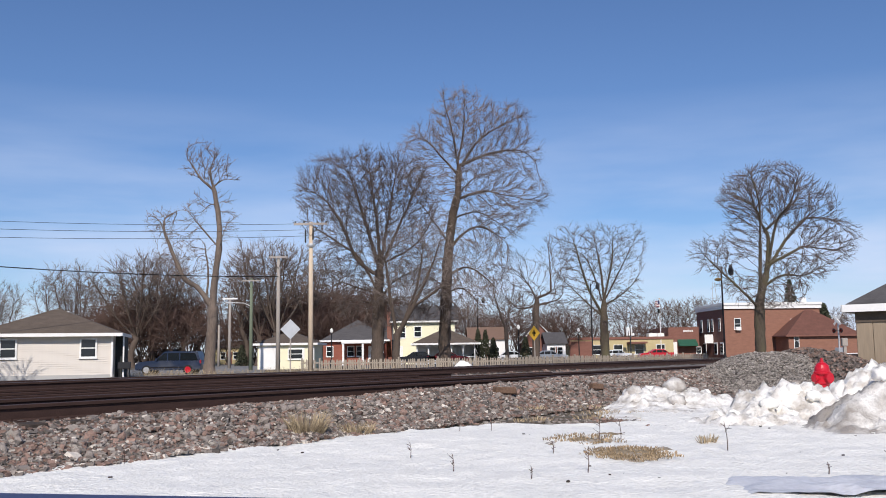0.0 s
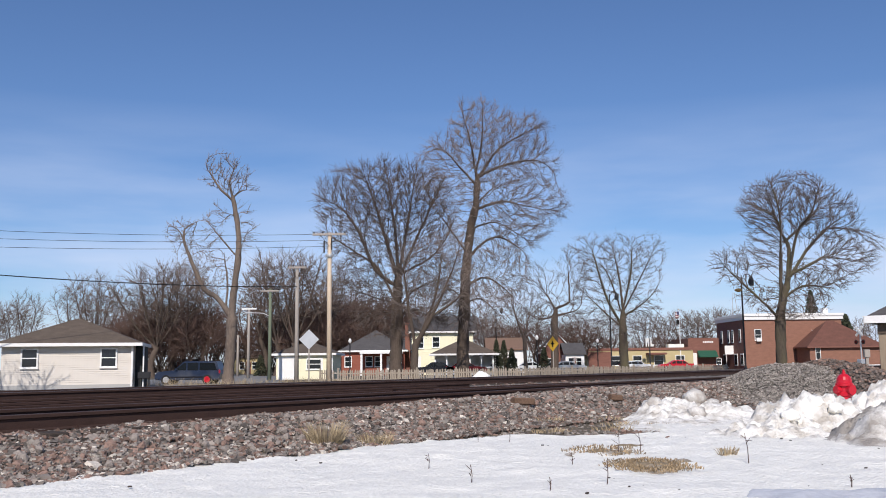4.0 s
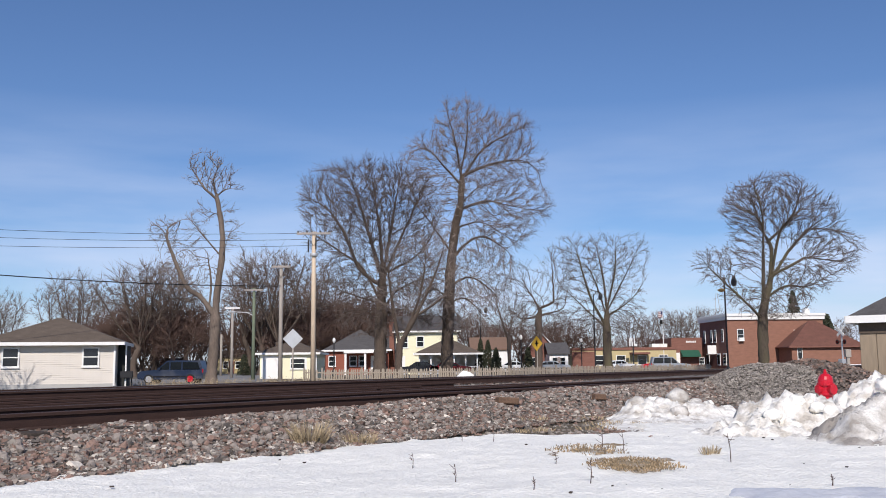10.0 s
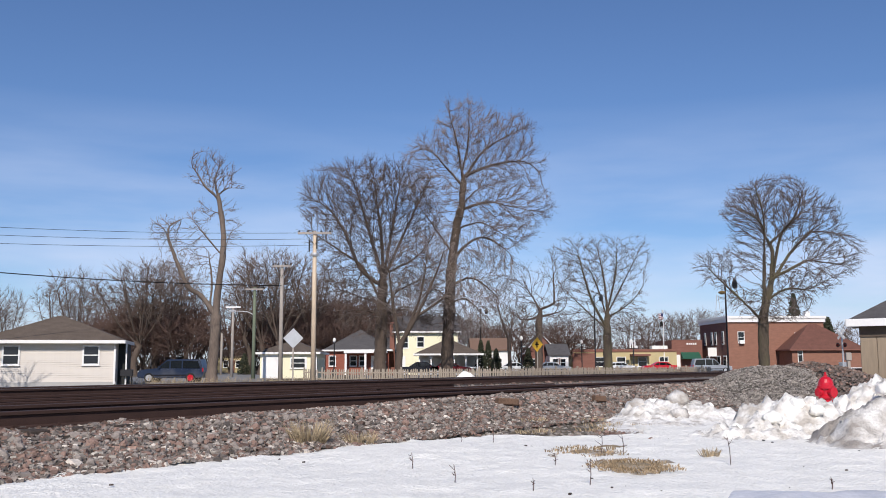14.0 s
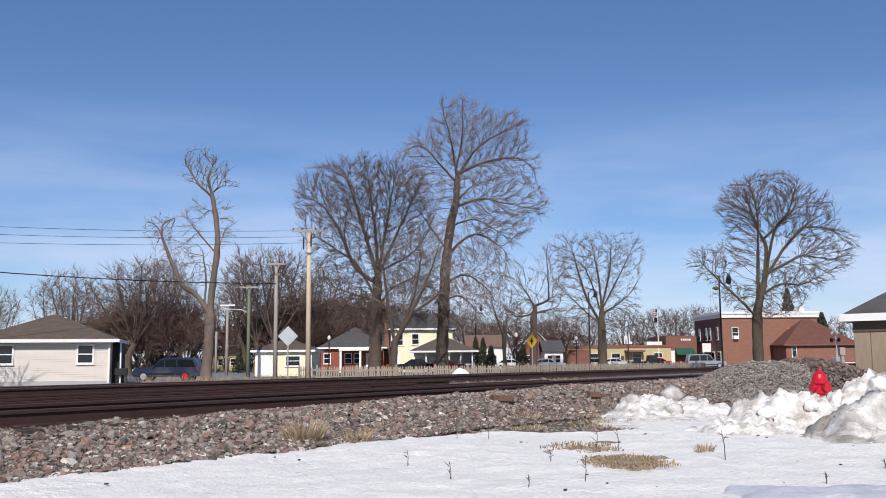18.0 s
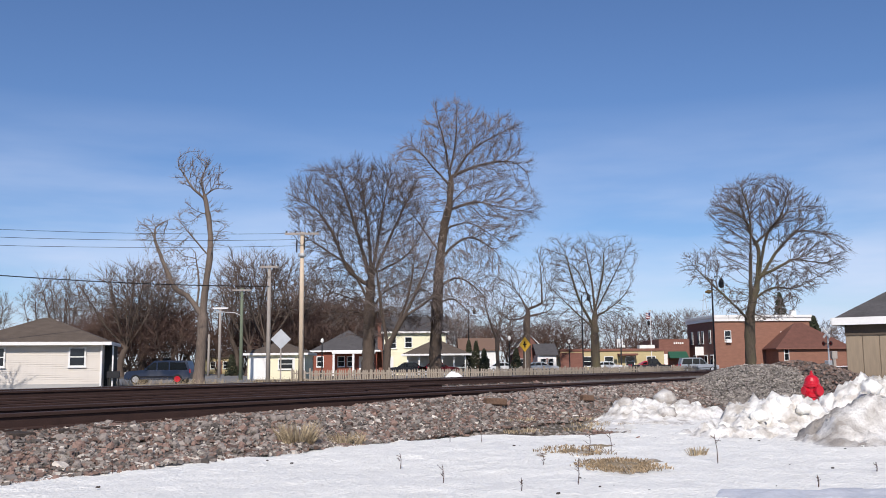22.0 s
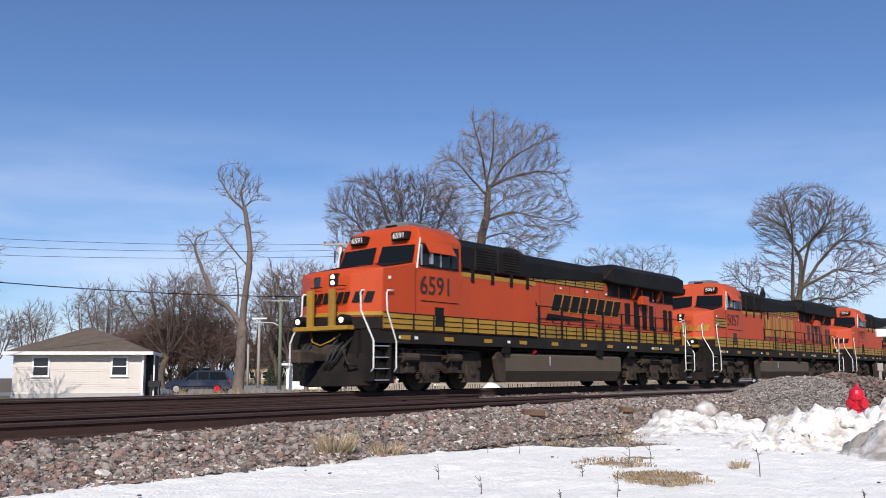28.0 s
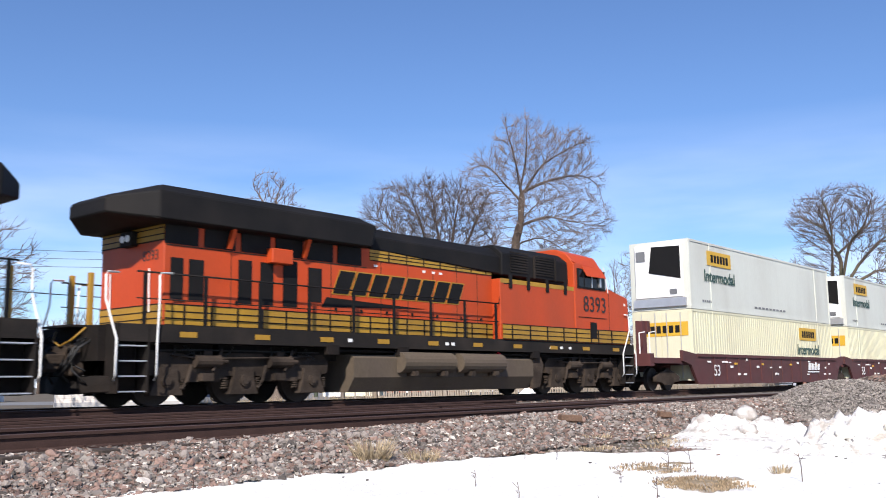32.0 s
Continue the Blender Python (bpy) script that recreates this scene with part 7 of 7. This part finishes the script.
# commercial row
h, w = house_base("shop_building", 1015, 1200, 150, 10, 3.3, TAN_BLOCK, "low tan shop building with a flat roof", "shop")
part("parapet", boxes((-.1, w + .1, -.15, .2, 3.1, 3.5)), BRICK_DARK, h)
part("shop_front", boxes((0, 3.6, -.3, 0, 0, 2.9)), BRICK_DARK, h)
for k in range(5):
    window(h, 1.0 + k * 3.4, .8, 1.3, 1.4, -.02)
part("awning", boxes((9.2, 12.2, -1.6, 0, 2.4, 2.7)), BRICK_DARK, h)
part("roof_unit", boxes((13.5, 16, 3, 5, 3.3, 4.1)), TRIM, h)
sg = thing("shop_sign", at(spot(1124, 146)), "white cut-out sign on the shop roof", "sign")
part("post", boxes((-.1, .1, 0, .1, 0, 3.5)), BLACK_IRON, sg)
part("sign_board", boxes((-.62, -.1, -.1, .1, 4.35, 4.9), (-.62, -.42, -.1, .1, 3.6, 4.4), (-.25, -.08, -.1, .1, 3.6, 4.4), (.12, .3, -.1, .1, 3.6, 4.9), (.3, .62, -.1, .1, 3.6, 4.0), bevel=.04), TRIM, sg)
car(at(spot(1168, 128), 180), 4.6, RED_PAINT, "bright red car parked before the shops", 1.45, False)
car(at(spot(1100, 130), 0), 4.6, CAR_WHITE, "white car parked before the shops", 1.45, False)
car(at(spot(980, 118), 0), 4.4, CAR_SILVER, "silver car parked in the street", 1.45, False)
car(at(spot(915, 116), 0), 4.4, CAR_WHITE, "white car parked by the white house", 1.45, False)

h, w = house_base("shop_building", 1192, 1246, 152, 12, 5.0, BRICK_DARK, "dark brick annex with a green awning", "shop")
bm = bmesh.new()
prism(bm, [(0, 1.9), (-1.4, 1.9), (-1.4, 2.1), (0, 3.0)], 1.4, 4.4, "yz")
part("awning", bm, GREEN_CLOTH, h, "dark green cloth awning")
part("shop_window", boxes((.2, 1.3, -.08, 0, .2, 2.6)), TRIM, h)
window(h, 4.8, .8, .7, .9, -.02)
for k in range(5):
    part("sign_stroke", boxes((2.4 + k * .34, 2.62 + k * .34, -.06, -.002, 4.2, 4.5)), TRIM, h)

# two-storey brick block, its corner towards the camera
c = spot(1293, 145)
b = thing("brick_building", at(c, 3), "two-storey red brick corner building with a white cornice", "building")
HB = row_z(1293, 566, 145) + .15
part("wall", boxes((0, 15.2, 0, 13, 0, HB)), BRICK, b)
part("cornice", boxes((-.25, 15.4, -.28, 13.2, HB, HB + .55), (-.4, 15.5, -.42, 13.3, HB + .55, HB + .95)), TRIM, b)
# The left face turns from the sun; its shade is in this darker brick.
part("shaded_side_wall", boxes((-.06, 0, .0, 13, 0, HB)), BRICK_DARK, b)
for x, z in ((2.0, 4.4), (11.0, 4.2), (13.2, 4.2)):
    window(b, x, z, .9, 1.6, -.02)
part("air_conditioner", boxes((1.6, 2.4, -.5, -.05, 4.2, 4.75)), TRIM, b)
part("chimney", boxes((14.2, 15.0, 4, 5, HB, HB + 1.9)), TRIM, b)
for y in (2.1, 5.4, 7.2, 10.5):
    wn_ = part("window", boxes((-.14, -.06, y - .42, y + .42, 4.1, 6.2)), TRIM, b)
    part("pane", boxes((-.16, -.1, y - .3, y + .3, 4.25, 6.05)), GLASS, wn_)
for y in (1.5, 4.2, 9.4):
    wn_ = part("shop_window", boxes((-.14, -.06, y - .7, y + .7, .5, 2.4)), TRIM, b)
    part("pane", boxes((-.16, -.1, y - .55, y + .55, .65, 2.2)), GLASS, wn_)
part("sign_board", boxes((-1.5, -.1, 5.2, 5.3, 2.3, 3.7)), TRIM, b)
part("roof_ladder_mast", tube(tube(tube(bmesh.new(), [(-.2, 5, HB), (.2, 5, HB + 4.6)], .05, 4), [(.9, 5, HB), (.4, 5, HB + 4.6)], .05, 4), [(0, 5, HB + 2), (.8, 5, HB + 2)], .05, 4), SIGN_BACK, b)
h, w = house_base("brick_annex", 1405, 1532, 140, 8, 3.2, BRICK, "low brick annex with a brown hipped roof", "building")
hip_roof(h, w, 8, 3.2, 4.0, .5, mat("annex_shingles", (.14, .062, .045), .9, var=.25, scale=1.5, fine=14, bump=.4), (w * .4, w * .5), BRICK_DARK)
window(h, 1.2, 1.4, .6, 2.0, -.02)
part("handrail", boxes((7.2, 7.3, -.8, -.7, 0, 1.6), (8.2, 8.3, -.8, -.7, 0, 1.3), (7.2, 10.4, -.8, -.72, .3, .5)), TRIM, h)

# street lamps, flagpole
def street_lamp(x, y_top, depth, arm, label):
    H = row_z(x, y_top, depth) - GROUND
    t = thing("street_lamp", at(spot(x, depth)), label, "street lamp", "ornamental street lamps")
    part("post", tube(bmesh.new(), [(0, 0, -.1), (0, 0, .8), (0, 0, .82), (0, 0, H)], .11 if arm else .08, 8, .06), BLACK_IRON, t)
    part("post_base", lathe(bmesh.new(), ((.2, 0), (.2, .5), (.12, .7)), 10), BLACK_IRON, t)
    if arm:
        part("lamp_arm", tube(bmesh.new(), [(0, 0, H - .3), (.25, 0, H + .25), (.6, 0, H + .3), (.75, 0, H)], .04, 6), BLACK_IRON, t)
        part("lamp_head", lathe(bmesh.new(), ((.08, .15), (.22, -.2), (.2, -.55), (.05, -.65)), 10, (.75, 0, H)), BLACK_IRON, t)
    else:
        part("globe", lathe(bmesh.new(), ((.07, 0), (.17, .15), (.16, .35), (.05, .5)), 10, (0, 0, H)), TRIM, t)
    return t


lamp = street_lamp(1291, 492, 72, True, "tall black ornamental street lamp with a hooked arm")
part("wreath", lathe(bmesh.new(), ((.05, -.15), (.3, -.05), (.3, .05), (.05, .15)), 10, (-.25, 0, row_z(1291, 510, 72))), mat("straw", (.3, .19, .07), .9), lamp)
street_lamp(1056, 520, 100, True, "tall black street lamp by the bare tree")
street_lamp(853, 545, 120, True, "tall black street lamp near the porch")
street_lamp(925, 600, 100, False, "black lamp post with a pale globe")
street_lamp(1032, 605, 120, False, "black lamp post with a pale globe")
street_lamp(593, 605, 100, False, "black lamp post with a pale globe")
f = thing("flagpole", at(spot(1178, 150)), "white flagpole with a drooping flag and a dark flag below", "flagpole")
FH = row_z(1178, 548, 150) + .15
part("pole", tube(bmesh.new(), [(0, 0, -.1), (0, 0, FH)], .08, 8, .05), TRIM, f)
part("ball", lathe(bmesh.new(), ((.02, 0), (.12, .1), (.02, .2)), 8, (0, 0, FH)), SIGN_YELLOW, f)

FLAG_RED, FLAG_BLUE = mat("flag_red", (.22, .03, .035), .8, var=.1), mat("flag_blue", (.02, .03, .1), .8, var=.1)


def flag(z, w, hgt, stripes, label):
    """A hanging cloth of rigid strips that swing."""
    t = thing("flag", at(spot(1178, 150) + Vector((0, -.02, z))), label, "flag", "flags on the pole")
    k = 7
    if stripes:
        for i in range(k):
            bm = bmesh.new()
            z0, z1 = -hgt * (i + 1) / k, -hgt * i / k
            pts = [(-w * j / 8, .12 * math.sin(j * .9) * j / 8) for j in range(9)]
            for (xa, ya), (xb, yb) in zip(pts, pts[1:]):
                prism(bm, [(xa, ya - .01), (xb, yb - .01), (xb, yb + .01), (xa, ya + .01)], z0 - .12 * abs(xa), z1 - .12 * abs(xa), "xy")
            part("stripe", bm, FLAG_RED if i % 2 == 0 else TRIM, t)
        part("canton", boxes((-w * .42, 0, -.06, -.02, -hgt * .55, -.02)), FLAG_BLUE, t)
    else:
        part("cloth", boxes((-w, 0, -.03, .03, -hgt, 0), bevel=.02), BLACK, t)
    return t


FLAGS = [flag(FH - .25, .7, .95, True, "striped red and white flag with a blue corner"), flag(FH - 1.6, .5, .7, False, "plain dark flag hanging below")]

# crossing signal beyond the tracks
cs = thing("crossing_signal", at(spot(1495, 84), -72), "railway crossing signal with white crossbuck and dark lamps", "crossing signal")
Z0 = row_z(1495, 605, 84) + .15
part("mast", tube(bmesh.new(), [(0, 0, -.2), (0, 0, Z0 + 1.4)], .07, 8), SIGN_BACK, cs)
for a in (42, -42):
    ob = part("crossbuck_blade", boxes((-.6, .6, -.02, .02, -.11, .11)), TRIM, cs)
    ob.matrix_local = pose(0, -.1 - .0005 * a, Z0 + .95, 0, a, 0)
for s in (-1, 1):
    part("lamp_arm", tube(bmesh.new(), [(0, 0, Z0), (s * .45, -.05, Z0)], .04, 6), BLACK_IRON, cs)
    d = part("lamp_disc", tube(bmesh.new(), [(s * .45, -.08, Z0), (s * .45, -.12, Z0)], .21, 18), BLACK_IRON, cs)
    part("lamp", tube(bmesh.new(), [(s * .45, -.12, Z0), (s * .45, -.18, Z0)], .12, 12), mat("dark_red_lens", (.06, .01, .01), .2, bump=0.0), d)
part("gate_mechanism", boxes((-.3, .3, -.3, .3, .55, 1.25), bevel=.05), SIGN_BACK, cs)
cb = thing("signal_cabinet", at(on(13.6, 57, .1)), "grey steel signal box on a post beside the track", "signal box")
part("post", boxes((-.08, .08, -.08, .08, 0, 1.1)), WOOD_GREY, cb)
part("cabinet", boxes((-.16, .16, -.13, .13, 1.05, 1.5), bevel=.02), WOOD_GREY, cb)

# plank shed at the right
sh = thing("shed", at((10.75, 24.05, -.05), -36), "weathered plank shed with a dark shingled hipped roof", "shed")
ZE = row_z(1500, 566, 24) + .05
part("wall", boxes((0, 6, 0, 5, 0, ZE)), SHED_WOOD, sh)
me = bar_mesh("plank", boxes((.008, .392, -.025, 0, 0, ZE - .02), bevel=.006), SHED_WOOD)
for k in range(15):
    share("plank", me, sh, pose(k * .4, 0, 0))
# The shade under the eave, put on as a dark brown strip.
part("eave_shade", boxes((0, 6, -.06, 0, ZE - .36, ZE)), mat("eave_shade_brown", (.1, .075, .055), .85, var=.2, scale=2, fine=20), sh)
hip_roof(sh, 6, 5, ZE + .06, 1.75, .26, SHINGLE_GREY)


# ---- what moves ----
def train_s(t):
    """How far the train has come, against its place at 28 s."""
    d = t - 28.0
    return -19.23 + 18.32 * d - 0.0395 * d * d if d > -4 else train_s(24.01) + 18.64 * (t - 24.01)


SUV = car(at(spot(1240, 118), 0), 4.9, CAR_SILVER, "silver wagon driving slowly along the street", 1.8, True)
PICKUP = car(at(spot(1180, 124), 0), 5.4, CAR_DARK, "black pickup driving along the street", 1.75, False, ALU, None, True)


def motions():
    # two vehicles in the street behind the fence
    for ob, rows, depth in ((SUV, ((0, -100), (3, 200), (5.5, 560), (7.5, 900), (9, 1125), (10, 1187), (11, 1214), (12, 1238), (13, 1254), (14, 1260), (15, 1260), (32, 1260)), 118), (PICKUP, ((0, -900), (12, -100), (14, 500), (15.5, 900), (16.5, 1085), (17, 1125), (18, 1160), (19, 1175), (20, 1175), (32, 1175)), 124)):
        walk(ob, [(t, at(spot(x, depth), 0)) for t, x in rows])
    for k, ob in enumerate(FLAGS):
        base = ob.matrix_basis.copy()
        walk(ob, [(t, base @ pose(0, 0, 0, 0, 0, 22 * math.sin(t * 1.3 + k) + 14 * math.sin(t * 2.9 + 2 * k))) for t in [0.5 * i for i in range(65)]])
    times = [0, 8, 16, 22] + [24 + 0.25 * i for i in range(33)]
    for ob, u, reverse in TRAIN:
        walk(ob, [(t, Matrix.Translation(on(MAIN, u - train_s(t), Z_MAIN)) @ pose(0, 0, 0, 0, 0, -90 - math.degrees(PSI) + (180 if reverse else 0))) for t in times])
    turn = {ob: -1 if reverse else 1 for ob, u, reverse in TRAIN}
    for ob, base, r in WHEELSETS:
        far = [f / FPS for f in range(24 * FPS, 32 * FPS + 1)]
        s0 = train_s(24)
        walk(ob, [(0, base)] + [(t, base @ pose(0, 0, 0, 0, math.degrees((train_s(t) - s0) / r) * turn.get(ob.parent, 1), 0)) for t in far])


motions()
